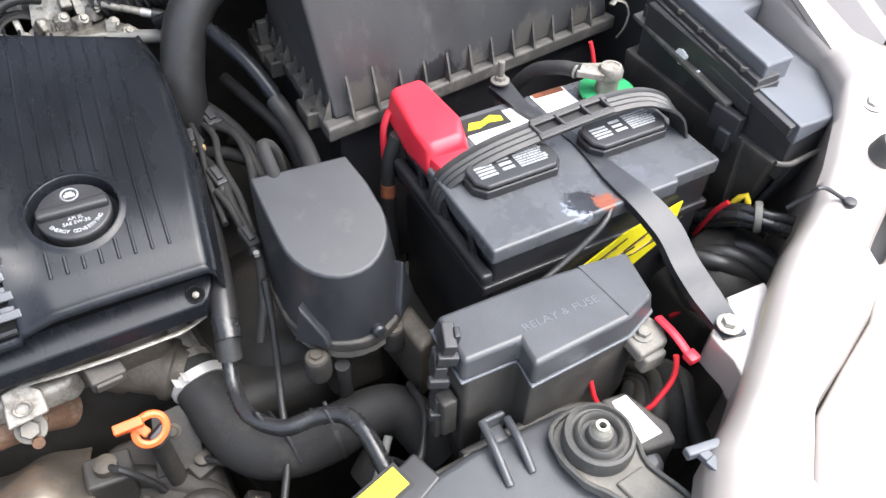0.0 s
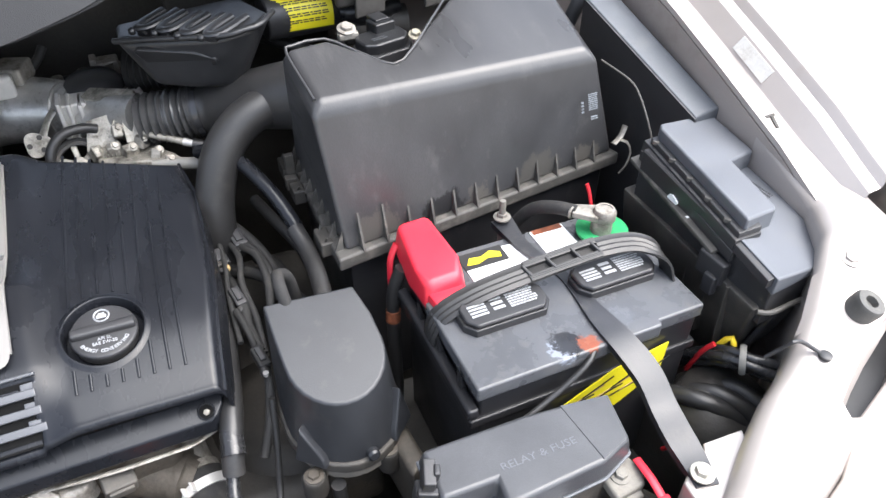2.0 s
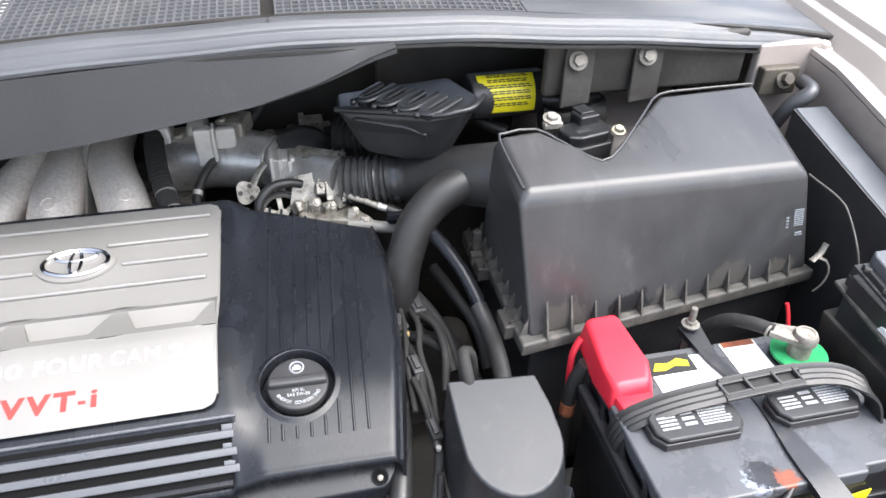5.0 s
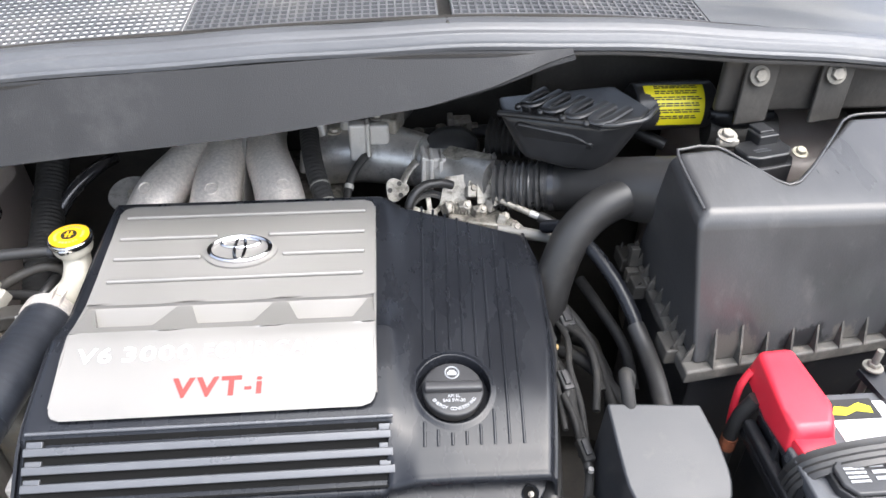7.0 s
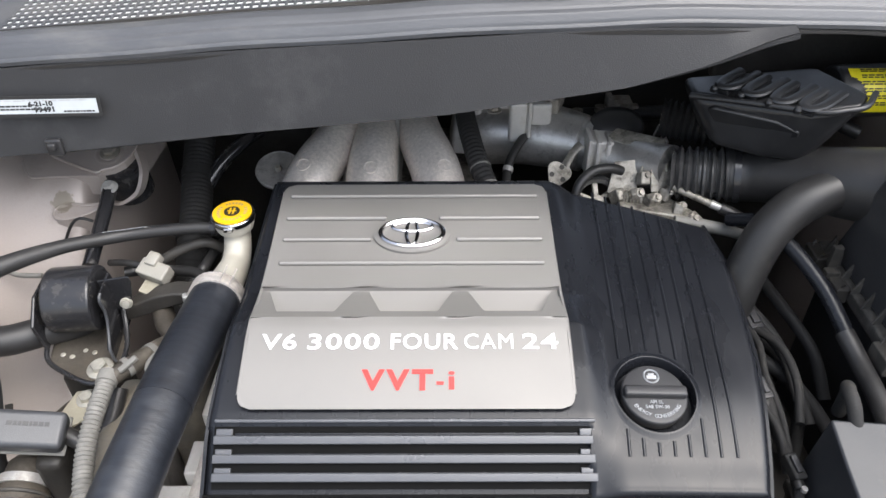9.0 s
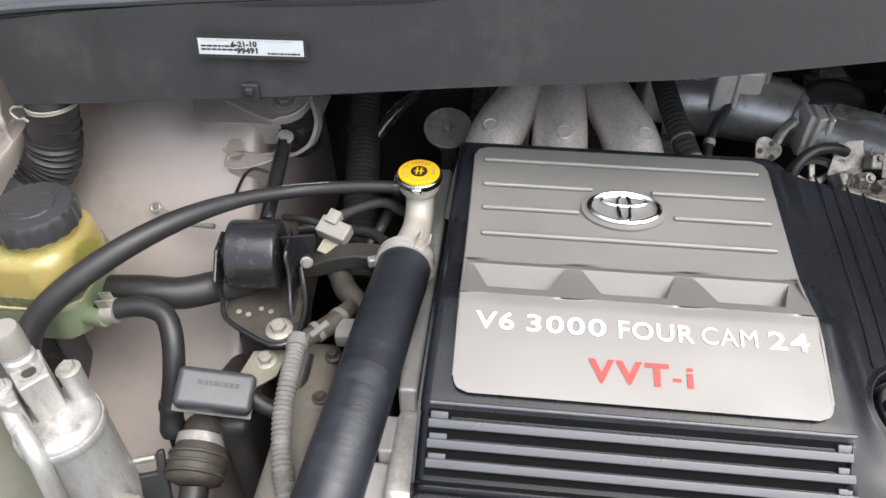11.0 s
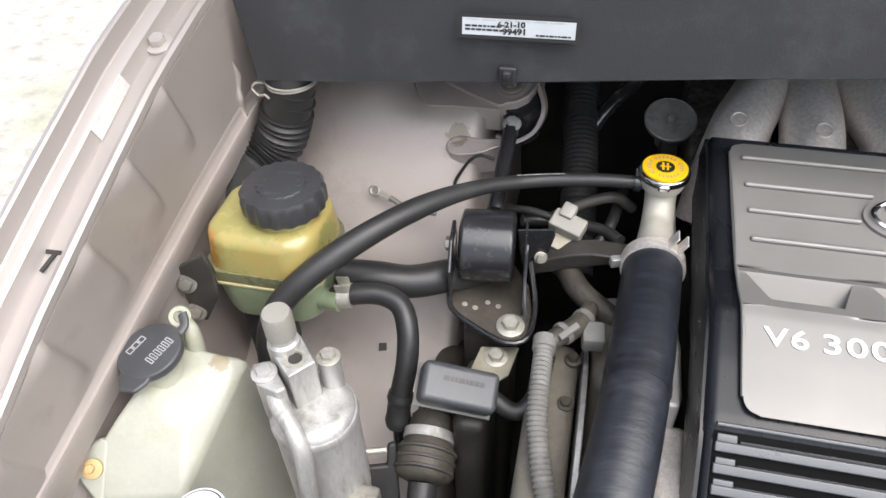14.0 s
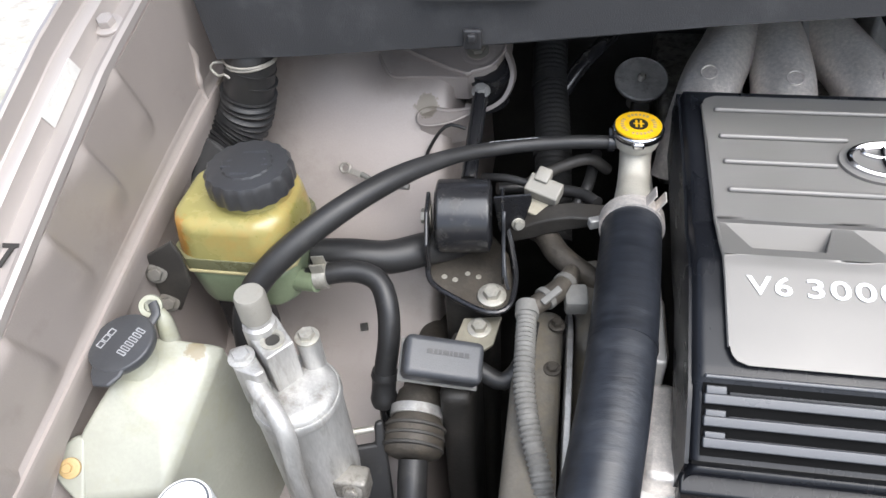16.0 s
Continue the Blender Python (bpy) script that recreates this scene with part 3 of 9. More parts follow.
part("plate_edge", tube([(a, b, 0.9312 + 0.30 * (b - 0.508)) for a, b in FLAP[1:9]], 0.0019, 8), M_paintin, body, "rolled edge of the plate")
part("plate_edge", tube([(a, b, 0.9262 + 0.30 * (b - 0.508)) for a, b in PLATE[:6]], 0.0015, 8), M_paintin, body, "rolled edge of the plate")
part("dish", lathe([(0.019, 0), (0.016, 0.0012), (0.0125, -0.0005), (0.0125, 0.001)], 28, toward((-0.5617, 0.5352, 0.9400), (0, -0.3, 1))), M_paintin, body, "pressed seat of the bolt")
part("bolt", bolt((-0.5617, 0.5352, 0.9405), (0, -0.3, 1), 0.0085, 0.007, 1.4), M_dustgrey, body, "dull mount bolt")
TABP = [(-0.5653, 0.487), (-0.5863, 0.4844), (-0.6083, 0.4864), (-0.6169, 0.4826), (-0.62, 0.4765), (-0.6161, 0.4699), (-0.6048, 0.4687), (-0.5841, 0.473), (-0.5644, 0.4819)]
part("tower_tab", prism(TABP, 0.865, 0.87, 0, top=[(a, b, 0.893 + 0.575 * (b - 0.475)) for a, b in TABP]), M_paintin, body, "painted folded tab on the tower", angle=20)
part("tab_edge", tube([(a, b, 0.8935 + 0.575 * (b - 0.475)) for a, b in TABP], 0.0019, 8), M_paintin, body, "rolled edge of the tab")
# right-hand tower behind the air cleaner, and the corner by the cowl
part("strut_tower", moved(lathe([(0.15, -0.4), (0.14, -0.02), (0.12, 0.01), (0.05, 0.02)], 32), pose(0.52, 0.66, 0.93)), M_paintin, body, "dusty strut tower")
part("corner_panel", box(0.612, 0.70, 0.455, 0.47, 0.80, 1.09, 0.003), M_paintin, body, "painted corner panel under the cowl")
for y, z, r in ((0.331, 1.017, 0.010), (0.385, 1.045, 0.0035), (0.362, 1.038, 0.003)):
    part("hole", moved(lathe([(r, -0.001), (r, 0.0015)], 4 if r > 0.008 else 14), toward((0.6865, y, z), (-1, 0, 0))), M_dark, body, "dark hole in the inner fender")

# headlamp support, running in and forward from the fender
IN = [(0.683, 0.13, 0.972), (0.6760, 0.040, 0.943), (0.646, -0.0025, 0.948), (0.6151, -0.0294, 0.935), (0.5846, -0.0548, 0.917), (0.5598, -0.0714, 0.90), (0.5313, -0.0867, 0.89), (0.5129, -0.0943, 0.882), (0.479, -0.1157, 0.876), (0.4475, -0.138, 0.872), (0.418, -0.157, 0.868), (0.396, -0.1715, 0.865), (0.382, -0.179, 0.862), (0.3555, -0.191, 0.86), (0.32, -0.225, 0.858), (0.29, -0.30, 0.85)]
OUT = [(0.745, 0.13, 0.972), (0.74, 0.05, 0.945), (0.72, -0.01, 0.948), (0.69, -0.045, 0.935), (0.655, -0.082, 0.922), (0.6155, -0.0985, 0.91), (0.5839, -0.1147, 0.90), (0.5660, -0.1260, 0.89), (0.566, -0.1455, 0.88), (0.53, -0.165, 0.878), (0.48, -0.185, 0.875), (0.44, -0.20, 0.872), (0.431, -0.205, 0.870), (0.392, -0.24, 0.868), (0.392, -0.29, 0.865), (0.37, -0.36, 0.86)]
DROP = [0.16] * 6 + [0.10, 0.06, 0.03] + [0.036] * 7


def support(u, v):
    f = u * (len(IN) - 1)
    i = min(int(f), len(IN) - 2)
    a = Vector(IN[i]).lerp(Vector(IN[i + 1]), f - i)
    b = Vector(OUT[i]).lerp(Vector(OUT[i + 1]), f - i)
    if v < 0.2:
        return a + Vector((0, 0, -(DROP[i] + (DROP[i + 1] - DROP[i]) * (f - i)) * (1 - v / 0.2)))
    w = (v - 0.2) / 0.6
    if v <= 0.8:
        p = a.lerp(b, w)
        p.z += 0.005 * math.sin(math.pi * w) + 0.007 * min(1, w / 0.13)
        return p
    return b + Vector((0.004, -0.004, -0.05 * (v - 0.8) / 0.2))


part("headlamp_support", sheet(support, 60, 20, 0.0025), M_paint, body, "painted upper headlamp support", angle=40)
TAB = [(0.460, -0.0965), (0.4995, -0.0985), (0.4935, -0.1135), (0.455, -0.1385), (0.418, -0.162), (0.4165, -0.1585), (0.4215, -0.145), (0.4215, -0.130), (0.4225, -0.1195), (0.4335, -0.1125), (0.452, -0.1085)]
part("support_tab", prism(TAB, 0.828, 0.863, 0.002, 2), M_paint, body, "painted bracket tab for the hold-down bar")
part("headlamp_panel", prism([(0.570, -0.1240), (0.590, -0.1335), (0.6532, -0.1105), (0.70, -0.085), (0.745, -0.08), (0.80, -0.30), (0.60, -0.50), (0.375, -0.42), (0.390, -0.29), (0.391, -0.242), (0.431, -0.2085), (0.480, -0.1885), (0.53, -0.170), (0.562, -0.150)], 0.80, 0.8745, 0.004, 3), M_paint, body, "painted panel above the headlamp")
part("clip", join(lathe([(0.006, 0), (0.0055, 0.0025), (0.002, 0.003)], 16, pose(0.5590, -0.0985, 0.9005)), box(-0.001, 0.007, -0.002, 0.002, 0.001, 0.004, 0.0008, 1, pose(0.5590, -0.0985, 0.9005, 0, 0, -25))), M_dustgrey, body, "dull push clip in the support")
for x, y, z, r in ((0.5745, -0.0930, 0.9125, 0.0045),):
    part("hole", moved(lathe([(r, 0), (r, 0.0012)], 16), pose(x, y, z)), M_dark, body, "hole in the support")
part("bump_stop", lathe([(0.015, -0.004), (0.015, 0.004), (0.0135, 0.006), (0.0140, 0.022), (0.012, 0.026), (0.006, 0.026), (0.005, 0.020)], 22, toward((0.6255, -0.070, 0.918), (0.15, -0.35, 1))), M_bush, body, "round rubber hood bump stop")
part("bracket", prism([(-0.016, -0.02), (0.016, -0.02), (0.018, 0.012), (0.0, 0.026), (-0.018, 0.012)], 0, 0.006, 0.003, m=toward((0.668, -0.043, 0.925), (-0.15, 0.1, 1), 20)), M_plastic, body, "black rounded bracket on the support")
part("bolt", bolt((0.668, -0.043, 0.932), (-0.15, 0.1, 1), 0.007, 0.006), M_steel, body)
part("bolt", bolt((0.6511, -0.0342, 0.9475), (-0.1, -0.2, 1), 0.0065, 0.004), M_paint, body, "painted bolt")
# headlamp casing in the gap outside the support
part("headlamp", moved(box(-0.12, 0.12, -0.045, 0.045, -0.09, 0.02, 0.015, 3), pose(0.655, -0.085, 0.825, 0, 0, 32)), M_plastic, body, "black headlamp casing")

# front cross panel and the car's lower closing walls
part("radiator_support", box(-0.86, 0.72, -0.42, -0.30, 0.0, 0.80, 0.01), M_dark, body, "black lower radiator support")
part("firewall", box(-0.86, 0.70, 0.74, 0.78, 0.0, 1.10, 0.004), M_dark, body, "dark firewall")
part("bay_floor", box(-0.85, 0.69, -0.32, 0.76, 0.0, 0.34, 0.004), M_dark, body, "dark oily splash tray")

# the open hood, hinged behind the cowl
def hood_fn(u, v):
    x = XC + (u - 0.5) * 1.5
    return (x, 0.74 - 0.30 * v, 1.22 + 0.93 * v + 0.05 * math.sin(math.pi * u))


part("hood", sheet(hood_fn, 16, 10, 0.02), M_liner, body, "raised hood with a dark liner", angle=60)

# cowl: dark duct panel, rubber seal, grille, windscreen
PANB = [(-0.81, 0.992), (-0.70, 0.997), (-0.52, 1.012), (-0.34, 1.034), (-0.16, 1.053), (0.012, 1.078), (0.08, 1.097), (0.136, 1.119), (0.165, 1.127)]
SEALB = [(-0.82, 1.062), (-0.68, 1.080), (-0.50, 1.0955), (-0.36, 1.1065), (-0.20, 1.1165), (-0.06, 1.1235), (0.07, 1.1268), (0.22, 1.1222), (0.36, 1.1100), (0.48, 1.0975), (0.66, 1.075), (0.75, 1.06)]


def sealy(x):
    return 0.432 + 0.03 * ((x + 0.06) / 0.7) ** 2 * (1 if x > 0 else 0.35)


duct = thing("cowl_duct", "matt black foam duct panel hanging below the cowl", "panel", (-0.35, 0.43, 1.0))


def duct_fn(u, v):
    x = -0.805 + 0.965 * u
    b, t = lerp(PANB, x), smooth(SEALB, x) + 0.003
    t = max(t, b + 0.003)
    if x < -0.75:
        x += 0.016 * (1 - v) * (-0.75 - x) / 0.055
    return (x, 0.418 + 0.016 * v + 0.004 * math.sin(x * 9), b + (t - b) * v)


part("face", sheet(duct_fn, 70, 8, 0.004), M_foam, duct, "matt black panel face", angle=60)


def duct_under(u, v):
    x = -0.790 + 0.950 * u
    rise = 0.075 * min(1, max(0, (-0.42 - x) / 0.12))
    return (x, 0.420 + 0.20 * v, lerp(PANB, x) + 0.002 + rise * v)


part("underside", sheet(duct_under, 40, 3, 0.004), M_foam, duct)
part("seam", box(-0.0010, 0.0010, -0.0022, 0.0, 0.0, 0.078, 0.0004, 1, pose(-0.712, 0.4195, 0.997, -12, 6, 0)), M_loom, duct, "thin pale seam in the panel")
part("clip", join(box(-0.008, 0.008, -0.004, 0.002, -0.008, 0.010, 0.002, m=pose(-0.55, 0.417, 1.016)), box(-0.004, 0.004, -0.008, 0.0, 0.0, 0.008, 0.002, m=pose(-0.55, 0.416, 1.016))), M_plastic, duct, "small black push clip")
service = thing("service_label", "white service sticker with handwritten date and mileage", "sticker", (-0.5425, 0.415, 1.0615))
SM = frame_m((-0.5423, 0.4170, 1.0615), (0.094, 0.003, 0.0), (0, 0.22, 1))
part("border", box(-0.0505, 0.0505, -0.0100, 0.0100, 0, 0.0006, 0, m=SM), M_ink, service, "dark border of the sticker")
part("paper", box(-0.0475, 0.0475, -0.007, 0.007, 0.0004, 0.0009, 0, m=SM), M_paper, service)
part("print", bars(1, 0.086, 0.0018, SM @ pose(0, 0.0058, 0.0009), seed=5, depth=0.0003), M_greyink, service)
part("print", bars(2, 0.034, 0.006, SM @ pose(-0.028, -0.001, 0.0009), seed=6, depth=0.0003), M_ink, service)
part("print", bars(1, 0.03, 0.0028, SM @ pose(0.030, -0.005, 0.0009), seed=8, depth=0.0003), M_ink, service)
part("handwriting", join(letters("6-21-10", 0.0062, SM @ pose(-0.006, 0.0024, 0.001, 0, 0, 2), 0.0003, 1.2, 0.0003), letters("99491", 0.0066, SM @ pose(-0.003, -0.0032, 0.001, 0, 0, 2), 0.0003, 1.25, 0.0003)), M_ink, service, "handwritten black date and mileage")

cowl = thing("cowl", "grey weathered cowl with rubber seal and vent grille", "cowl", (-0.05, 0.5, 1.0))


SEAL = [(0, (-0.002, 0.004)), (0.08, (-0.003, 0.008)), (0.13, (-0.0012, 0.0108)), (0.17, (0.0004, 0.0100)), (0.22, (0.0012, 0.0125)), (0.34, (0.005, 0.0188)), (0.42, (0.0092, 0.0210)), (0.46, (0.0105, 0.0195)), (0.52, (0.013, 0.0222)), (0.62, (0.018, 0.0258)), (0.76, (0.026, 0.0274)), (0.86, (0.033, 0.0262)), (0.94, (0.037, 0.0225)), (1, (0.0378, 0.016))]
SEALY, SEALZ = [(a, p[0]) for a, p in SEAL], [(a, p[1]) for a, p in SEAL]


def seal_fn(u, v):
    x = -0.83 + 1.57 * u
    return (x, sealy(x) + lerp(SEALY, v), smooth(SEALB, x) + lerp(SEALZ, v) + 0.0006 * math.sin(x * 31))


part("seal", sheet(seal_fn, 90, 50, 0.002), M_seal, cowl, "long grey weathered rubber seal", angle=40)
part("lip", sheet(lambda u, v: (-0.83 + 1.57 * u, sealy(-0.83 + 1.57 * u) - 0.004 + 0.02 * v, smooth(SEALB, -0.83 + 1.57 * u) + 0.002 + 0.001 * math.sin(u * 40)), 90, 2, 0.003), M_rubber, cowl, "black lower lip of the seal", angle=60)


def deck_z(x, y):
    return smooth(SEALB, x) + 0.020 + 0.10 * (y - 0.45)


part("deck", sheet(lambda u, v: (-0.85 + 1.60 * u, sealy(-0.85 + 1.6 * u) + 0.02 + 0.02 * v, deck_z(-0.85 + 1.6 * u, 0.45 + 0.02 * v) - 0.001), 80, 2, 0.003), M_deck, cowl, "grey plastic deck strip", angle=60)
# dark sheets painted as the shade below and in front of the grille
part("under", sheet(lambda u, v: (-0.85 + 1.60 * u, 0.49 + 0.13 * v, deck_z(-0.85 + 1.6 * u, 0.49 + 0.13 * v) - 0.014), 60, 3, 0.003), M_dark, cowl, "dark sheet for the shade below the grille", angle=60)
part("gap_shade", sheet(lambda u, v: (-0.85 + 1.60 * u, 0.4695 + 0.0075 * v, deck_z(-0.85 + 1.6 * u, 0.4695 + 0.0075 * v) + 0.0030), 80, 1, 0.003), M_dark, cowl, "dark strip for the shadow gap along the grille", angle=60)


def cell(x, y0, y1, w):
    a, b = Vector((x, y0, deck_z(x, y0))), Vector((x, y1, deck_z(x, y1)))
    return moved(box(-w / 2, w / 2, 0, (b - a).length, -0.003, 0.003, 0), frame_m(a, (1, 0, 0), b - a))


part("screen", sheet(lambda u, v: (-0.60 + 0.366 * u, 0.478 + 0.122 * v, deck_z(-0.60 + 0.366 * u, 0.478 + 0.122 * v) + 0.0012), 30, 3, 0.002), M_waffle, cowl, "pale screen behind the grille", angle=60)
for x0, x1 in ((-0.60, -0.236), (-0.232, 0.026), (0.043, 0.315)):
    n = int((x1 - x0) / 0.0085)
    bms = [cell(x0 + (x1 - x0) * i / n, 0.478, 0.60, 0.0022) for i in range(n + 1)]
    for j in range(13):
        y = 0.479 + 0.01 * j
        for k in range(8):
            xa, xb = x0 + (x1 - x0) * k / 8, x0 + (x1 - x0) * (k + 1) / 8
            a, b = Vector((xa, y, deck_z(xa, y))), Vector((xb, y, deck_z(xb, y)))
            bms.append(moved(box(0, (b - a).length, -0.0016, 0.0016, -0.003, 0.003, 0), frame_m(a, b - a, (0, 1, 0))))
    tagged(part("grille", join(*bms), M_deck if x0 > -0.3 else M_seal, cowl, "grey square mesh vent grille"), kind="stuff")
part("end_panel", sheet(lambda u, v: (-0.85 + 0.247 * u, 0.478 + 0.12 * v, deck_z(-0.85 + 0.247 * u, 0.478 + 0.12 * v) + 0.002), 14, 4, 0.003), M_seal, cowl, "smooth end panel of the cowl", angle=60)
part("end_panel", sheet(lambda u, v: (0.318 + 0.43 * u, 0.478 + 0.12 * v, deck_z(0.318 + 0.43 * u, 0.478 + 0.12 * v) + 0.003), 24, 4, 0.003), M_seal, cowl, "smooth end panel of the cowl", angle=60)
part("joint", box(-0.002, 0.002, -0.012, 0.004, -0.008, 0.006, 0.001, 1, pose(0.0345, 0.462, 1.148)), M_dark, cowl, "dark joint in the cowl")
part("windscreen", sheet(lambda u, v: (-0.85 + 1.60 * u, 0.60 + 0.7 * v, deck_z(-0.85 + 1.6 * u, 0.6) + 0.005 + 0.42 * v), 20, 6, 0.005), M_glass, cowl, "dark windscreen glass", angle=60)
# brackets and bolts below the right half of the cowl
part("crossbar", box(0.34, 0.60, 0.462, 0.475, 1.040, 1.108, 0.005), M_dark, cowl, "dark stamped crossbar")
for x in (0.3775, 0.4640):
    part("bracket", prism([(-0.020, -0.052), (0.016, -0.048), (0.022, 0.018), (-0.016, 0.020)], -0.002, 0.004, 0.002, 2, m=frame_m((x, 0.458, 1.083), (1, 0, 0), (0, 0.15, 1))), M_dark, cowl, "dusty firewall bracket")
    part("bolt", bolt((x - 0.002, 0.453, 1.088), (0, -1, 0.45), 0.0075, 0.007, 1.5), M_dustgrey, cowl, "dull dusty bolt")
part("rail", box(0.16, 0.69, 0.60, 0.62, 1.00, 1.10, 0.006), M_dark, cowl, "dark rail below the cowl")
part("hinge_bracket", join(box(0.615, 0.665, 0.44, 0.455, 1.03, 1.065, 0.003), bolt((0.645, 0.44, 1.05), (0, -1, 0.5), 0.008, 0.012)), M_grime, cowl, "dirty hinge bracket with a nut")
part("vent_tube", tube([(0.63, 0.42, 0.99), (0.635, 0.405, 1.03), (0.655, 0.40, 1.05), (0.665, 0.43, 1.05)], 0.009), M_grey, cowl, "grey drain tube")

# ---- battery corner ----
BX0, BX1, BY0, BY1, BZ = 0.30, 0.536, 0.0, 0.172, 0.90
battery = thing("battery", "black car battery with a dirty scuffed lid", "battery", (0.418, 0.086, 0.69))
part("case", join(box(BX0 + 0.005, BX1 - 0.005, BY0 + 0.006, BY1 - 0.004, 0.69, 0.888, 0.004), box(BX0 - 0.004, BX1 - 0.001, BY0 + 0.003, BY1 + 0.001, 0.845, 0.855, 0.002)), M_bat, battery, "black battery case")
lid = part("lid", join(prism([(BX0, BY0), (0.484, BY0), (0.486, 0.006), (BX1, 0.006), (BX1, 0.112), (BX0, 0.112)], 0.884, BZ, 0.0025, 2), box(BX0 + 0.004, BX1 - 0.004, 0.105, BY1, 0.878, BZ - 0.006, 0.003, 2)), M_batlid, battery, "grey-black scuffed lid")
part("ridge", box(BX0 - 0.008, BX0 + 0.003, 0.0, 0.165, 0.862, 0.874, 0.003), M_bat, battery)
for k, y in enumerate((0.03, 0.075, 0.12)):
    part("gusset", prism([(-0.008, 0), (0.002, 0), (0.002, 0.03)], -0.004, 0.004, 0.0008, 1, m=pose(BX0 - 0.001, y, 0.862, 90, 0, 180)), M_bat, battery)
CAP = [(-0.040, -0.008), (-0.032, -0.018), (0.034, -0.018), (0.042, -0.008), (0.042, 0.008), (0.034, 0.017), (-0.032, 0.017), (-0.040, 0.008)]
for x, s in ((0.359, 3), (0.476, 4)):
    cp = part("vent_cap", prism([(a * 1.06, b * 1.08) for a, b in CAP], BZ - 0.001, BZ + 0.008, 0.0015, 2, pose(x, 0.072, 0)), M_bat, battery, "long eight-sided vent cap")
    part("top", prism(CAP, BZ + 0.008, BZ + 0.013, 0.002, 2, pose(x, 0.072, 0)), M_plastic, cp)
    part("print", join(bars(4, 0.018, 0.016, pose(x - 0.024, 0.071, BZ + 0.0132), seed=s), bars(3, 0.012, 0.018, pose(x - 0.005, 0.073, BZ + 0.0132), seed=s + 5), bars(7, 0.028, 0.021, pose(x + 0.019, 0.073, BZ + 0.0132), seed=s + 9)), M_greyink, cp, "worn pale warning print")
# carrying strap, arching over the caps from end to end
STRAP = [(0.296, 0.090, 0.868), (0.300, 0.090, 0.890), (0.313, 0.089, 0.905), (0.352, 0.088, 0.918), (0.42, 0.088, 0.924), (0.475, 0.087, 0.927), (0.508, 0.078, 0.927), (0.524, 0.062, 0.918), (0.529, 0.052, 0.895)]


def belt(pts, w, th, ribs=0.0):
    C = curve_points(pts, 0.004)
    rings = []
    for i, c in enumerate(C):
        t = (C[min(i + 1, len(C) - 1)] - C[max(i - 1, 0)]).normalized()
        across = Vector((0, 1, 0.25)) - t * t.dot(Vector((0, 1, 0.25)))
        across.normalize()
        up = t.cross(across).normalized()
        if up.z < 0 and abs(t.z) < 0.7:
            up = -up
        prof = [(-w / 2, 0), (-w / 2, th), (-w * 0.3, th + ribs), (-w * 0.2, th), (-w * 0.05, th + ribs), (w * 0.05, th), (w * 0.2, th + ribs), (w * 0.3, th), (w / 2, th), (w / 2, 0)]
        rings.append([c + across * a + up * b for a, b in prof])
    return loft(rings)


SP = curve_points(STRAP, 0.004)
strap_h = part("carry_strap", belt([p for p in SP if p.x < 0.392], 0.022, 0.0024, 0.0010), M_rubber, battery, "ribbed black rubber carrying strap", angle=30)
part("strap_end", belt([p for p in SP if p.x > 0.466], 0.022, 0.0024, 0.0010), M_rubber, strap_h, angle=30)
for off in (-0.0076, 0.0076):
    part("strap_rail", belt([p + Vector((0, off, off * 0.25)) for p in SP if 0.388 < p.x < 0.470], 0.0068, 0.0042, 0.0006), M_rubber, strap_h)
for x in (0.392, 0.418, 0.442, 0.464):
    c = min(SP, key=lambda p: abs(p.x - x))
    part("bridge", box(-0.0016, 0.0016, -0.0075, 0.0075, -0.0004, 0.0052, 0.0008, 1, pose(c.x, c.y, c.z, 14, 0, 18)), M_rubber, strap_h)
part("strap_web", belt([p + Vector((0, 0, -0.0010)) for p in SP if 0.388 < p.x < 0.470], 0.016, 0.0010, 0.0), M_matt, strap_h, "thin web between the rails")
for n, (x0, x1, y0, y1) in enumerate(((0.357, 0.424, 0.117, 0.160), (0.442, 0.480, 0.120, 0.168))):
    lb = part("label", box(x0, x1, y0, y1, BZ - 0.0065, BZ - 0.0052, 0, m=None), M_white, battery, "white paper label")
    if n == 0:
        part("band", box(0.356, 0.404, 0.140, 0.163, BZ - 0.0052, BZ - 0.0046, 0), M_ink, lb, "black printed band")
        part("flash", prism([(0.360, 0.146), (0.372, 0.1445), (0.384, 0.149), (0.398, 0.146), (0.399, 0.153), (0.390, 0.158), (0.378, 0.153), (0.366, 0.155)], BZ - 0.0046, BZ - 0.004, 0), M_yellow, lb, "yellow printed mark")
    else:
        part("edge", box(0.444, 0.478, 0.162, 0.169, BZ - 0.0052, BZ - 0.0046, 0), M_acidrust, lb, "rust-stained edge")
# front sticker, acid bloom at the lid's edge
part("front_label", prism([(0.385, 0.826), (0.44, 0.856), (0.500, 0.868), (0.498, 0.830), (0.45, 0.798), (0.395, 0.796)], 0.0018, 0.0032, 0, m=Matrix(((1, 0, 0, 0), (0, 0, 1, 0), (0, 1, 0, 0), (0, 0, 0, 1)))), M_yellow, battery, "bright yellow sticker with dark slashes")
for k in range(9):
    part("slash", box(-0.024, 0.022, -0.0006, 0.0006, 0, 0.0008, 0, m=frame_m((0.402 + 0.0105 * k, 0.0014, 0.826 + 0.006 * (k % 3)), (0.9, 0, 0.25 + 0.12 * (k % 3)), (0, 0, 1))), (M_ink, M_grommet, M_ink)[k % 3], battery)


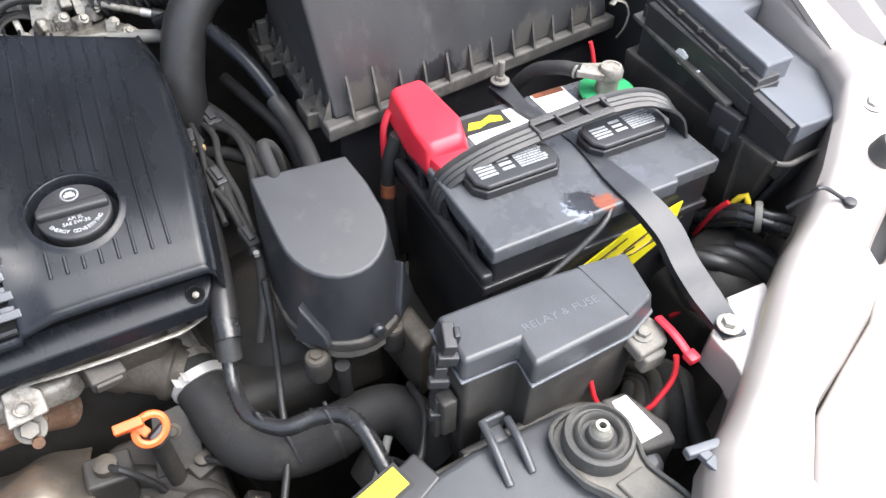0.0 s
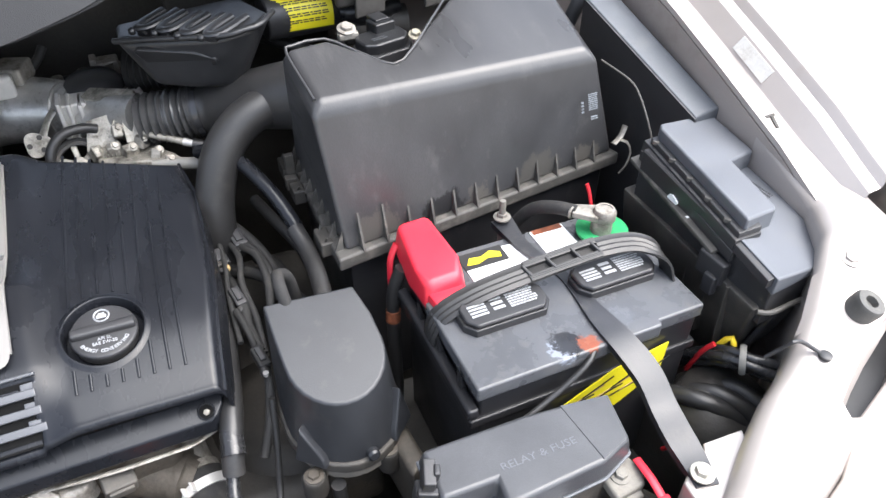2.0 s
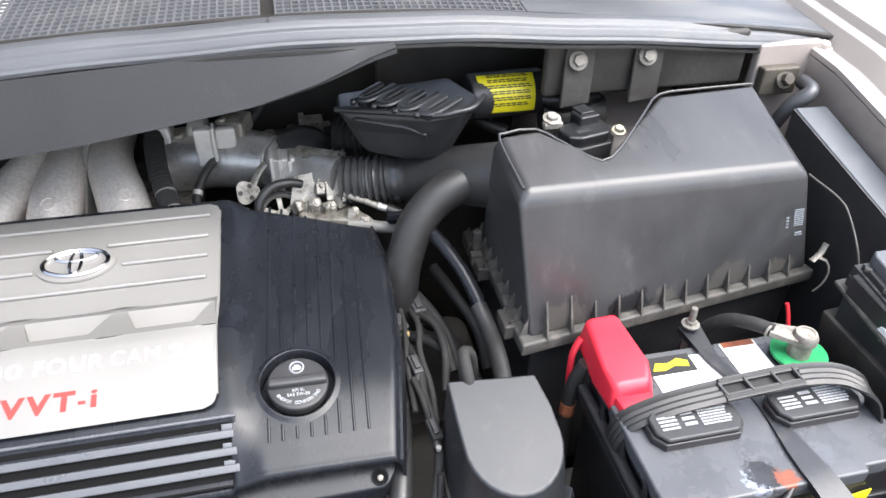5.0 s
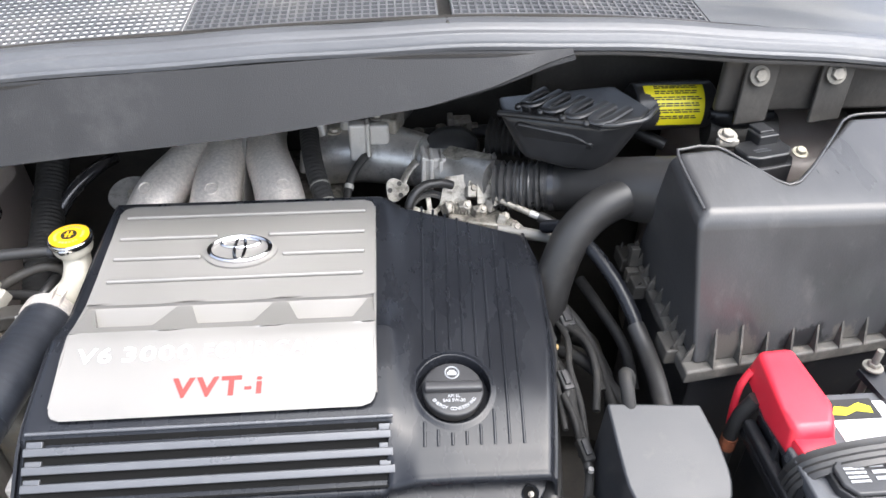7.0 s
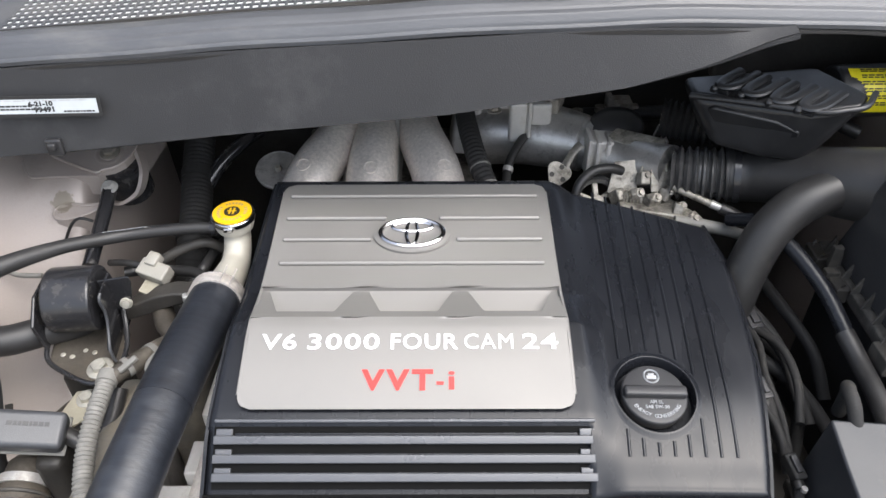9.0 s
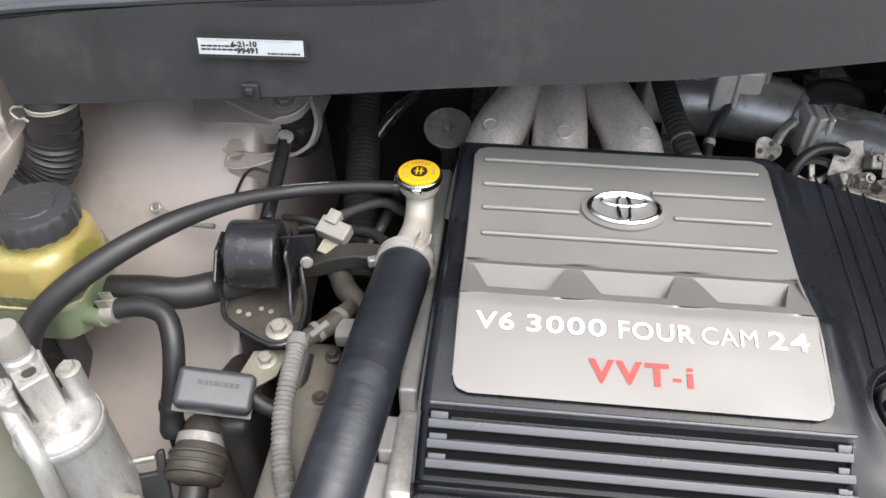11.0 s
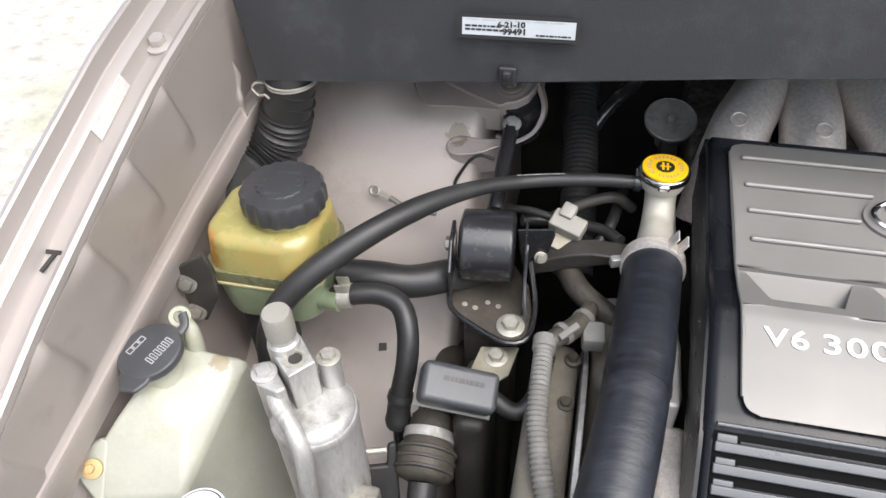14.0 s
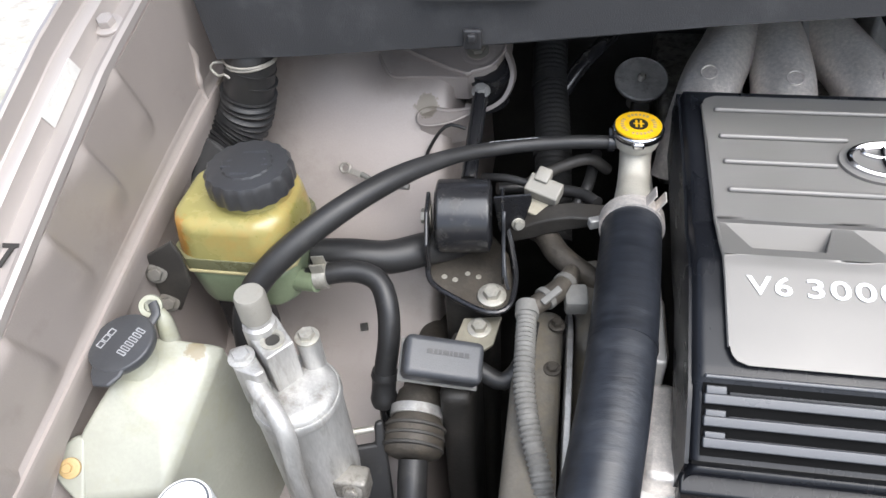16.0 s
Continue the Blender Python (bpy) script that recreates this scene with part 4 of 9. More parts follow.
def blotch(x, y, z, r, seed, th=0.0012, squash=0.6):
    q = random.Random(seed)
    n = 22
    return prism([(x + r * q.uniform(0.75, 1.0) * math.cos(2 * math.pi * i / n), y + squash * r * q.uniform(0.75, 1.0) * math.sin(2 * math.pi * i / n)) for i in range(n)], z, z + th, 0)


# red terminal cover with its lead
cover = thing("terminal_cover", "bright red plastic cover over the positive terminal", "terminal cover", (0.325, 0.16, 0.90))
RC = [(0.300, 0.105), (0.345, 0.105), (0.349, 0.150), (0.345, 0.208), (0.304, 0.208), (0.297, 0.15)]
RT = [(0.305, 0.115, 0.916), (0.339, 0.115, 0.917), (0.344, 0.135, 0.927), (0.341, 0.203, 0.927), (0.308, 0.203, 0.925), (0.301, 0.135, 0.924)]
part("cap", prism(RC, 0.888, 0.944, 0.007, 3, top=RT), M_red, cover, "boxy red plastic cap")
part("hood", prism([(0.306, 0.094), (0.338, 0.094), (0.342, 0.118), (0.303, 0.118)], 0.888, 0.908, 0.005, 2), M_red, cover, "low red hood over the cable clamp")
part("tail", tube([(0.304, 0.195, 0.905), (0.296, 0.192, 0.890), (0.293, 0.187, 0.865), (0.292, 0.182, 0.845)], 0.004, flat=0.6), M_red, cover, "thin red tail strap")
pos_lead = solo("positive_cable", tube([(0.300, 0.170, 0.895), (0.291, 0.172, 0.865), (0.287, 0.168, 0.82), (0.285, 0.16, 0.74), (0.280, 0.15, 0.62)], 0.007), M_rubber, "black battery cable running down from the red cover", "cable")
part("sleeve", tube([(0.2885, 0.170, 0.842), (0.2875, 0.169, 0.828)], 0.0078), M_acidrust, pos_lead, "dull red sleeve on the cable")

# negative post: green felt ring, clamp, lead
neg = thing("negative_terminal", "grey lead clamp on the negative post above green felt", "terminal", (0.503, 0.134, 0.896))
part("felt_washer", lathe([(0.008, 0.899), (0.0265, 0.899), (0.027, 0.9025), (0.008, 0.9035)], 30, pose(0.509, 0.136, 0)), M_green, neg, "bright green felt washer")
part("post", lathe([(0.0115, 0.893), (0.0105, 0.925), (0.009, 0.929)], 20, pose(0.506, 0.134, 0)), M_aludirty, neg)
part("clamp", join(lathe([(0.0105, 0.916), (0.0122, 0.919), (0.0122, 0.926), (0.0100, 0.930), (0.0080, 0.930), (0.0075, 0.927)], 22, pose(0.507, 0.134, 0)), prism([(-0.032, -0.008), (-0.014, -0.0105), (-0.006, -0.012), (-0.006, 0.012), (-0.014, 0.0105), (-0.032, 0.008)], 0.919, 0.926, 0.0015, m=pose(0.507, 0.134, 0, 0, 0, -35))), M_aludirty, neg, "bright cast cable clamp")
part("clamp_bolt", bolt((0.480, 0.150, 0.922), (-0.4, 0.9, 0), 0.0045, 0.007), M_aludirty, neg)
part("cable", tube([(0.484, 0.150, 0.922), (0.470, 0.167, 0.920), (0.455, 0.19, 0.905), (0.44, 0.21, 0.86), (0.43, 0.22, 0.78)], 0.007), M_matt, neg, "black ground cable")
part("red_tag", tube([(0.512, 0.160, 0.905), (0.511, 0.168, 0.925), (0.509, 0.172, 0.935)], 0.002), M_redwire, neg, "thin red wire end")

# hold-down bar from the rear stud over the lid and forward to the body
hold = thing("battery_hold_down", "bent black steel hold-down bar across the battery", "bracket", (0.43, 0.02, 0.85))


def flat_bar(pts, widths, th=0.0025, across=(1, 0, 0)):
    """A flat bar through (x, y, z) with a raised rim along both edges."""
    C = curve_points(pts, 0.004)
    rings = []
    n = len(C)
    for i, c in enumerate(C):
        t = (C[min(i + 1, n - 1)] - C[max(i - 1, 0)]).normalized()
        a = Vector(across) - t * t.dot(Vector(across))
        a.normalize()
        up = a.cross(t).normalized()
        f = i / (n - 1) * (len(widths) - 1)
        k = min(int(f), len(widths) - 2)
        w = widths[k] + (widths[k + 1] - widths[k]) * (f - k)
        lip = min(0.0045, w * 0.4)
        prof = [(-w, 0), (-w, th + lip), (-w + 0.0012, th + lip), (-w + 0.003, th), (w - 0.003, th), (w - 0.0012, th + lip), (w, th + lip), (w, 0)]
        rings.append([c + a * p + up * q for p, q in prof])
    return loft(rings)


part("bar", flat_bar([(0.423, 0.196, 0.899), (0.424, 0.15, 0.899), (0.436, 0.09, 0.9015), (0.436, 0.03, 0.9035), (0.439, -0.005, 0.902), (0.4455, -0.035, 0.890), (0.4455, -0.06, 0.876), (0.4430, -0.085, 0.870), (0.4420, -0.105, 0.8655), (0.437, -0.130, 0.865)], [0.012, 0.008, 0.0055, 0.0055, 0.0085, 0.0125, 0.0135, 0.0130, 0.0130, 0.0095], across=(1, 0.08, 0)), M_bar, hold, "flanged black steel bar")
part("front_bolt", bolt((0.4375, -0.121, 0.868), (0, 0, 1), 0.0065, 0.007), M_steel, hold, "zinc hold-down bolt")
part("rear_stud", join(lathe([(0.0035, 0.80), (0.0035, 0.924), (0.003, 0.925)], 12, pose(0.4225, 0.1934, 0)), bolt((0.4225, 0.1934, 0.903), (0, 0, 1), 0.0058, 0.006, 1.6)), M_dustgrey, hold, "dusty threaded stud with a flanged nut")
wire = solo("thin_cable", tube([(0.416, 0.004, 0.897), (0.40, -0.006, 0.889), (0.36, -0.012, 0.868), (0.32, -0.016, 0.852), (0.29, -0.012, 0.838), (0.27, 0.0, 0.80)], 0.0028), M_rubber, "thin black cable draped along the battery front", "cable")
solo("battery_tray", join(box(0.275, 0.56, -0.03, 0.20, 0.665, 0.69, 0.004), box(0.27, 0.278, -0.03, 0.20, 0.665, 0.72, 0.002), box(0.29, 0.54, 0.0, 0.18, 0.34, 0.665, 0.004)), M_dark, "black battery tray on its bracket", "tray")

# relay box in front of the battery
relay = thing("relay_box", "greyed black plastic relay box with a stepped lid", "fuse box", (0.33, -0.05, 0.77))
RL = [(0.241, -0.062), (0.287, -0.0635), (0.2845, -0.087), (0.372, -0.0835), (0.402, -0.0735), (0.411, -0.028), (0.33, -0.019), (0.243, -0.017)]
RLB = [(0.238, -0.0655), (0.284, -0.067), (0.2815, -0.091), (0.374, -0.0875), (0.4055, -0.0755), (0.4145, -0.024), (0.33, -0.015), (0.240, -0.012)]
part("lid", prism(RLB, 0.853, 0.874, 0.004, 3, top=RL), M_grey, relay, "smooth grey-black stepped lid")
part("rim", prism([(0.325 + (a - 0.325) * 1.008, -0.053 + (b + 0.053) * 1.02) for a, b in RLB], 0.8505, 0.8535, 0.001, 1), M_gloss, relay, "pale worn rim")
part("lid_step", prism([(0.3715, -0.082), (0.4005, -0.0725), (0.4095, -0.030), (0.366, -0.0235)], 0.873, 0.8748, 0.0006, 1), M_grey, relay, "slightly raised end of the lid")
part("body", prism([(0.325 + (a - 0.325) * 0.96, -0.053 + (b + 0.053) * 0.92) for a, b in RLB], 0.745, 0.851, 0.004), M_dusty, relay, "dusty black lower box")
for k, p in enumerate(((0.2375, -0.0430, 0.8760), (0.2300, -0.0440, 0.8530), (0.2300, -0.0450, 0.8080))):
    part("latch", join(box(-0.010, 0.012, -0.005, 0.005, -0.011, 0.010, 0.0015, 2, pose(*p, 8, 6 * k - 6, 70)), box(-0.013, -0.006, -0.008, 0.008, -0.012, -0.002, 0.0015, 2, pose(*p, 8, 0, 70)), box(-0.004, 0.006, -0.008, -0.003, 0.002, 0.012, 0.001, 1, pose(*p, 8, 0, 70))), M_plastic, relay, "black snap latch")
part("latch", join(box(0.226, 0.240, -0.060, -0.045, 0.775, 0.822, 0.003), box(0.222, 0.228, -0.056, -0.049, 0.77, 0.80, 0.002)), M_dusty, relay, "dusty snap latch")
part("ear", join(prism([(-0.017, -0.014), (0.012, -0.017), (0.020, -0.004), (0.016, 0.018), (-0.014, 0.016)], -0.006, 0.006, 0.003, m=pose(0.392, -0.084, 0.836, 4, 0, 10)), box(0.382, 0.404, -0.104, -0.092, 0.815, 0.834, 0.003)), M_dustgrey, relay, "dusty mounting ear")
part("bolt", bolt((0.391, -0.0845, 0.842), (0, -0.1, 1), 0.0058, 0.006), M_dustgrey, relay, "zinc mounting bolt")
part("lettering", letters("RELAY & FUSE", 0.0095, frame_m((0.327, -0.057, 0.8738), (1, -0.02, 0), (0, 1, 0)), 0.0006, 1.15), M_gloss, relay, "raised moulded lettering")
part("leg", box(0.255, 0.29, -0.06, -0.02, 0.34, 0.75, 0.006), M_dark, relay)
tie = solo("cable_tie", join(tube([(0.4105, -0.079, 0.846), (0.4095, -0.100, 0.848), (0.4085, -0.117, 0.846)], 0.0038, flat=0.4), box(0.4035, 0.4135, -0.126, -0.116, 0.842, 0.849, 0.0015)), M_red, "bright red plastic cable tie", "cable tie")
solo("red_wire", tube([(0.4015, -0.113, 0.842), (0.400, -0.118, 0.833), (0.396, -0.1215, 0.822), (0.386, -0.124, 0.81), (0.374, -0.1245, 0.799), (0.360, -0.115, 0.788), (0.350, -0.098, 0.788), (0.3485, -0.088, 0.800), (0.3505, -0.076, 0.815), (0.352, -0.066, 0.82)], 0.0023), M_redwire, "loop of thin red wire below the relay box", "wire")

# fuse box along the fender
fuse = thing("fuse_box", "large black fuse box with a stepped grey-black lid", "fuse box", (0.63, 0.08, 0.80))


def fuse_z(x, y):
    """The raised lid's tilted top."""
    return 0.9605 - 0.2 * (x - 0.628) + 0.1 * (y - 0.036)


def fuse_x(y):
    """The line of the lid's inner edge."""
    return 0.5815 + (y - 0.0273) * 0.078


def tilted(pts, dz):
    return [(a, b, fuse_z(a, b) + dz) for a, b in pts]


FR = [(0.5924, 0.173), (0.5985, 0.182), (0.6564, 0.1924), (0.6700, 0.204), (0.6820, 0.204), (0.6815, 0.1265), (0.6383, 0.1125), (0.6300, 0.0410), (0.6260, 0.0366), (0.5815, 0.0273)]
FL = [(0.5880, 0.178), (0.6810, 0.200), (0.6815, 0.050), (0.6700, 0.0110), (0.6363, -0.0205), (0.5734, -0.0279)]
part("lid", prism(FL, 0.925, 0.93, 0.0022, 2, top=tilted(FL, -0.0200)), M_gloss, fuse, "flat grey-black lid")
part("raised_lid", prism(FR, 0.932, 0.95, 0.0030, 3, top=tilted(FR, 0.0)), M_gloss, fuse, "raised smooth lid top")
FS = [(0.5735, 0.172), (0.6800, 0.198), (0.6800, 0.050), (0.6685, 0.0125), (0.6355, -0.0185), (0.5740, -0.0258)]
part("lid_skirt", prism(FS, 0.885, 0.92, 0.0015, 1, top=tilted(FS, -0.0235)), M_plastic, fuse, "black skirt under the lid")


def fuse_step(profile, y0, y1, inner=0.02):
    rings = []
    for y in (y0, y1):
        x = fuse_x(y)
        rings.append([(x - d, y, fuse_z(x, y) + dz) for d, dz in profile] + [(x + inner, y, fuse_z(x, y) + profile[-1][1]), (x + inner, y, fuse_z(x, y) + profile[0][1])])
    bm = loft(rings)
    bmesh.ops.recalc_face_normals(bm, faces=bm.faces)
    return bevelled(bm, 0.0008, 1)


part("rail", fuse_step([(0.001, -0.0125), (0.0065, -0.0130), (0.0070, -0.020)], 0.026, 0.178), M_plastic, fuse, "first ledge beside the lid")
part("rail", fuse_step([(0.004, -0.0215), (0.0105, -0.0220), (0.0115, -0.031)], -0.024, 0.024, 0.0), M_plastic, fuse, "front end of the second ledge")
part("rail", fuse_step([(0.004, -0.0185), (0.0105, -0.0190), (0.0115, -0.031)], 0.024, 0.184), M_plastic, fuse, "second ledge beside the lid")
part("rail", fuse_step([(0.009, -0.0300), (0.0125, -0.0305), (0.0125, -0.043)], 0.022, 0.184), M_plastic, fuse, "third ledge beside the lid")
part("flange", fuse_step([(0.008, -0.0415), (0.0195, -0.0425), (0.0200, -0.0470)], 0.040, 0.190), M_flange, fuse, "dusty flange along the box")
for k in range(5):
    y = 0.045 + 0.031 * k
    x = fuse_x(y)
    part("clip", box(-0.0016, 0.0016, -0.0035, 0.0035, -0.003, 0.0015, 0.0006, 1, pose(x - 0.0062, y, fuse_z(x, y) - 0.0130, 0, 0, 40)), M_flange, fuse, "pale worn lid clip")
part("catch", join(box(-0.006, 0.004, -0.016, 0.016, -0.016, 0.010, 0.002, 2, pose(0.567, 0.036, 0.914, 0, 0, 4)), box(-0.009, 0.0, -0.007, 0.007, -0.026, -0.004, 0.002, 2, pose(0.566, 0.030, 0.912, 0, 0, 4))), M_plastic, fuse, "black side catch")
FT = [(0.5690, 0.186), (0.6780, 0.196), (0.6780, 0.050), (0.6660, 0.014), (0.6330, -0.0165), (0.5660, -0.0230)]
part("body", prism([(0.5840, 0.180), (0.6600, 0.186), (0.6600, 0.060), (0.6500, 0.030), (0.6240, 0.006), (0.5850, 0.002)], 0.790, 0.90, 0.004, 2, top=[(a, b, 0.905) for a, b in FT]), M_dusty, fuse, "black ribbed lower box")
for k in range(6):
    y = 0.012 + 0.030 * k
    part("rib", prism([(0, 0.0), (0.010, 0.0), (0.004, -0.090), (-0.010, -0.090)], -0.0014, 0.0014, 0.0004, 1, m=frame_m((fuse_x(y) - 0.006, y, 0.905), (-1, 0.05, 0), (0.12, 0, 1))), M_dusty, fuse)
part("front_rim", tube([(0.5640, -0.0265, 0.9085), (0.575, -0.0315, 0.907), (0.600, -0.029, 0.905), (0.635, -0.0245, 0.903), (0.660, -0.004, 0.903)], 0.0026, 8), M_flange, fuse, "pale worn rim under the lid's front")
part("tab", box(-0.012, 0.012, -0.0045, 0.0045, -0.003, 0.003, 0.0015, 2, pose(0.634, -0.029, 0.899, 0, 8, 22)), M_gloss, fuse, "worn grey front tab")
part("front_panel", prism([(-0.016, -0.060), (0.016, -0.060), (0.019, -0.010), (0.010, 0.0), (-0.014, 0.0)], -0.003, 0.003, 0.0015, 1, m=frame_m((0.604, -0.024, 0.897), (1, 0.12, 0), (0, -0.25, 1))), M_plastic, fuse, "raised panel on the box front")
part("paint_mark", moved(blotch(0, 0, 0, 0.0085, 21, 0.003, 1.0), frame_m((0.5718, 0.1135, 0.9335), (0, 1, 0), (0, 0, 1))), M_white, fuse, "white paint mark")
part("paint_mark", moved(blotch(0, 0, 0, 0.003, 22, 0.003, 1.0), frame_m((0.5700, 0.088, 0.930), (0, 1, 0), (0, 0, 1))), M_white, fuse)
part("print", bars(3, 0.026, 0.016, frame_m((0.661, 0.086, fuse_z(0.661, 0.086) - 0.0202), (0.28, -0.96, -0.15), (0.96, 0.28, -0.16)), seed=31, depth=0.0004), M_plastic, fuse, "faint moulded lettering")
duct_r = thing("intake_duct", "long black plastic box along the inner fender", "duct", (0.63, 0.35, 0.80))
DT = [(0.6455, 0.181, 0.977), (0.6845, 0.190, 0.977), (0.667, 0.382, 1.040), (0.626, 0.384, 1.040)]
part("shell", prism([(0.6455, 0.181), (0.6845, 0.190), (0.667, 0.382), (0.626, 0.384)], 0.72, 1.0, 0.0025, 2, top=DT), M_duct, duct_r, "greyed plastic box top")
part("inner_side", prism([(0.6440, 0.1805), (0.6460, 0.1805), (0.6265, 0.384), (0.6245, 0.384)], 0.72, 0.97, 0, top=[(0.6440, 0.1805, 0.9752), (0.6460, 0.1805, 0.9752), (0.6265, 0.384, 1.0382), (0.6245, 0.384, 1.0382)]), M_plastic, duct_r, "dark side of the box")
part("tab", box(0.680, 0.690, 0.190, 0.205, 0.955, 0.976, 0.002), M_grey, duct_r)
solo("wire_lead", tube([(0.600, 0.30, 1.0), (0.614, 0.262, 0.990), (0.616, 0.243, 0.980), (0.613, 0.215, 0.958), (0.612, 0.195, 0.93)], 0.0014), M_dusty, "thin grey wire beside the air cleaner", "wire")
# wires between fuse box and support
for k, (dx, dz) in enumerate(((0, 0), (0.008, 0.006), (-0.004, 0.010), (0.012, -0.004), (0.003, 0.016))):
    solo("taped_cable", tube([(0.545 + dx, 0.02 - dx, 0.80 + dz), (0.552 + dx, -0.015, 0.835 + dz), (0.565 + dx, -0.040, 0.845 + dz * 0.7), (0.59 + dx, -0.060 + dx, 0.835 + dz), (0.615 + dx, -0.075, 0.82 + dz)], 0.005), M_gloss_tape, "black taped wiring loom beside the fuse box", "wiring", group="taped cables beside the fuse box")
solo("loom_tape", lathe([(0.014, -0.003), (0.015, 0), (0.014, 0.003)], 20, toward((0.561, -0.034, 0.853), (1, -1, 0.3))), M_loom, "grey tape ring round the wiring", "tape")
solo("yellow_wire", tube([(0.555, 0.0, 0.82), (0.556, -0.008, 0.85), (0.560, -0.016, 0.865), (0.562, -0.022, 0.85)], 0.003), M_yellowwire, "short yellow wire loop", "wire")
solo("red_lead", tube([(0.545, 0.01, 0.80), (0.540, -0.005, 0.845), (0.544, -0.012, 0.86)], 0.0025), M_redwire, "thin red wire by the battery", "wire")
solo("red_lead", tube([(0.50, -0.03, 0.74), (0.505, -0.045, 0.77), (0.51, -0.05, 0.79)], 0.0025), M_redwire, "thin red wire low by the support", "wire")
hmotor = thing("headlamp_motor", "black housing low behind the support", "housing", (0.55, -0.03, 0.70))
part("cap", lathe([(0.05, 0), (0.055, 0.03), (0.04, 0.05), (0.02, 0.055)], 24, pose(0.55, -0.03, 0.76, 30, 10)), M_dark, hmotor)
part("base", box(0.50, 0.60, -0.07, 0.03, 0.34, 0.77, 0.01), M_dark, hmotor)
for k in range(3):
    part("sleeve", tube([(0.50 + 0.02 * k, 0.0 - 0.01 * k, 0.80), (0.52 + 0.02 * k, -0.035, 0.815), (0.55 + 0.015 * k, -0.06 - 0.008 * k, 0.80), (0.57, -0.08, 0.77)], 0.009), M_rubber, hmotor, "taped wiring sleeve")
solo("harness_clip", join(tube([(0.540, -0.066, 0.900), (0.5483, -0.0723, 0.9150), (0.5515, -0.0762, 0.9240), (0.5598, -0.0776, 0.9225), (0.5690, -0.0836, 0.9165), (0.5736, -0.0915, 0.9140)], 0.0018), lathe([(0.0055, 0), (0.0055, 0.003), (0.003, 0.0045)], 12, pose(0.5745, -0.0930, 0.9125))), M_plastic, "thin black wire clipped to the support", "clip")

# ---- air cleaner ----
air = thing("air_cleaner", "large black plastic air cleaner with a notched lid", "air cleaner", (0.41, 0.30, 0.80))
# lid: front slope, top with a notch cut out of its rear edge
bm = bmesh.new()
low = [(0.258, 0.216, 0.893), (0.612, 0.268, 0.893), (0.605, 0.42, 0.893), (0.470, 0.43, 0.893), (0.355, 0.40, 0.893), (0.300, 0.41, 0.893), (0.255, 0.40, 0.893)]
mid = [(0.2515, 0.264, 1.024), (0.566, 0.262, 1.024), (0.580, 0.407, 1.050), (0.455, 0.402, 1.050), (0.348, 0.285, 1.040), (0.295, 0.352, 1.050), (0.246, 0.346, 1.050)]
top = [(0.262, 0.272, 1.036), (0.555, 0.270, 1.036), (0.572, 0.398, 1.066), (0.452, 0.390, 1.066), (0.350, 0.300, 1.0455), (0.293, 0.344, 1.061), (0.254, 0.338, 1.061)]
rings = [[bm.verts.new(p) for p in ring] for ring in (low, mid, top)]
for a, b in zip(rings, rings[1:]):
    for i in range(7):
        bm.faces.new((a[i], a[(i + 1) % 7], b[(i + 1) % 7], b[i]))
bm.faces.new(rings[0][::-1])
t = rings[2]
bm.faces.new((t[0], t[4], t[5], t[6])), bm.faces.new((t[0], t[1], t[4])), bm.faces.new((t[1], t[2], t[3], t[4]))
bmesh.ops.recalc_face_normals(bm, faces=bm.faces)
bevelled(bm, 0.006, 3, 12)
alid = part("lid", bm, M_air, air, "dull black lid, dusty with a red reflection", angle=50)
def bead(pts, r=0.0015):
    return tube(pts, r, 8, 0.012)


part("rim_bead", bead([(0.258, 0.275, 1.036), (0.250, 0.335, 1.058), (0.258, 0.344, 1.061), (0.292, 0.347, 1.061), (0.320, 0.322, 1.052), (0.347, 0.298, 1.045), (0.372, 0.312, 1.050), (0.420, 0.362, 1.062), (0.452, 0.394, 1.066), (0.50, 0.398, 1.067), (0.572, 0.402, 1.066)]), M_air, alid, "raised bead round the lid's top")
part("flange", prism([(0.247, 0.206), (0.618, 0.260), (0.614, 0.275), (0.612, 0.43), (0.25, 0.42)], 0.878, 0.894, 0.003, 2), M_flange, air, "dusty rim flange")
for k in range(9):
    y = 0.222 + 0.022 * k
    part("gusset", prism([(0, 0), (0.009, 0), (0.010, 0.022)], -0.0012, 0.0012, 0, m=frame_m((0.2475 - 0.0002 * k, y, 0.893), (1, 0, 0), (0, 0.1, 1))), M_flange, air)
part("housing", prism([(0.262, 0.222), (0.606, 0.272), (0.60, 0.42), (0.262, 0.41)], 0.66, 0.879, 0.005), M_bat, air, "black lower housing")
part("leg", box(0.40, 0.50, 0.28, 0.38, 0.34, 0.67, 0.005), M_dark, air)
for k in range(12):
    f = 0.05 + 0.078 * k
    x, y = 0.258 + (0.612 - 0.258) * f, 0.214 + 0.052 * f
    part("gusset", prism([(0, 0), (0.013, 0), (0.0145, 0.040)], -0.0012, 0.0012, 0, m=frame_m((x, y - 0.007, 0.893), (-0.15, 1, 0), (0, 0.3, 1))), M_flange, air)
for y, x in ((0.25, 0.249), (0.35, 0.247), (0.40, 0.247)):
    part("clip", join(box(-0.012, 0.002, -0.015, 0.015, -0.012, 0.006, 0.002, m=pose(x, y, 0.889)), tube([(x - 0.004, y - 0.012, 0.90), (x - 0.010, y - 0.006, 0.885), (x - 0.010, y + 0.006, 0.885), (x - 0.004, y + 0.012, 0.90)], 0.0013, 6)), M_dusty, air, "wire spring clip on the rim")
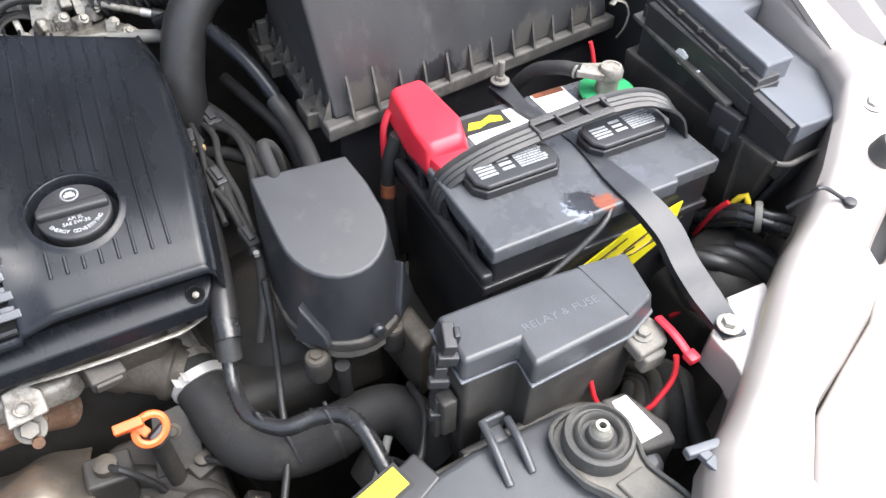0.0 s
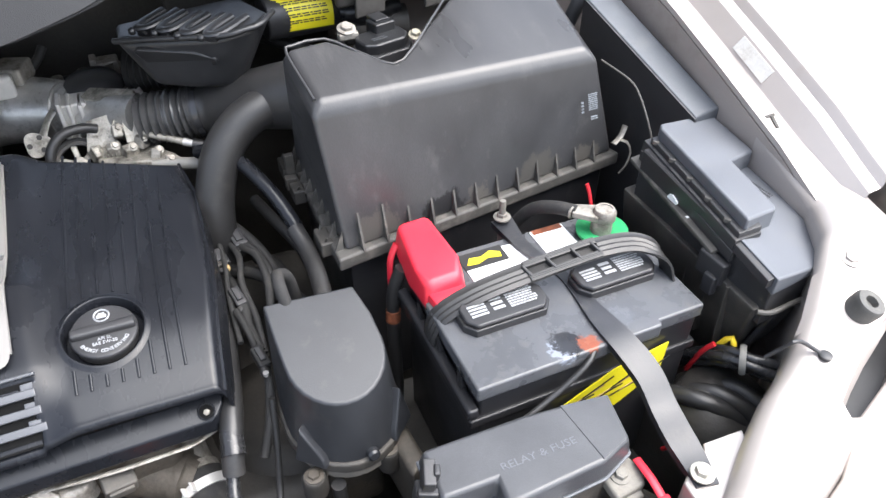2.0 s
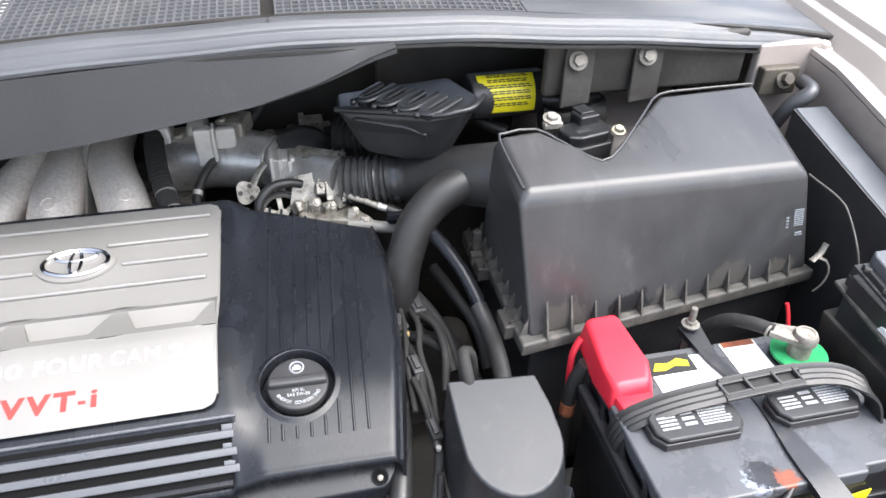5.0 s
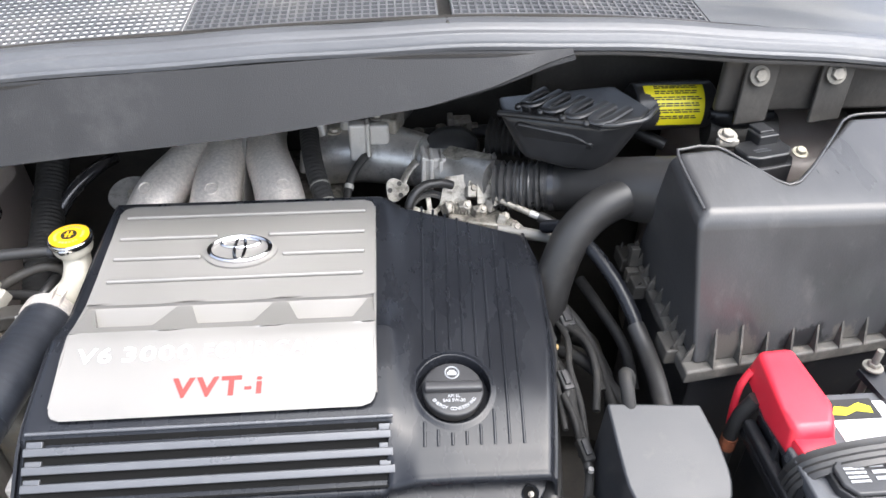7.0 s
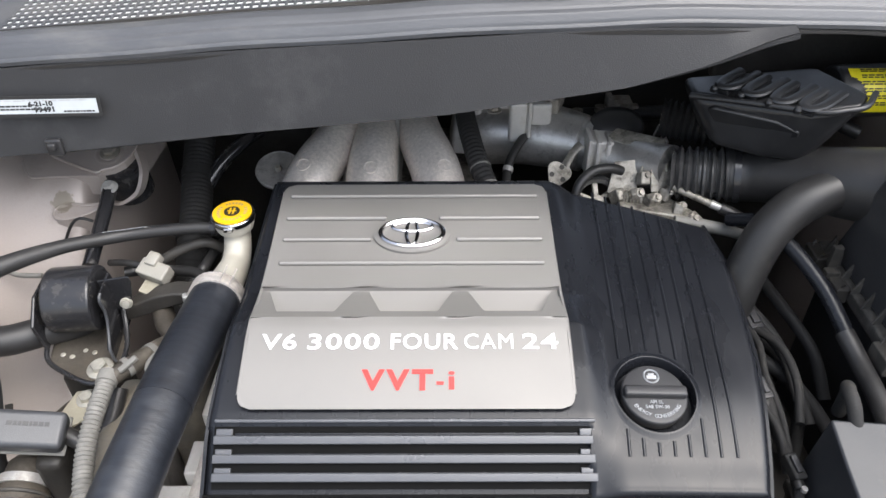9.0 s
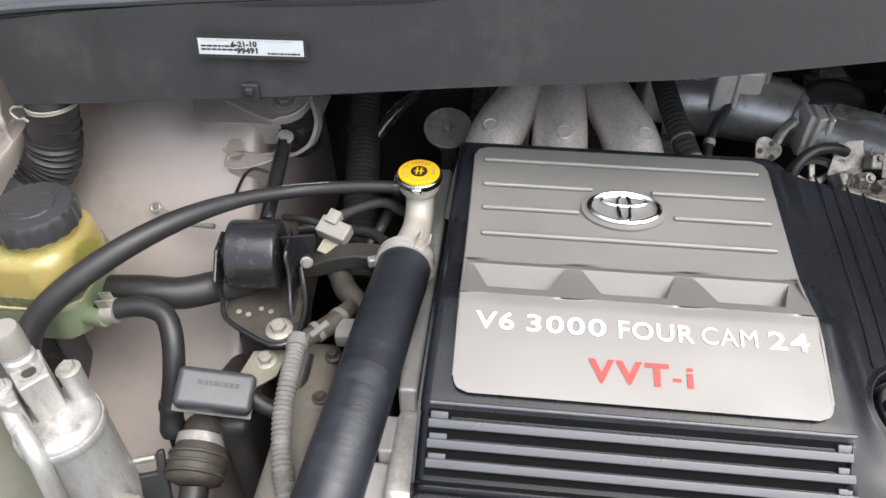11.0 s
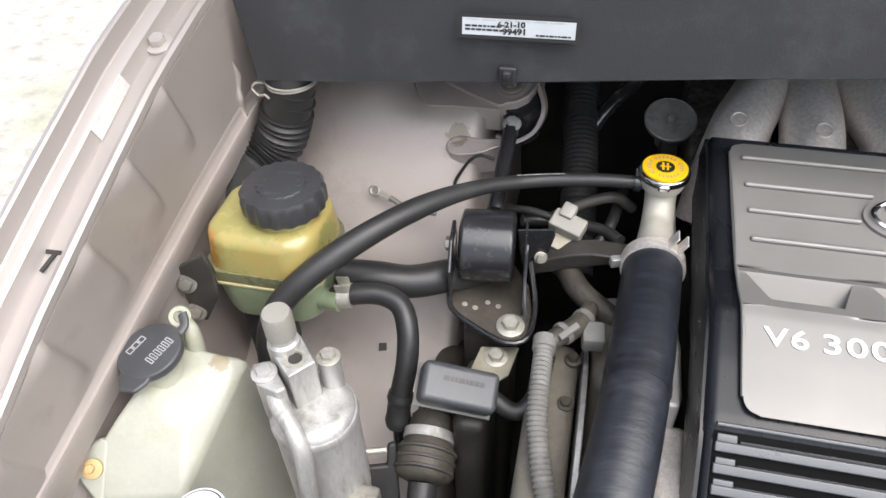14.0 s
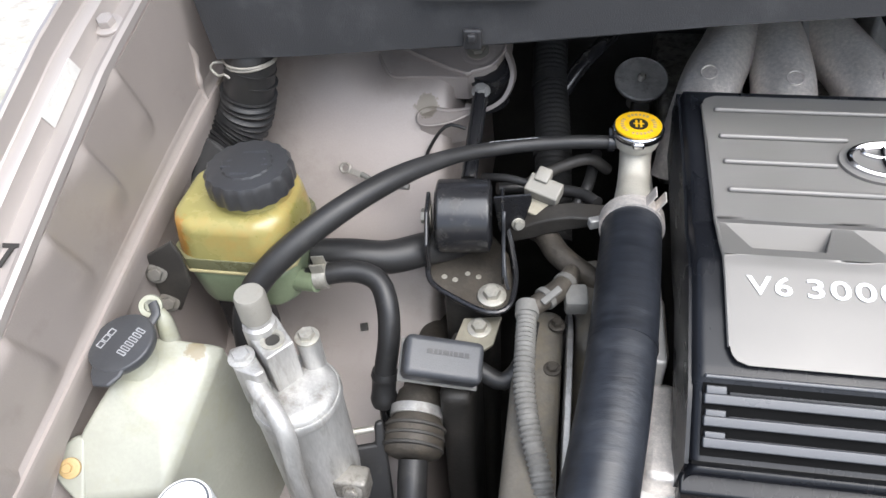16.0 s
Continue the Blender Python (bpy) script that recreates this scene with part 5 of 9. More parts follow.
part("buckle", join(tube([(0.606, 0.256, 0.918), (0.617, 0.249, 0.915), (0.619, 0.242, 0.904), (0.612, 0.238, 0.890), (0.606, 0.240, 0.880)], 0.0032, flat=0.4), tube([(0.600, 0.252, 0.915), (0.612, 0.256, 0.921), (0.618, 0.259, 0.932)], 0.0036, flat=0.4)), M_aludirty, air, "bright metal spring buckle")
fn = Vector((0, -0.95, 0.30)).normalized()
AM = frame_m((0.557, 0.2475, 0.985), (1, 0.06, 0), (0, 0.3, 1))
part("print", join(bars(9, 0.012, 0.019, AM @ pose(0, -0.002, 0), seed=41, fill=0.9), bars(4, 0.005, 0.014, AM @ pose(-0.013, -0.006, 0), seed=44, fill=0.2), bars(2, 0.009, 0.005, AM @ pose(0.001, -0.020, 0), seed=46)), M_print, air, "worn pale maker's print")
part("side_pin", join(box(0.236, 0.246, 0.365, 0.372, 0.90, 0.925, 0.001), box(0.232, 0.246, 0.356, 0.366, 0.885, 0.90, 0.001)), M_dusty, air, "small bright metal pin")
# air flow sensor in the notch
mass = thing("air_flow_sensor", "black sensor plug on the air cleaner outlet", "sensor", (0.36, 0.37, 1.03))
SN = [(-0.030, -0.012), (-0.018, -0.020), (0.018, -0.020), (0.030, -0.008), (0.030, 0.012), (0.020, 0.020), (-0.022, 0.018), (-0.030, 0.008)]
SNM = pose(0.368, 0.392, 1.018, 0, 0, 14)
part("base", prism([(a * 1.15, b * 1.2) for a, b in SN], -0.02, 0.004, 0.002, 2, SNM), M_plastic, mass, "black sensor base")
part("plug", prism(SN, 0.003, 0.016, 0.003, 3, SNM), M_reso, mass, "black connector")
part("socket", join(box(-0.004, 0.022, 0.004, 0.026, 0.010, 0.026, 0.002, 2, SNM), box(0.000, 0.018, 0.010, 0.030, 0.024, 0.029, 0.001, 1, SNM)), M_reso, mass, "raised wiring socket")
part("print", bars(2, 0.020, 0.008, SNM @ pose(-0.006, -0.006, 0.0160), seed=91, depth=0.0004), M_grey, mass)
part("screw", bolt((0.405, 0.384, 1.030), (0, -0.3, 1), 0.0055, 0.006), M_plate, mass, "yellowed screw")
part("screw", join(bolt((0.333, 0.408, 1.040), (0, -0.3, 1), 0.007, 0.006), box(0.322, 0.345, 0.400, 0.410, 1.03, 1.038, 0.002)), M_aludirty, mass, "bright clamp screw")

# ---- engine cover ----
PROF = [(0.10, 0.815), (0.128, 0.845), (0.150, 0.862), (0.172, 0.880), (0.187, 0.888), (0.23, 0.902), (0.272, 0.914), (0.318, 0.908), (0.40, 0.921), (0.472, 0.929), (0.492, 0.929)]
SILV = [(0.187, 0.8935), (0.23, 0.9085), (0.262, 0.9185), (0.272, 0.9205), (0.2725, 0.9205), (0.3175, 0.9150), (0.318, 0.9150), (0.40, 0.927), (0.472, 0.9345)]
ecov = thing("engine_cover", "black plastic engine cover with a silver centre panel", "engine cover", (-0.12, 0.3, 0.80))


def rear(x):
    return 0.493 if x < -0.045 else 0.493 - (x + 0.045) * 0.41


def right_edge(y):
    return lerp([(0.10, 0.105), (0.14, 0.112), (0.25, 0.129), (0.38, 0.134), (0.43, 0.126), (0.5, 0.12)], y)


def left_edge(y):
    return lerp([(0.10, -0.367), (0.20, -0.3655), (0.35, -0.360), (0.5, -0.358)], y)


FLAT = [(0.10, 0.842), (0.137, 0.8575), (0.157, 0.8685), (0.20, 0.884), (0.25, 0.8935), (0.30, 0.902), (0.42, 0.914), (0.5, 0.92)]


def cov_z(x, y):
    z = lerp(PROF, y)
    if x > -0.04:
        f = min(1, (x + 0.04) / 0.03)
        f = f * f * (3 - 2 * f)
        z = z + (smooth(FLAT, y) - z) * f - 0.035 * max(0, x - 0.02)
    return z


OILX, OILY, OILR = 0.0235, 0.2105, 0.0352


def cov_fn(u, v):
    y_front = 0.135
    x = -0.359 + (0.359 + 0.13) * u
    w = max(0.0, (v - 0.06) / 0.94)
    y = y_front + (rear(x) - y_front) * w
    x = left_edge(y) + (right_edge(y) - left_edge(y)) * u
    y = y_front + (rear(x) - y_front) * w
    edge = 0.010 * max(max(0, 1 - u / 0.012) ** 2, max(0, 1 - (1 - u) / 0.016) ** 2, max(0, 1 - (1 - v) / 0.014) ** 2)
    under = 0.018 if -0.334 < x < -0.056 and 0.194 < y < 0.465 else 0.0
    if x < -0.04 and y < 0.178:
        under = 0.007
    z = cov_z(x, y) - edge - under
    if v < 0.06:
        a = (1 - v / 0.06) * math.pi / 2
        y, z = y - 0.005 * math.sin(a), z - 0.007 * (1 - math.cos(a))
    return (x, y, z)


bm = sheet(cov_fn, 150, 118, 0)
for f in [f for f in bm.faces if math.hypot(f.calc_center_median().x - OILX, f.calc_center_median().y - OILY) < OILR + 0.002]:
    bm.faces.remove(f)
part("shell", bm, M_cover, ecov, "satin black cover shell", angle=60)


def well_fn(u, v):
    a = 2 * math.pi * u
    r, dz = ((OILR + 0.009, -0.0010), (OILR + 0.005, 0.0002), (OILR + 0.0025, 0.0010), (OILR + 0.0012, 0.0017), (OILR + 0.0004, 0.0015), (OILR, 0.0005), (OILR - 0.0008, -0.014), (OILR - 0.004, -0.0155), (0.012, -0.0155))[round(v * 8)]
    x, y = OILX + r * math.cos(a), OILY + r * math.sin(a)
    return (x, y, cov_z(x, y) + dz)


part("cap_well", sheet(well_fn, 64, 8, 0), M_cover, ecov, "round well with a raised rim for the oil cap", angle=50)
# skirts round the shell
part("skirt", sheet(lambda u, v: (left_edge(0.135 + 0.36 * u) - 0.0015 - 0.003 * (1 - v), 0.135 + 0.36 * u, cov_z(-0.35, 0.135 + 0.36 * u) - 0.008 - 0.05 * (1 - v)), 30, 4, 0.003), M_cover, ecov)
part("skirt", sheet(lambda u, v: (right_edge(0.133 + 0.302 * u) + 0.0015 + 0.004 * (1 - v), 0.133 + 0.302 * u, cov_z(0.12, 0.133 + 0.302 * u) - 0.008 - 0.035 * (1 - v)), 30, 4, 0.003), M_cover, ecov)
part("skirt", sheet(lambda u, v: (-0.36 + 0.487 * u, rear(-0.36 + 0.487 * u) + 0.0015 + 0.002 * (1 - v), cov_z(-0.36 + 0.487 * u, 0.48) - 0.008 - 0.03 * (1 - v)), 60, 4, 0.003), M_cover, ecov)
# front apron: near-black sheet painted as shade, then a flat lip with its bolt
part("recess_shade", sheet(lambda u, v: (-0.364 + 0.472 * u, 0.134 + 0.016 * v, 0.8485 - 0.022 * v), 40, 5, 0.002), M_shade, ecov, "near-black sheet for the shade below the cover's front edge")
LIPX = [(-0.368, 0.0), (0.092, 0.0), (0.099, 0.004), (0.105, 0.012), (0.108, 0.022), (-0.368, 0.022)]
LIPY = lambda d: 0.8165 + 0.55 * d
part("front_lip", prism([(a, 0.1255 + b) for a, b in LIPX], 0.800, 0.82, 0.0022, 3, top=[(a, 0.1265 + b, LIPY(b)) for a, b in LIPX]), M_cover, ecov, "satin front lip")
part("lip_socket", lathe([(0.0082, -0.006), (0.0082, 0.0010), (0.0074, 0.0016), (0.0066, 0.0010), (0.0064, -0.004)], 24, toward((0.0895, 0.1345, 0.8222), (0, -0.55, 1))), M_cover, ecov, "bolt socket in the lip")
# socket floor coloured near-black to stand for its shade
part("socket_floor", lathe([(0.0066, 0.0), (0.0066, 0.0006)], 20, toward((0.0895, 0.1345, 0.8222), (0, -0.55, 1))), M_shade, ecov)
part("lip_bolt", join(bolt((0.0898, 0.1345, 0.8202), (0, -0.55, 1), 0.0032, 0.004, 1.2), lathe([(0.0016, 0.003), (0.0016, 0.0056)], 10, toward((0.0898, 0.1345, 0.8202), (0, -0.55, 1)))), M_aludirty, ecov, "bright cover bolt in its socket")
# vent slats under the silver panel: three bars over grey sunk faces, with a tab at each end of a slot
SLOPE = math.degrees(math.atan2(0.018, 0.022))


def slat_z(y):
    return 0.862 + (y - 0.15) * 0.018 / 0.022


# bed behind the slats, its shade put into a near-black colour
part("slat_bed", sheet(lambda u, v: (-0.358 + 0.322 * u, 0.139 + 0.042 * v, slat_z(0.139 + 0.042 * v) - 0.0045), 4, 6, 0.001), M_shade, ecov, "near-black sheet for the shade behind the slats")
part("slat_frame", box(-0.3575, -0.034, -0.0016, 0.0016, -0.005, 0.0014, 0.0010, 2, pose(0, 0.1802, slat_z(0.1802), SLOPE, 0, 0)), M_slat, ecov, "upper edge of the slotted field")
for y, y0, y1 in ((0.1680, 0.1752, 0.1722), (0.1560, 0.1632, 0.1592), (0.1444, 0.1514, 0.1474)):
    part("slat", box(-0.3575, -0.0365 + (0.168 - y) * 0.12, -0.0036, 0.0036, -0.005, 0.0012, 0.0010, 2, pose(0, y, slat_z(y), SLOPE, 0, 0)), M_slat, ecov)
    part("sunk_face", box(-0.3400, -0.0490, -0.0022, 0.0022, -0.0015, 0.0, 0.0004, 1, pose(0, y1, slat_z(y1) - 0.0030, SLOPE + 4, 0, 0)), M_cover, ecov)
    for xa, xb in ((-0.3560, -0.3420), (-0.0475, -0.0345)):
        part("slot_tab", box(xa, xb, -0.0030, 0.0030, -0.004, 0.0, 0.0006, 1, pose(0, y1 + 0.0012, slat_z(y1 + 0.0012) - 0.0012, SLOPE, 0, 0)), M_slat, ecov, "small tab closing the slot")
# raised ribs on the right-hand side, broken by the oil cap's well
RIBS = [(0.0072, 0.477, -0.0064), (0.0206, 0.4692, 0.0060), (0.0346, 0.4605, 0.0190), (0.0481, 0.453, 0.0320), (0.0602, 0.4435, 0.0450), (0.0741, 0.4353, 0.0578), (0.0871, 0.4272, 0.0710), (0.0996, 0.4082, 0.0846)]


def rib(a, b):
    P = [(a[0] + (b[0] - a[0]) * k / 10, a[1] + (b[1] - a[1]) * k / 10) for k in range(11)]
    P = [(x, y, cov_z(x, y)) for x, y in P]
    return tube(P, 0.0015, 10, 0.012, flat=0.85)


for xt, yt, xb in RIBS:
    def at(y):
        return (xb + (xt - xb) * (y - 0.157) / (yt - 0.157), y)
    ys = [0.157 + (yt - 0.157) * k / 400 for k in range(401)]
    out = [y for y in ys if math.hypot(at(y)[0] - OILX, y - OILY) > 0.0425]
    gap = [i for i in range(len(out) - 1) if out[i + 1] - out[i] > 0.004]
    if gap:
        part("ridge", rib(at(yt), at(out[gap[0] + 1])), M_cover, ecov)
        part("ridge", rib(at(out[gap[0]]), at(0.157)), M_cover, ecov)
    else:
        part("ridge", rib(at(yt), at(0.157)), M_cover, ecov)

# silver panel
XL, XR = -0.3405, -0.0495


def silv_z(y):
    return lerp(SILV, y)


def silver(u, v, y0=0.187, y1=0.472):
    y = y0 + (y1 - y0) * v
    k = 0.012
    inset = 0.0
    for e in (y - 0.187, 0.472 - y):
        if e < k:
            inset = max(inset, k - math.sqrt(max(0, k * k - (k - e) ** 2)))
    return (XL + inset + (XR - XL - 2 * inset) * u, y, silv_z(y))


bm = join(sheet(lambda u, v: silver(u, v, 0.187, 0.272), 12, 30, 0), sheet(lambda u, v: silver(u, v, 0.318, 0.472), 12, 40, 0))
# the step between, with three scoops sunk into it
cw = (XR - XL) / 3
for k in range(3):
    c = XL + cw * (k + 0.5)
    A, B, C, D = (c - cw / 2, 0.318, 0.9112), (c + cw / 2, 0.318, 0.9112), (c - cw / 2, 0.272, 0.9205), (c + cw / 2, 0.272, 0.9205)
    P1, P2, Q1, Q2 = (c - 0.041, 0.3175, 0.9110), (c + 0.041, 0.3175, 0.9110), (c - 0.029, 0.286, 0.9010), (c + 0.029, 0.286, 0.9010)
    R1, R2 = (c - 0.027, 0.281, 0.9190), (c + 0.027, 0.281, 0.9190)
    for face in ((P1, Q1, Q2, P2), (Q1, R1, R2, Q2), (P1, R1, Q1), (P2, Q2, R2), (A, C, R1, P1), (R1, C, D, R2), (P2, R2, D, B), (A, P1, P2, B), (A, B, (B[0], 0.318, 0.9150), (A[0], 0.318, 0.9150))):
        bm.faces.new([bm.verts.new(p) for p in face])
bmesh.ops.remove_doubles(bm, verts=bm.verts, dist=0.00005)
panel = part("silver_panel", bm, M_silver, ecov, "warm silver painted panel with three scoops", angle=9)
part("panel_edge", tube([(XL, 0.20, silv_z(0.2) - 0.0015), (XL, 0.23, silv_z(0.23) - 0.0015), (XL, 0.27, silv_z(0.27) - 0.0015), (XL, 0.318, silv_z(0.318) - 0.0015), (XL, 0.46, silv_z(0.46) - 0.0015)], 0.0018, 6, 0.02), M_silver, panel)
part("panel_edge", tube([(XR, 0.20, silv_z(0.2) - 0.0015), (XR, 0.23, silv_z(0.23) - 0.0015), (XR, 0.27, silv_z(0.27) - 0.0015), (XR, 0.318, silv_z(0.318) - 0.0015), (XR, 0.46, silv_z(0.46) - 0.0015)], 0.0018, 6, 0.02), M_silver, panel)


def on_panel(x, y, up=0.0004):
    t = Vector((0, 0.01, silv_z(y + 0.005) - silv_z(y - 0.005))).normalized()
    return frame_m((x, y, silv_z(y) + up), (1, 0, 0), t)


rows = ((0.4500, ((-0.332, -0.059),)), (0.4137, ((-0.331, -0.223), (-0.168, -0.060))), (0.3820, ((-0.330, -0.237), (-0.150, -0.060))), (0.3495, ((-0.329, -0.061),)))
for y, spans in rows:
    for a, b in spans:
        part("raised_rib", moved(box(a, b, -0.0026, 0.0026, -0.001, 0.0036, 0.0024, 3), on_panel(0, y)), M_silver, panel)


def word(s, x0, x1, size, y, bold):
    """A printed word that runs from x0 to x1 on the panel."""
    bm = letters(s, size, Matrix.Identity(4), 0.0002, 1.0, bold, 1.3 if s == "VVT" else 1.1)
    a, b = min(v.co.x for v in bm.verts), max(v.co.x for v in bm.verts)
    k = (x1 - x0) / (b - a)
    return moved(bm, on_panel((x0 + x1) / 2, y, 0.0008) @ Matrix.Diagonal((k, 1, 1, 1)) @ Matrix.Translation((-(a + b) / 2, 0, 0)))


part("lettering", join(*[word(s, a, b, 0.0215, 0.2455, 0.0 if s == 'CAM' else 0.0003) for s, a, b in (('V6', -0.3265, -0.2946), ('3000', -0.2845, -0.2201), ('FOUR', -0.21, -0.1498), ('CAM', -0.1441, -0.1003), ('24', -0.0919, -0.0602))]), M_whiteink, panel, "white printed lettering")
part("lettering", join(*[word(s, a, b, 0.0255, 0.2105, 0.0009 if s == "VVT" else 0.0002) for s, a, b in (('VVT', -0.2345, -0.1718), ('-', -0.1689, -0.1626), ('i', -0.1584, -0.153))]), M_redink, panel, "red printed lettering")
EM = on_panel(-0.1955, 0.3885, 0.0)


def oval(rx, ry, w, z0, z1, cx=0, cy=0, n=40):
    rings = []
    for i in range(n):
        a = 2 * math.pi * i / n
        c, s = math.cos(a), math.sin(a)
        rings.append([(cx + (rx - w) * c, cy + (ry - w) * s, z0), (cx + (rx - w) * c, cy + (ry - w) * s, z1), (cx + (rx - w / 2) * c, cy + (ry - w / 2) * s, z1 + 0.001), (cx + rx * c, cy + ry * s, z1), (cx + rx * c, cy + ry * s, z0)])
    return loft(rings + [rings[0]], caps=False)


bdg = part("badge", lathe([(0.040, 0), (0.040, 0.003), (0.036, 0.0035)], 40, EM @ Matrix.Diagonal((1, 0.66, 1, 1))), M_silver, panel, "oval badge seat")
part("badge_ring", moved(join(oval(0.035, 0.0215, 0.0045, 0.002, 0.006), oval(0.0075, 0.0195, 0.0035, 0.002, 0.0055), oval(0.0225, 0.0085, 0.0035, 0.002, 0.0055, 0, 0.0085)), EM), M_chrome, bdg, "bright chrome oval rings")
part("badge_plate", moved(lathe([(0.034, 0.001), (0.034, 0.0032), (0.030, 0.0034)], 36, Matrix.Diagonal((1, 0.61, 1, 1))), EM), M_badge, bdg, "polished badge plate")

# oil filler cap in its round well
oil = thing("oil_filler_cap", "round black oil filler cap with a grip bar", "oil cap", (OILX, OILY, 0.87))
OM = frame_m((OILX, OILY, cov_z(OILX, OILY)), (1, 0, -0.035), (0, 1, 0.18))
OM = OM @ pose(0, 0, -0.0080) @ Matrix.Diagonal((0.86, 0.86, 1, 1))
part("disc", lathe([(0.0325, -0.006), (0.034, 0.002), (0.034, 0.005), (0.032, 0.0068), (0.010, 0.007)], 44, OM), M_plastic, oil, "moulded black cap")
part("grip", box(-0.0325, 0.0325, -0.006, 0.006, 0.004, 0.0135, 0.003, 2, OM), M_plastic, oil, "straight grip bar")
part("symbol", moved(oval(0.0085, 0.0085, 0.0018, 0.0066, 0.0071, 0, 0.020), OM), M_greyink, oil, "pale oil symbol")
part("symbol_mark", join(box(-0.005, 0.005, -0.0035, 0.0005, 0.007, 0.0076, 0, m=OM @ pose(0, 0.020, 0)), box(-0.003, 0.003, 0.001, 0.003, 0.007, 0.0076, 0, m=OM @ pose(0, 0.020, 0))), M_greyink, oil)
part("lettering", join(letters("API SL", 0.0052, OM @ pose(0, -0.0105, 0.0072)), letters("SAE 5W-30", 0.0052, OM @ pose(0, -0.0160, 0.0072))), M_greyink, oil, "pale printed oil grade")
arc = []
for i, ch in enumerate("ENERGY CONSERVING"):
    a = radians(-90 + (i - 8) * 7.0)
    if ch != " ":
        arc.append(letters(ch, 0.0055, OM @ pose(0.0265 * math.cos(a), 0.0265 * math.sin(a), 0.0071) @ pose(0, 0, 0, 0, 0, math.degrees(a) + 90)))
part("lettering", join(*arc), M_greyink, oil, "pale curved lettering")

# ---- engine, intake and hoses behind and beside the cover ----
block = thing("engine_block", "grimy engine block and gearbox below the cover", "engine", (-0.1, 0.3, 0.34))
part("block", box(-0.36, 0.06, 0.17, 0.66, 0.34, 0.80, 0.02, 3), M_dark, block)
part("gearbox", join(box(0.05, 0.27, 0.10, 0.52, 0.34, 0.68, 0.03, 3), lathe([(0.10, 0), (0.12, 0.06), (0.09, 0.12), (0.05, 0.13)], 28, pose(0.17, 0.22, 0.56))), M_dark, block, "dirty gearbox casing")
part("front_head", box(-0.37, 0.055, 0.145, 0.21, 0.735, 0.785, 0.012, 3), M_grime, block, "dirty aluminium cylinder head")
part("outlet", lathe([(0.030, -0.05), (0.031, -0.022), (0.028, -0.018), (0.027, 0.008), (0.030, 0.011), (0.030, 0.018), (0.026, 0.021), (0.024, 0.030)], 28, toward((0.034, 0.158, 0.722), (0.85, -0.5, -0.25))), M_grime, block, "tan stained water outlet", angle=50)
part("head_edge", prism([(-0.10, 0.135), (-0.03, 0.132), (-0.02, 0.145), (-0.10, 0.150)], 0.745, 0.772, 0.006, 3), M_aludirty, block, "pale casting along the head")
part("plug_box", join(box(-0.017, 0.012, -0.010, 0.010, -0.007, 0.008, 0.002, 2, pose(0.002, 0.126, 0.775, 10, 8, 12)), box(-0.014, 0.008, -0.013, -0.008, -0.004, 0.005, 0.001, 1, pose(0.002, 0.126, 0.775, 10, 8, 12))), M_dusty, block, "dusty plug under the cover")
part("gasket", tube([(-0.06, 0.134, 0.7885), (-0.024, 0.129, 0.790), (0.0145, 0.127, 0.790), (0.052, 0.127, 0.7905), (0.070, 0.129, 0.789), (0.092, 0.138, 0.788)], 0.0024, flat=0.5), M_aludirty, block, "bright rocker cover edge")
part("end_cover", box(-0.391, -0.373, 0.222, 0.56, 0.45, 0.842, 0.004, 2), M_casting, block, "pale aluminium end cover")
part("end_boss", box(-0.405, -0.362, 0.183, 0.221, 0.45, 0.806, 0.003, 2), M_casting, block, "square casting boss")
part("end_boss", box(-0.432, -0.362, 0.11, 0.182, 0.45, 0.792, 0.004, 2), M_casting, block, "lower casting boss")
part("side_bracket", join(box(-0.392, -0.36, 0.135, 0.225, 0.72, 0.815, 0.008), box(-0.385, -0.362, 0.26, 0.335, 0.74, 0.80, 0.006)), M_alu, block, "cast aluminium bracket")
mani = thing("intake_manifold", "cast aluminium intake manifold with round runners", "manifold", (-0.2, 0.6, 0.85))
for x0, x1 in ((-0.3315, -0.296), (-0.2510, -0.2495), (-0.1640, -0.1915)):
    d = x1 - x0
    rn = part("runner", tube([(x0 - d * 0.35, 0.466, 0.836), (x0 - d * 0.15, 0.488, 0.872), (x0 + d * 0.08, 0.512, 0.8965), (x0 + d * 0.4, 0.546, 0.9125), (x1, 0.60, 0.920), (x1 + d * 0.4, 0.66, 0.922), (x1 + d * 0.5, 0.73, 0.92)], [0.031, 0.0315, 0.0310, 0.030, 0.029, 0.029, 0.029], 26), M_alu, mani, "rough cast runner", angle=60)
    px, py, pz, nx = {-0.3315: (-0.3288, 0.5166, 0.9341, -0.11), -0.2510: (-0.2489, 0.5127, 0.9328, 0.0), -0.1640: (-0.1619, 0.5161, 0.9333, 0.2)}[x0]
    part("plug", lathe([(0.0088, -0.002), (0.0086, 0.0012), (0.0072, 0.0012), (0.0066, 0.0002), (0.0010, 0.0001)], 22, toward((px, py, pz), (nx, -0.42, 0.9))), M_alu, rn, "round casting dimple")
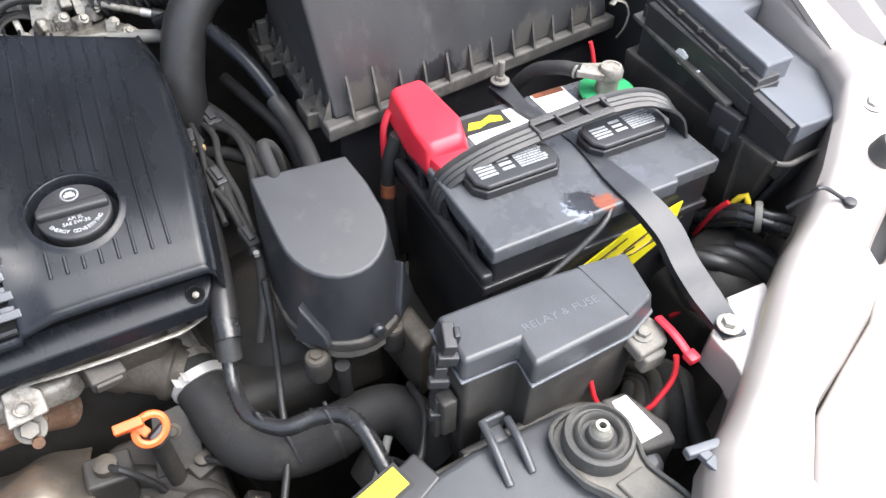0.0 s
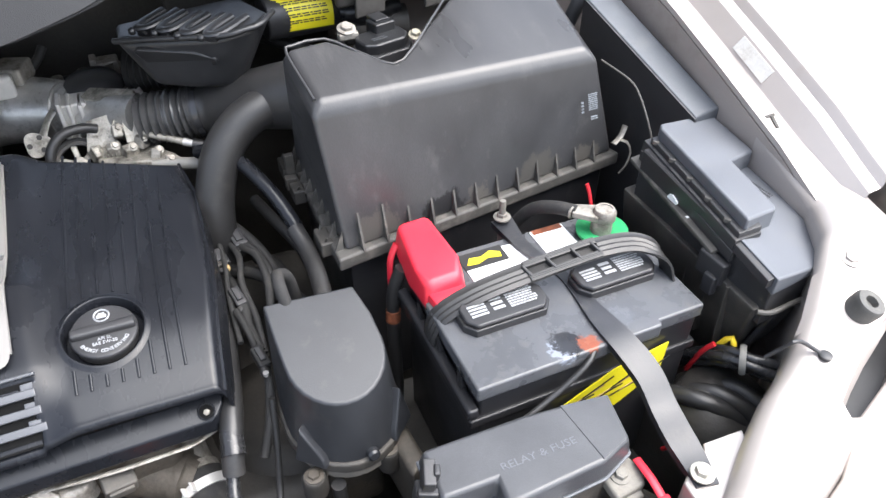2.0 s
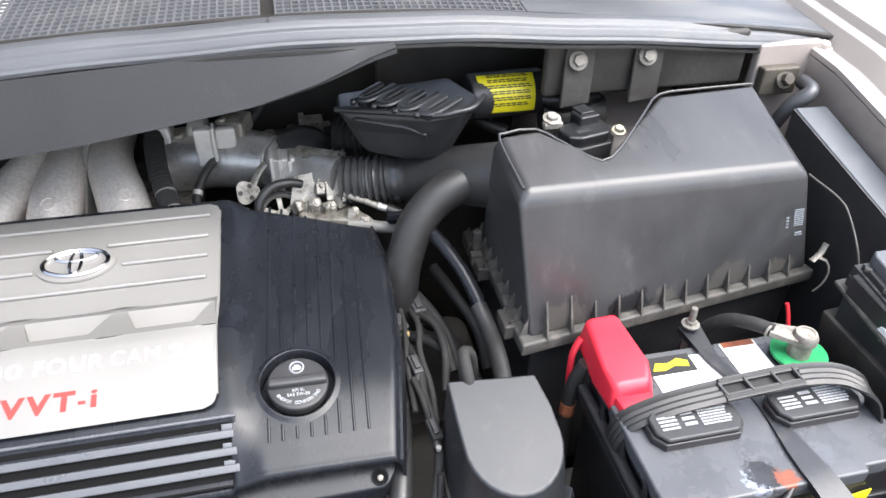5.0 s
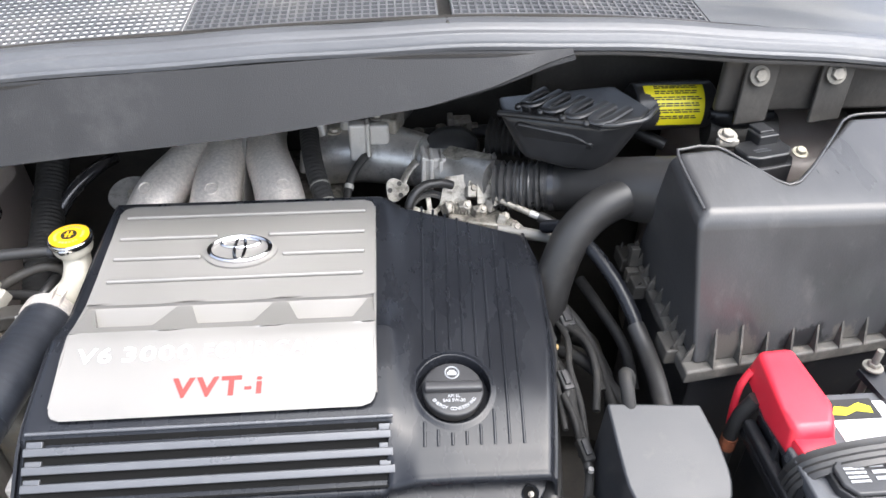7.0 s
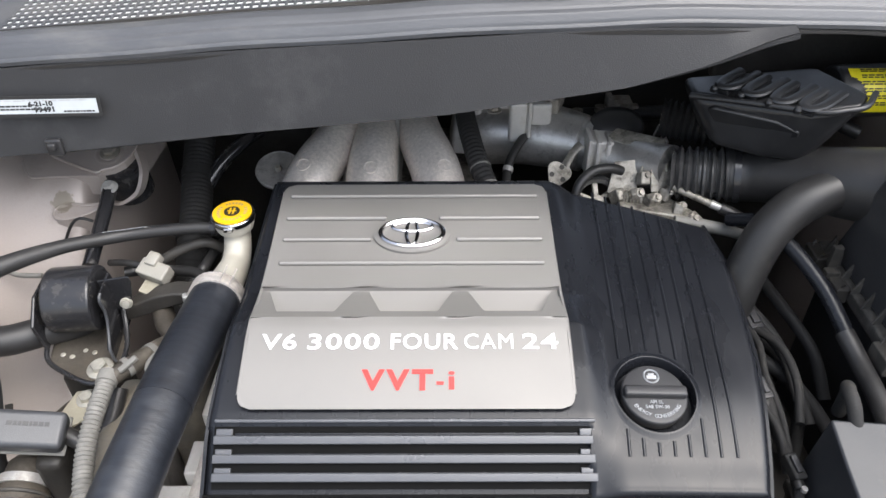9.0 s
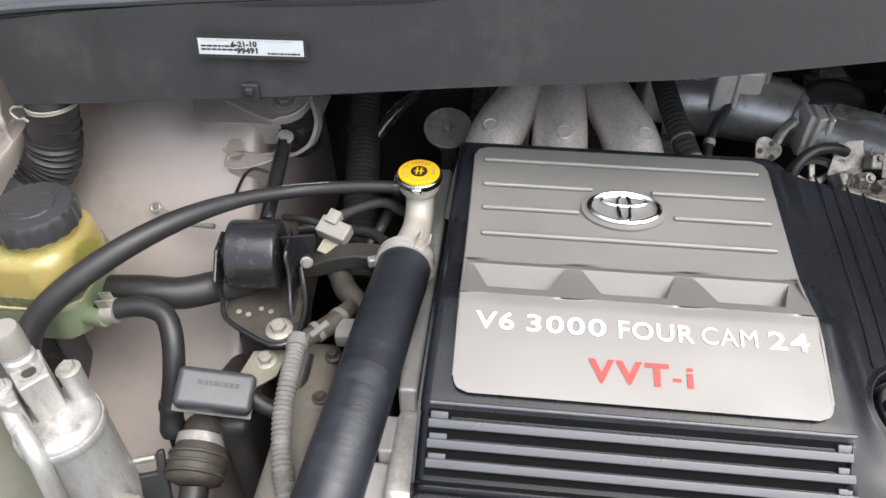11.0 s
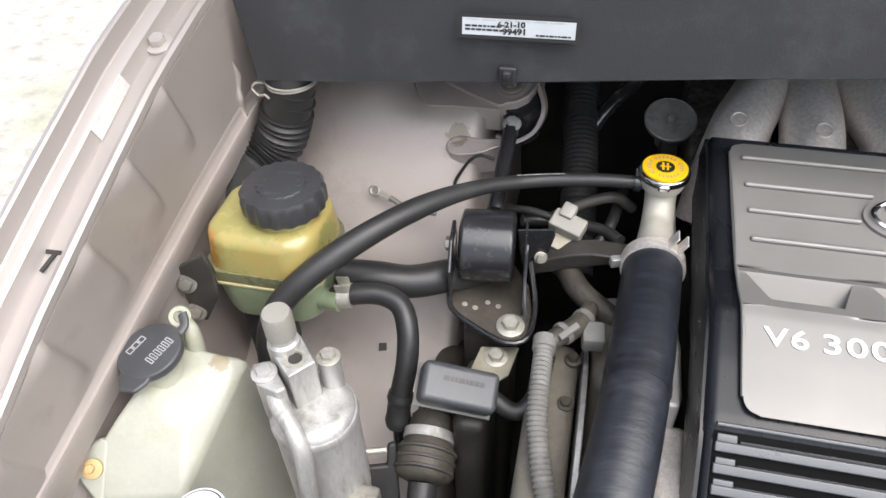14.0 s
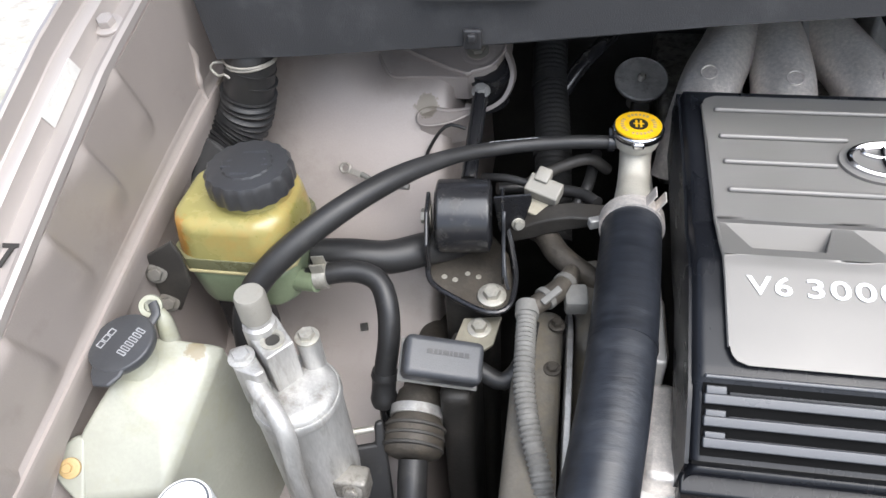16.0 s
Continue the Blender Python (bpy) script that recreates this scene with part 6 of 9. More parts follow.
for x, dx in ((-0.2835, 0.004), (-0.2215, -0.001)):
    part("web", prism([(x - 0.004 - dx, 0.535), (x + 0.004 - dx, 0.535), (x + 0.003 + dx, 0.62), (x + 0.003 + dx, 0.72), (x - 0.003 + dx, 0.72), (x - 0.003 + dx, 0.62)], 0.85, 0.905, 0.001, top=[(x - 0.0012 - dx, 0.538, 0.892), (x + 0.0012 - dx, 0.538, 0.892), (x + 0.003 + dx, 0.62, 0.945), (x + 0.003 + dx, 0.72, 0.955), (x - 0.003 + dx, 0.72, 0.955), (x - 0.003 + dx, 0.62, 0.945)]), M_casting, mani, "thin bright cast fin between the runners")
part("floor", box(-0.36, -0.10, 0.50, 0.74, 0.80, 0.862, 0.006), M_oilalu, mani, "stained lower manifold casting")
part("plenum", tube([(-0.12, 0.645, 0.905), (-0.07, 0.635, 0.912), (-0.02, 0.612, 0.916), (0.014, 0.594, 0.917)], [0.044, 0.044, 0.041, 0.036], 28), M_thr, mani, "cast plenum end", angle=50)
for k, (x, y, w) in enumerate(((-0.132, 0.640, 0.024), (-0.082, 0.634, 0.022))):
    q = [(x - w, y - 0.028), (x + w, y - 0.034), (x + w, y + 0.03), (x - w, y + 0.035)]
    part("rib_block", prism(q, 0.89, 0.965, 0.006, 3, top=[(x - 0.5 * w, y - 0.005, 0.964), (x + 0.7 * w, y - 0.015, 0.966), (x + 0.7 * w, y + 0.02, 0.970), (x - 0.5 * w, y + 0.03, 0.968)]), M_casting, mani, "tapered casting block")
part("boss", box(-0.018, 0.018, -0.02, 0.02, -0.012, 0.012, 0.004, m=pose(-0.03, 0.625, 0.962, 0, 0, -20)), M_aludirty, mani)
part("bolt", bolt((-0.045, 0.613, 0.972), r=0.006), M_aludirty, mani)
part("bolt", bolt((-0.10, 0.595, 0.962), r=0.006), M_aludirty, mani)
part("plenum_wall", join(box(-0.0815, -0.0580, 0.586, 0.602, 0.922, 0.976, 0.004, 3), box(-0.0555, -0.0290, 0.589, 0.602, 0.944, 0.973, 0.004, 3), box(-0.0590, -0.0545, 0.583, 0.602, 0.930, 0.978, 0.0015, 2)), M_casting, mani, "bright ribbed wall of the plenum")
thr = thing("throttle_body", "cast aluminium throttle body with linkage", "throttle body", (0.04, 0.54, 0.88))
part("neck", lathe([(0.034, 0), (0.034, 0.012), (0.036, 0.013), (0.036, 0.020), (0.032, 0.022), (0.031, 0.030)], 32, toward((0.000, 0.604, 0.915), (1, -0.55, 0.02))), M_thr, thr, "round machined neck")
part("flange", join(box(0.012, 0.043, 0.548, 0.580, 0.895, 0.944, 0.003), *[box(x, x + 0.005, 0.541, 0.575, 0.900, 0.950 - 0.003 * k, 0.0014) for k, x in enumerate((0.011, 0.0215, 0.0335))]), M_casting, thr, "pale ribbed flange block")
part("housing", tube([(0.036, 0.576, 0.912), (0.060, 0.556, 0.916), (0.088, 0.528, 0.924), (0.104, 0.510, 0.931)], [0.032, 0.030, 0.028, 0.027], 26), M_thr, thr, "oil-stained throttle housing", angle=60)
part("top_plate", prism([(-0.036, -0.010), (0.030, -0.014), (0.038, 0.000), (0.030, 0.014), (-0.032, 0.012)], -0.004, 0.004, 0.002, 2, m=frame_m((0.069, 0.548, 0.9445), (1, -0.78, 0.10), (0.75, 1, 0.35))), M_oilalu, thr, "flat cast top plate")
part("cover", lathe([(0.031, 0), (0.031, 0.006), (0.028, 0.013), (0.018, 0.018), (0.004, 0.020)], 32, toward((0.054, 0.598, 0.936), (0.05, -0.45, 1)) @ Matrix.Diagonal((1.15, 0.85, 1, 1))), M_plastic, thr, "black domed sensor cover")
part("cover_rim", lathe([(0.034, -0.004), (0.034, 0.001), (0.031, 0.002)], 32, toward((0.054, 0.598, 0.936), (0.05, -0.45, 1)) @ Matrix.Diagonal((1.15, 0.85, 1, 1))), M_dusty, thr)
# clip with two screws joined by spring wires
for (x, y, z), sc in (((0.0935, 0.5475, 0.9340), 1.0), ((0.130, 0.612, 0.943), 0.9)):
    cm = toward((x, y, z), (0.05, -0.55, 1), 10)
    part("clamp_tab", join(box(-0.016 * sc, 0.014 * sc, -0.010 * sc, 0.010 * sc, -0.002, 0.0025, 0.0015, 2, cm), box(0.006 * sc, 0.017 * sc, 0.002, 0.012 * sc, 0.002, 0.007, 0.0015, 2, cm)), M_drier if sc == 1.0 else M_aludirty, thr, "pale clamp tab")
    part("screw", moved(join(lathe([(0.0070, 0.002), (0.0070, 0.006), (0.0058, 0.008), (0.0030, 0.008), (0.0028, 0.0060)], 20)), cm @ pose(-0.003, 0, 0)), M_drier, thr, "bright clamp screw")
for off in (-0.0055, 0.0055):
    part("spring_wire", tube([(0.094 + off, 0.556, 0.940), (0.106 + off, 0.574, 0.951), (0.119 + off, 0.594, 0.952), (0.129 + off, 0.604, 0.948)], 0.0013, 8), M_drier, thr, "bright spring wire")
part("front_wire", tube([(0.082, 0.545, 0.938), (0.074, 0.522, 0.936), (0.066, 0.500, 0.930)], 0.0014, 8), M_steel, thr, "thin spring wire")
part("front_wire", tube([(0.103, 0.541, 0.938), (0.100, 0.518, 0.942), (0.094, 0.496, 0.936)], 0.0014, 8), M_steel, thr, "thin spring wire")
# cable quadrant with its rubber-faced rim
LM = toward((0.020, 0.500, 0.890), (0.05, -1, 0.75))
part("lever", moved(join(oval(0.0285, 0.0285, 0.0055, -0.004, 0.004)), LM), M_dusty, thr, "round cable quadrant")
part("quadrant_rim", moved(oval(0.0315, 0.0315, 0.004, -0.0055, 0.0050), LM), M_rubber, thr, "black rim of the quadrant")
part("hub", join(lathe([(0.0085, -0.004), (0.0085, 0.006), (0.006, 0.008)], 18, LM), moved(bolt((0, 0, 0.006), (0, 0, 1), 0.0052, 0.006), LM)), M_aludirty, thr, "hub nut")
for a in (35, 95, 155, 250):
    part("spoke", box(0.007, 0.0245, -0.0034, 0.0034, -0.002, 0.002, 0.0010, 1, LM @ pose(0, 0, 0, 0, 0, a)), M_oilalu, thr)
DM = toward((-0.022, 0.540, 0.905), (0.15, -1, 0.75))
dp = part("stop_plate", prism([(0.015 * math.cos(math.radians(a)) * (1.0 + 0.12 * math.cos(3 * math.radians(a))), 0.015 * math.sin(math.radians(a)) * (1.0 + 0.12 * math.cos(3 * math.radians(a)))) for a in range(0, 360, 15)], -0.0015, 0.0015, 0.0006, 1, m=DM), M_oilalu, thr, "lobed stamped plate with holes")
for a in (60, 180, 300):
    part("hole", lathe([(0.0032, 0.0012), (0.0032, 0.0021)], 12, DM @ pose(0.0088 * math.cos(radians(a)), 0.0088 * math.sin(radians(a)), 0)), M_dark, dp)
part("stay", tube([(-0.014, 0.546, 0.912), (-0.004, 0.556, 0.926), (0.006, 0.560, 0.935)], [0.006, 0.005, 0.006], 10, flat=0.4), M_oilalu, thr, "bent stay")
part("shelf", prism([(0.040, 0.478), (0.070, 0.462), (0.122, 0.448), (0.128, 0.458), (0.104, 0.490), (0.046, 0.512)], 0.872, 0.903, 0.003, 2), M_oilalu, thr, "grimy cast shelf")
part("step", box(0.045, 0.128, 0.440, 0.466, 0.872, 0.894, 0.005, m=None), M_oilalu, thr, "cast ledge of the linkage")
part("edge", tube([(0.050, 0.462, 0.895), (0.085, 0.450, 0.896), (0.122, 0.440, 0.895)], 0.0028, 8), M_aludirty, thr, "worn pale edge of the ledge")
part("bracket", prism([(-0.020, -0.018), (0.010, -0.022), (0.020, 0.006), (0.010, 0.022), (-0.014, 0.018)], -0.0018, 0.0018, 0.0006, 1, m=toward((0.052, 0.510, 0.918), (-0.1, -1, 0.7))), M_oilalu, thr, "stamped cable bracket")
part("bracket", prism([(-0.012, -0.016), (0.012, -0.018), (0.016, 0.004), (0.004, 0.018), (-0.010, 0.012)], -0.0015, 0.0015, 0.0006, 1, m=toward((0.088, 0.496, 0.927), (0.1, -1, 0.8))), M_oilalu, thr, "stamped linkage plate")
for k, (x, y, z) in enumerate(((0.0619, 0.485, 0.912), (0.0801, 0.478, 0.910), (0.0946, 0.482, 0.917), (0.1073, 0.468, 0.905), (0.070, 0.500, 0.926), (0.040, 0.494, 0.905), (0.118, 0.452, 0.900))):
    part("fitting", join(box(-0.008 - 0.002 * (k % 2), 0.008, -0.006, 0.006, -0.010, 0.005, 0.0022, m=pose(x, y, z, 8, 12 * k - 10, 25 * k)), bolt((x + 0.002, y - 0.004, z + 0.004), (0.2, -0.7, 0.7), 0.0036, 0.005)), M_oilalu if k % 2 else M_aludirty, thr, "dirty linkage fitting")
part("spring", tube([(0.048, 0.490, 0.903), (0.058, 0.488, 0.904), (0.070, 0.485, 0.904)], 0.008, 14, wave=0.0016, pitch=0.004), M_oilalu, thr, "coiled return spring")
part("cable_arm", tube([(0.0982, 0.476, 0.9275), (0.120, 0.466, 0.9215), (0.142, 0.456, 0.9155)], 0.0040, 12), M_oilalu, thr, "dull control bar")
part("cable_tip", tube([(0.138, 0.458, 0.9165), (0.150, 0.4525, 0.9135)], [0.0048, 0.0042], 12), M_drier, thr, "dull cable end")
part("cable_sheath", tube([(0.148, 0.4535, 0.914), (0.164, 0.446, 0.909), (0.182, 0.438, 0.900)], 0.0065, 12), M_rubber, thr, "black cable sheath")
part("cable", tube([(0.098, 0.449, 0.900), (0.125, 0.445, 0.897), (0.152, 0.436, 0.896), (0.172, 0.430, 0.893)], [0.0055, 0.0075, 0.0070, 0.0060], 12), M_loom, thr, "throttle cable in a grey sleeve")
part("hose", tube([(-0.010, 0.488, 0.898), (-0.004, 0.497, 0.918), (0.012, 0.506, 0.930), (0.034, 0.512, 0.930), (0.048, 0.515, 0.924)], 0.0058), M_rubber, thr, "black vacuum hose")
for k in range(3):
    part("nozzle", lathe([(0.005, 0), (0.005, 0.012), (0.0075, 0.013), (0.0075, 0.020)], 12, pose(0.012 + 0.032 * k, 0.640 + 0.01 * k, 0.920)), M_oilalu, thr)
part("injector_rail", tube([(-0.06, 0.665, 0.915), (0.04, 0.670, 0.917), (0.13, 0.660, 0.925)], 0.010, 12), M_plastic, thr, "black rail behind the throttle")
part("plug", join(box(0.058, 0.088, 0.655, 0.680, 0.918, 0.942, 0.002), box(0.054, 0.062, 0.654, 0.676, 0.922, 0.948, 0.0015), box(0.084, 0.098, 0.660, 0.672, 0.926, 0.934, 0.0015)), M_aludirty, thr, "dull metal box connector")

pcv = solo("pcv_hose", tube([(-0.0865, 0.505, 0.880), (-0.0845, 0.545, 0.906), (-0.070, 0.575, 0.925), (-0.040, 0.615, 0.940), (-0.005, 0.650, 0.960), (0.006, 0.664, 0.972)], 0.0055), M_rubber, "thin black hose rising behind the engine cover", "hose")
part("ring", tube([(-0.0846, 0.544, 0.9055), (-0.083, 0.549, 0.909)], 0.0066, 12), M_drier, pcv, "bright ring on the hose")
ltube = solo("loom_tube", tube([(-0.098, 0.475, 0.885), (-0.108, 0.50, 0.905), (-0.122, 0.54, 0.925), (-0.134, 0.60, 0.945), (-0.138, 0.66, 0.955)], 0.0125, wave=0.0006, pitch=0.006), M_matt, "black taped wiring tube behind the engine cover", "wiring")
for y, z, x in ((0.505, 0.908, -0.110), (0.528, 0.919, -0.118)):
    part("band", tube([(x, y, z), (x - 0.001, y + 0.003, z + 0.0015)], 0.0134, 14), M_loom, ltube, "pale band")
intake = thing("intake_hose", "black rubber intake hose with a bellows section", "hose", (0.17, 0.47, 0.93))
part("bellows", tube([(0.102, 0.501, 0.931), (0.13, 0.492, 0.935), (0.160, 0.483, 0.939)], 0.0285, 24, wave=0.0032, pitch=0.0088), M_bellows, intake, "ribbed bellows", angle=60)
part("cuff", tube([(0.157, 0.484, 0.939), (0.185, 0.475, 0.945), (0.212, 0.45, 0.958), (0.25, 0.41, 0.975), (0.285, 0.385, 0.985)], [0.031, 0.031, 0.033, 0.037, 0.040], 26), M_rubber, intake, "smooth hose elbow", angle=60)
part("band", clamp((0.168, 0.481, 0.941), (1, -0.3, 0.15), 0.0325, 0.007), M_black_steel, intake)
part("bellows", tube([(0.10, 0.57, 0.965), (0.15, 0.552, 0.965), (0.20, 0.535, 0.968)], 0.022, 22, wave=0.0025, pitch=0.0075), M_matt, intake, "smaller ribbed bellows", angle=60)
breather = thing("breather_hose", "thick black bent breather hose", "hose", (0.15, 0.37, 0.80))
part("hose", tube([(0.262, 0.402, 0.975), (0.235, 0.398, 0.975), (0.200, 0.392, 0.962), (0.172, 0.382, 0.935), (0.155, 0.37, 0.895), (0.148, 0.362, 0.86), (0.145, 0.36, 0.80)], 0.0215, 22), M_rubber, breather, "smooth bent rubber hose", angle=60)
part("band", clamp((0.252, 0.4005, 0.976), (1, 0.1, 0), 0.0225, 0.007, 0.008, 200), M_black_steel, breather, "black hose band")
reso = thing("intake_resonator", "ribbed black plastic resonator box", "resonator", (0.18, 0.46, 1.0))
RB = [(0.128, 0.468), (0.168, 0.442), (0.205, 0.432), (0.224, 0.446), (0.215, 0.515), (0.125, 0.525)]
RT = [(0.096, 0.482, 1.038), (0.200, 0.416, 1.052), (0.243, 0.416, 1.058), (0.262, 0.440, 1.060), (0.240, 0.520, 1.054), (0.098, 0.528, 1.040)]
part("box", prism(RB, 0.984, 1.04, 0.010, 4, top=RT), M_reso, reso, "moulded black box")
part("panel", prism([(-0.046, 0.015), (-0.040, 0.019), (0.022, 0.011), (0.044, 0.001), (0.044, -0.006), (0.030, -0.011), (-0.016, -0.018), (-0.034, -0.010)], -0.003, 0.0030, 0.0022, 3, m=frame_m((0.156, 0.4500, 1.020), (0.104, -0.066, 0.014), (-0.012, -0.020, 0.062))), M_reso, reso, "raised side panel")
NX = Vector((0.0214, -0.0182, 0.0011))
for k in range(4):
    p = Vector((0.1279, 0.477, 1.0500)) + NX * k
    q = Vector((0.036, 0.030, 0.004))
    w = NX * 0.30
    part("rib", tube([p - w * 0.9 + q * 0.9, p - w + q * 0.25, p - w * 0.4 - q * 0.03, p + w * 0.6 + q * 0.02, p + w * 1.0 + q * 0.30, p + w * 1.1 + q * 0.95], 0.0056, 10, 0.004, flat=0.6), M_reso, reso, "rounded raised rib")
    part("rib_floor", prism([(-0.006, -0.004), (0.006, -0.004), (0.006, 0.040), (-0.006, 0.040)], -0.008, -0.001, 0.002, 2, m=frame_m(p, NX, q)), M_reso, reso)
    part("nub", lathe([(0.0036, -0.004), (0.0036, 0.0005), (0.002, 0.0022)], 12, toward(p - q * 0.16 - w * 0.8, (0, -0.4, 1))), M_reso, reso)
part("rim", tube([RT[0], (0.150, 0.448, 1.0455), RT[1], (0.224, 0.412, 1.056), RT[2], RT[3]], 0.0032, 10), M_reso, reso, "glossy upper rim")
can = thing("booster_canister", "black canister with a yellow warning label", "canister", (0.315, 0.53, 0.98))
part("body", lathe([(0.025, -0.050), (0.029, -0.046), (0.029, 0.046), (0.025, 0.050)], 48, toward((0.312, 0.525, 1.022), (1, 0.06, 0))), M_plastic, can, angle=50)


def wrap(u, v):
    a = radians(105 + 100 * v)
    return Vector((0.312, 0.525, 1.022)) + Vector((-0.040 + 0.072 * u, 0.0303 * math.cos(a), 0.0303 * math.sin(a)))


part("label", sheet(wrap, 4, 14, 0.0004), M_yellow, can, "bright yellow warning label", angle=60)
bl = []
for k in range(6):
    a = radians(112 + 14 * k)
    p = Vector((0.312, 0.525 + 0.0308 * math.cos(a), 1.022 + 0.0308 * math.sin(a)))
    bl.append(bars(2, 0.056, 0.0052, frame_m(p, (1, 0, 0), (0, math.sin(a), -math.cos(a))), seed=60 + k, depth=0.0003))
part("print", join(*bl), M_dark, can, "rows of fine black print")
master = thing("master_cylinder", "dusty black reservoir below the cowl", "reservoir", (0.40, 0.52, 0.98))
part("body", tube([(0.36, 0.515, 0.995), (0.44, 0.505, 0.995)], 0.022, 18), M_dusty, master)
part("bottle", tube([(0.352, 0.500, 1.022), (0.358, 0.500, 1.022), (0.364, 0.500, 1.020), (0.410, 0.499, 1.018), (0.417, 0.499, 1.019), (0.430, 0.498, 1.020)], [0.007, 0.010, 0.0165, 0.0165, 0.011, 0.008], 20), M_reso, master, "glossy black bottle", angle=50)
solo("rear_pipe", tube([(0.20, 0.60, 0.99), (0.25, 0.57, 0.985), (0.32, 0.53, 0.965)], 0.008), M_rubber, "black pipe behind the resonator", "pipe")

# coolant and vacuum hoses between the engine cover and air cleaner
solo("heater_hose", tube([(0.150, 0.43, 0.915), (0.172, 0.402, 0.930), (0.192, 0.365, 0.925), (0.210, 0.325, 0.910), (0.221, 0.295, 0.892), (0.226, 0.272, 0.880)], 0.0078), M_cover, "shiny black rubber hose", "hose")
solo("hose_sleeve", tube([(0.221, 0.282, 0.888), (0.226, 0.255, 0.878), (0.226, 0.22, 0.874), (0.223, 0.185, 0.870), (0.222, 0.165, 0.868)], 0.0092), M_rubber, "thicker rubber sleeve entering the black box", "hose")
solo("vacuum_hose", tube([(0.185, 0.172, 0.880), (0.183, 0.185, 0.898), (0.185, 0.203, 0.900), (0.195, 0.213, 0.885), (0.200, 0.218, 0.85)], 0.0062), M_matt, "short bent vacuum hose", "hose")
for k, (pts, r) in enumerate(((((0.06, 0.42, 0.80), (0.11, 0.36, 0.80), (0.17, 0.31, 0.82), (0.21, 0.27, 0.80), (0.24, 0.23, 0.76)), 0.010), (((0.145, 0.40, 0.845), (0.165, 0.37, 0.845), (0.185, 0.33, 0.835), (0.198, 0.29, 0.815), (0.205, 0.25, 0.79)), 0.008), (((0.15, 0.36, 0.835), (0.172, 0.335, 0.84), (0.185, 0.30, 0.835), (0.190, 0.26, 0.815)), 0.007), (((0.20, 0.42, 0.84), (0.215, 0.38, 0.83), (0.235, 0.33, 0.81), (0.24, 0.29, 0.78)), 0.009), (((0.185, 0.38, 0.78), (0.20, 0.34, 0.80), (0.21, 0.29, 0.79), (0.205, 0.25, 0.74)), 0.009))):
    solo("coolant_hose", tube(pts, r * 0.75), M_matt, "black hose deep beside the gearbox", "hose", group="hoses beside the gearbox")
main_loom = thing("wiring_loom", "black taped wiring loom beside the engine cover", "wiring", (0.125, 0.2, 0.82))
part("trunk", tube([(0.118, 0.375, 0.83), (0.132, 0.34, 0.825), (0.131, 0.285, 0.822), (0.121, 0.20, 0.818), (0.110, 0.135, 0.808), (0.103, 0.108, 0.795), (0.098, 0.092, 0.775)], [0.009, 0.010, 0.0105, 0.0105, 0.0115, 0.0105], 16), M_rubber, main_loom)
part("joint", lathe([(0.012, -0.012), (0.0112, -0.01), (0.0112, 0.01), (0.0100, 0.012)], 18, toward((0.104, 0.110, 0.797), (0.1, 0.6, 0.35))), M_gloss_tape, main_loom)
part("tail", tube([(0.0985, 0.104, 0.779), (0.0945, 0.086, 0.766), (0.0924, 0.0708, 0.760), (0.0957, 0.0424, 0.758), (0.117, 0.0176, 0.758), (0.1454, 0.0122, 0.762), (0.1664, 0.0005, 0.766), (0.1757, -0.025, 0.766), (0.1783, -0.0616, 0.750), (0.178, -0.09, 0.72)], [0.0062, 0.0066, 0.0070, 0.0075, 0.0078, 0.0075, 0.0068, 0.0066]), M_gloss_tape, main_loom, "shiny black tail of the loom")
part("tie", tube([(0.0975, 0.050, 0.752), (0.102, 0.034, 0.769), (0.107, 0.022, 0.752)], 0.0016, 8), M_plastic, main_loom)
part("tie", tube([(0.150, 0.022, 0.756), (0.153, 0.008, 0.772), (0.156, -0.004, 0.758)], 0.0016, 8), M_plastic, main_loom)
part("clip", box(-0.010, 0.014, -0.008, 0.008, -0.008, 0.012, 0.002, m=pose(0.132, 0.315, 0.832, 0, 0, 15)), M_dusty, main_loom, "loom clip")
for k, pts in enumerate((((0.142, 0.30, 0.83), (0.150, 0.26, 0.835), (0.148, 0.22, 0.83), (0.152, 0.19, 0.82)), ((0.150, 0.20, 0.82), (0.152, 0.16, 0.815), (0.143, 0.13, 0.79), (0.128, 0.11, 0.76)), ((0.14, 0.235, 0.84), (0.146, 0.205, 0.835), (0.150, 0.18, 0.81)))):
    part("branch", tube(pts, 0.0055 - 0.001 * k), M_matt, main_loom)
part("screw", lathe([(0.003, 0), (0.003, 0.004)], 10, pose(0.145, 0.30, 0.842)), M_grommet, main_loom, "brass terminal")
part("screw", lathe([(0.0028, 0), (0.0028, 0.004)], 10, pose(0.150, 0.152, 0.825)), M_drier, main_loom, "bright terminal")
solo("control_cable", tube([(0.149, 0.135, 0.81), (0.143, 0.115, 0.77), (0.134, 0.09, 0.73), (0.125, 0.06, 0.71), (0.118, 0.03, 0.70), (0.095, -0.02, 0.69), (0.085, -0.06, 0.68)], 0.0035), M_rubber, "thin black control cable", "cable")

# black cover over the ignition unit
ign = thing("ignition_box", "grey-black moulded cover on an oily mount", "cover box", (0.205, 0.11, 0.76))
ARC = [radians(a) for a in range(0, -181, -12)]
TOPR = [(0.1625, 0.178), (0.2490, 0.172), (0.2555, 0.140)] + [(0.2105 + 0.0465 * math.cos(a), 0.113 + 0.050 * math.sin(a)) for a in ARC] + [(0.1630, 0.140)]
TOPR = [(a, b, 0.891 - 0.285 * (0.178 - b)) for a, b in TOPR]
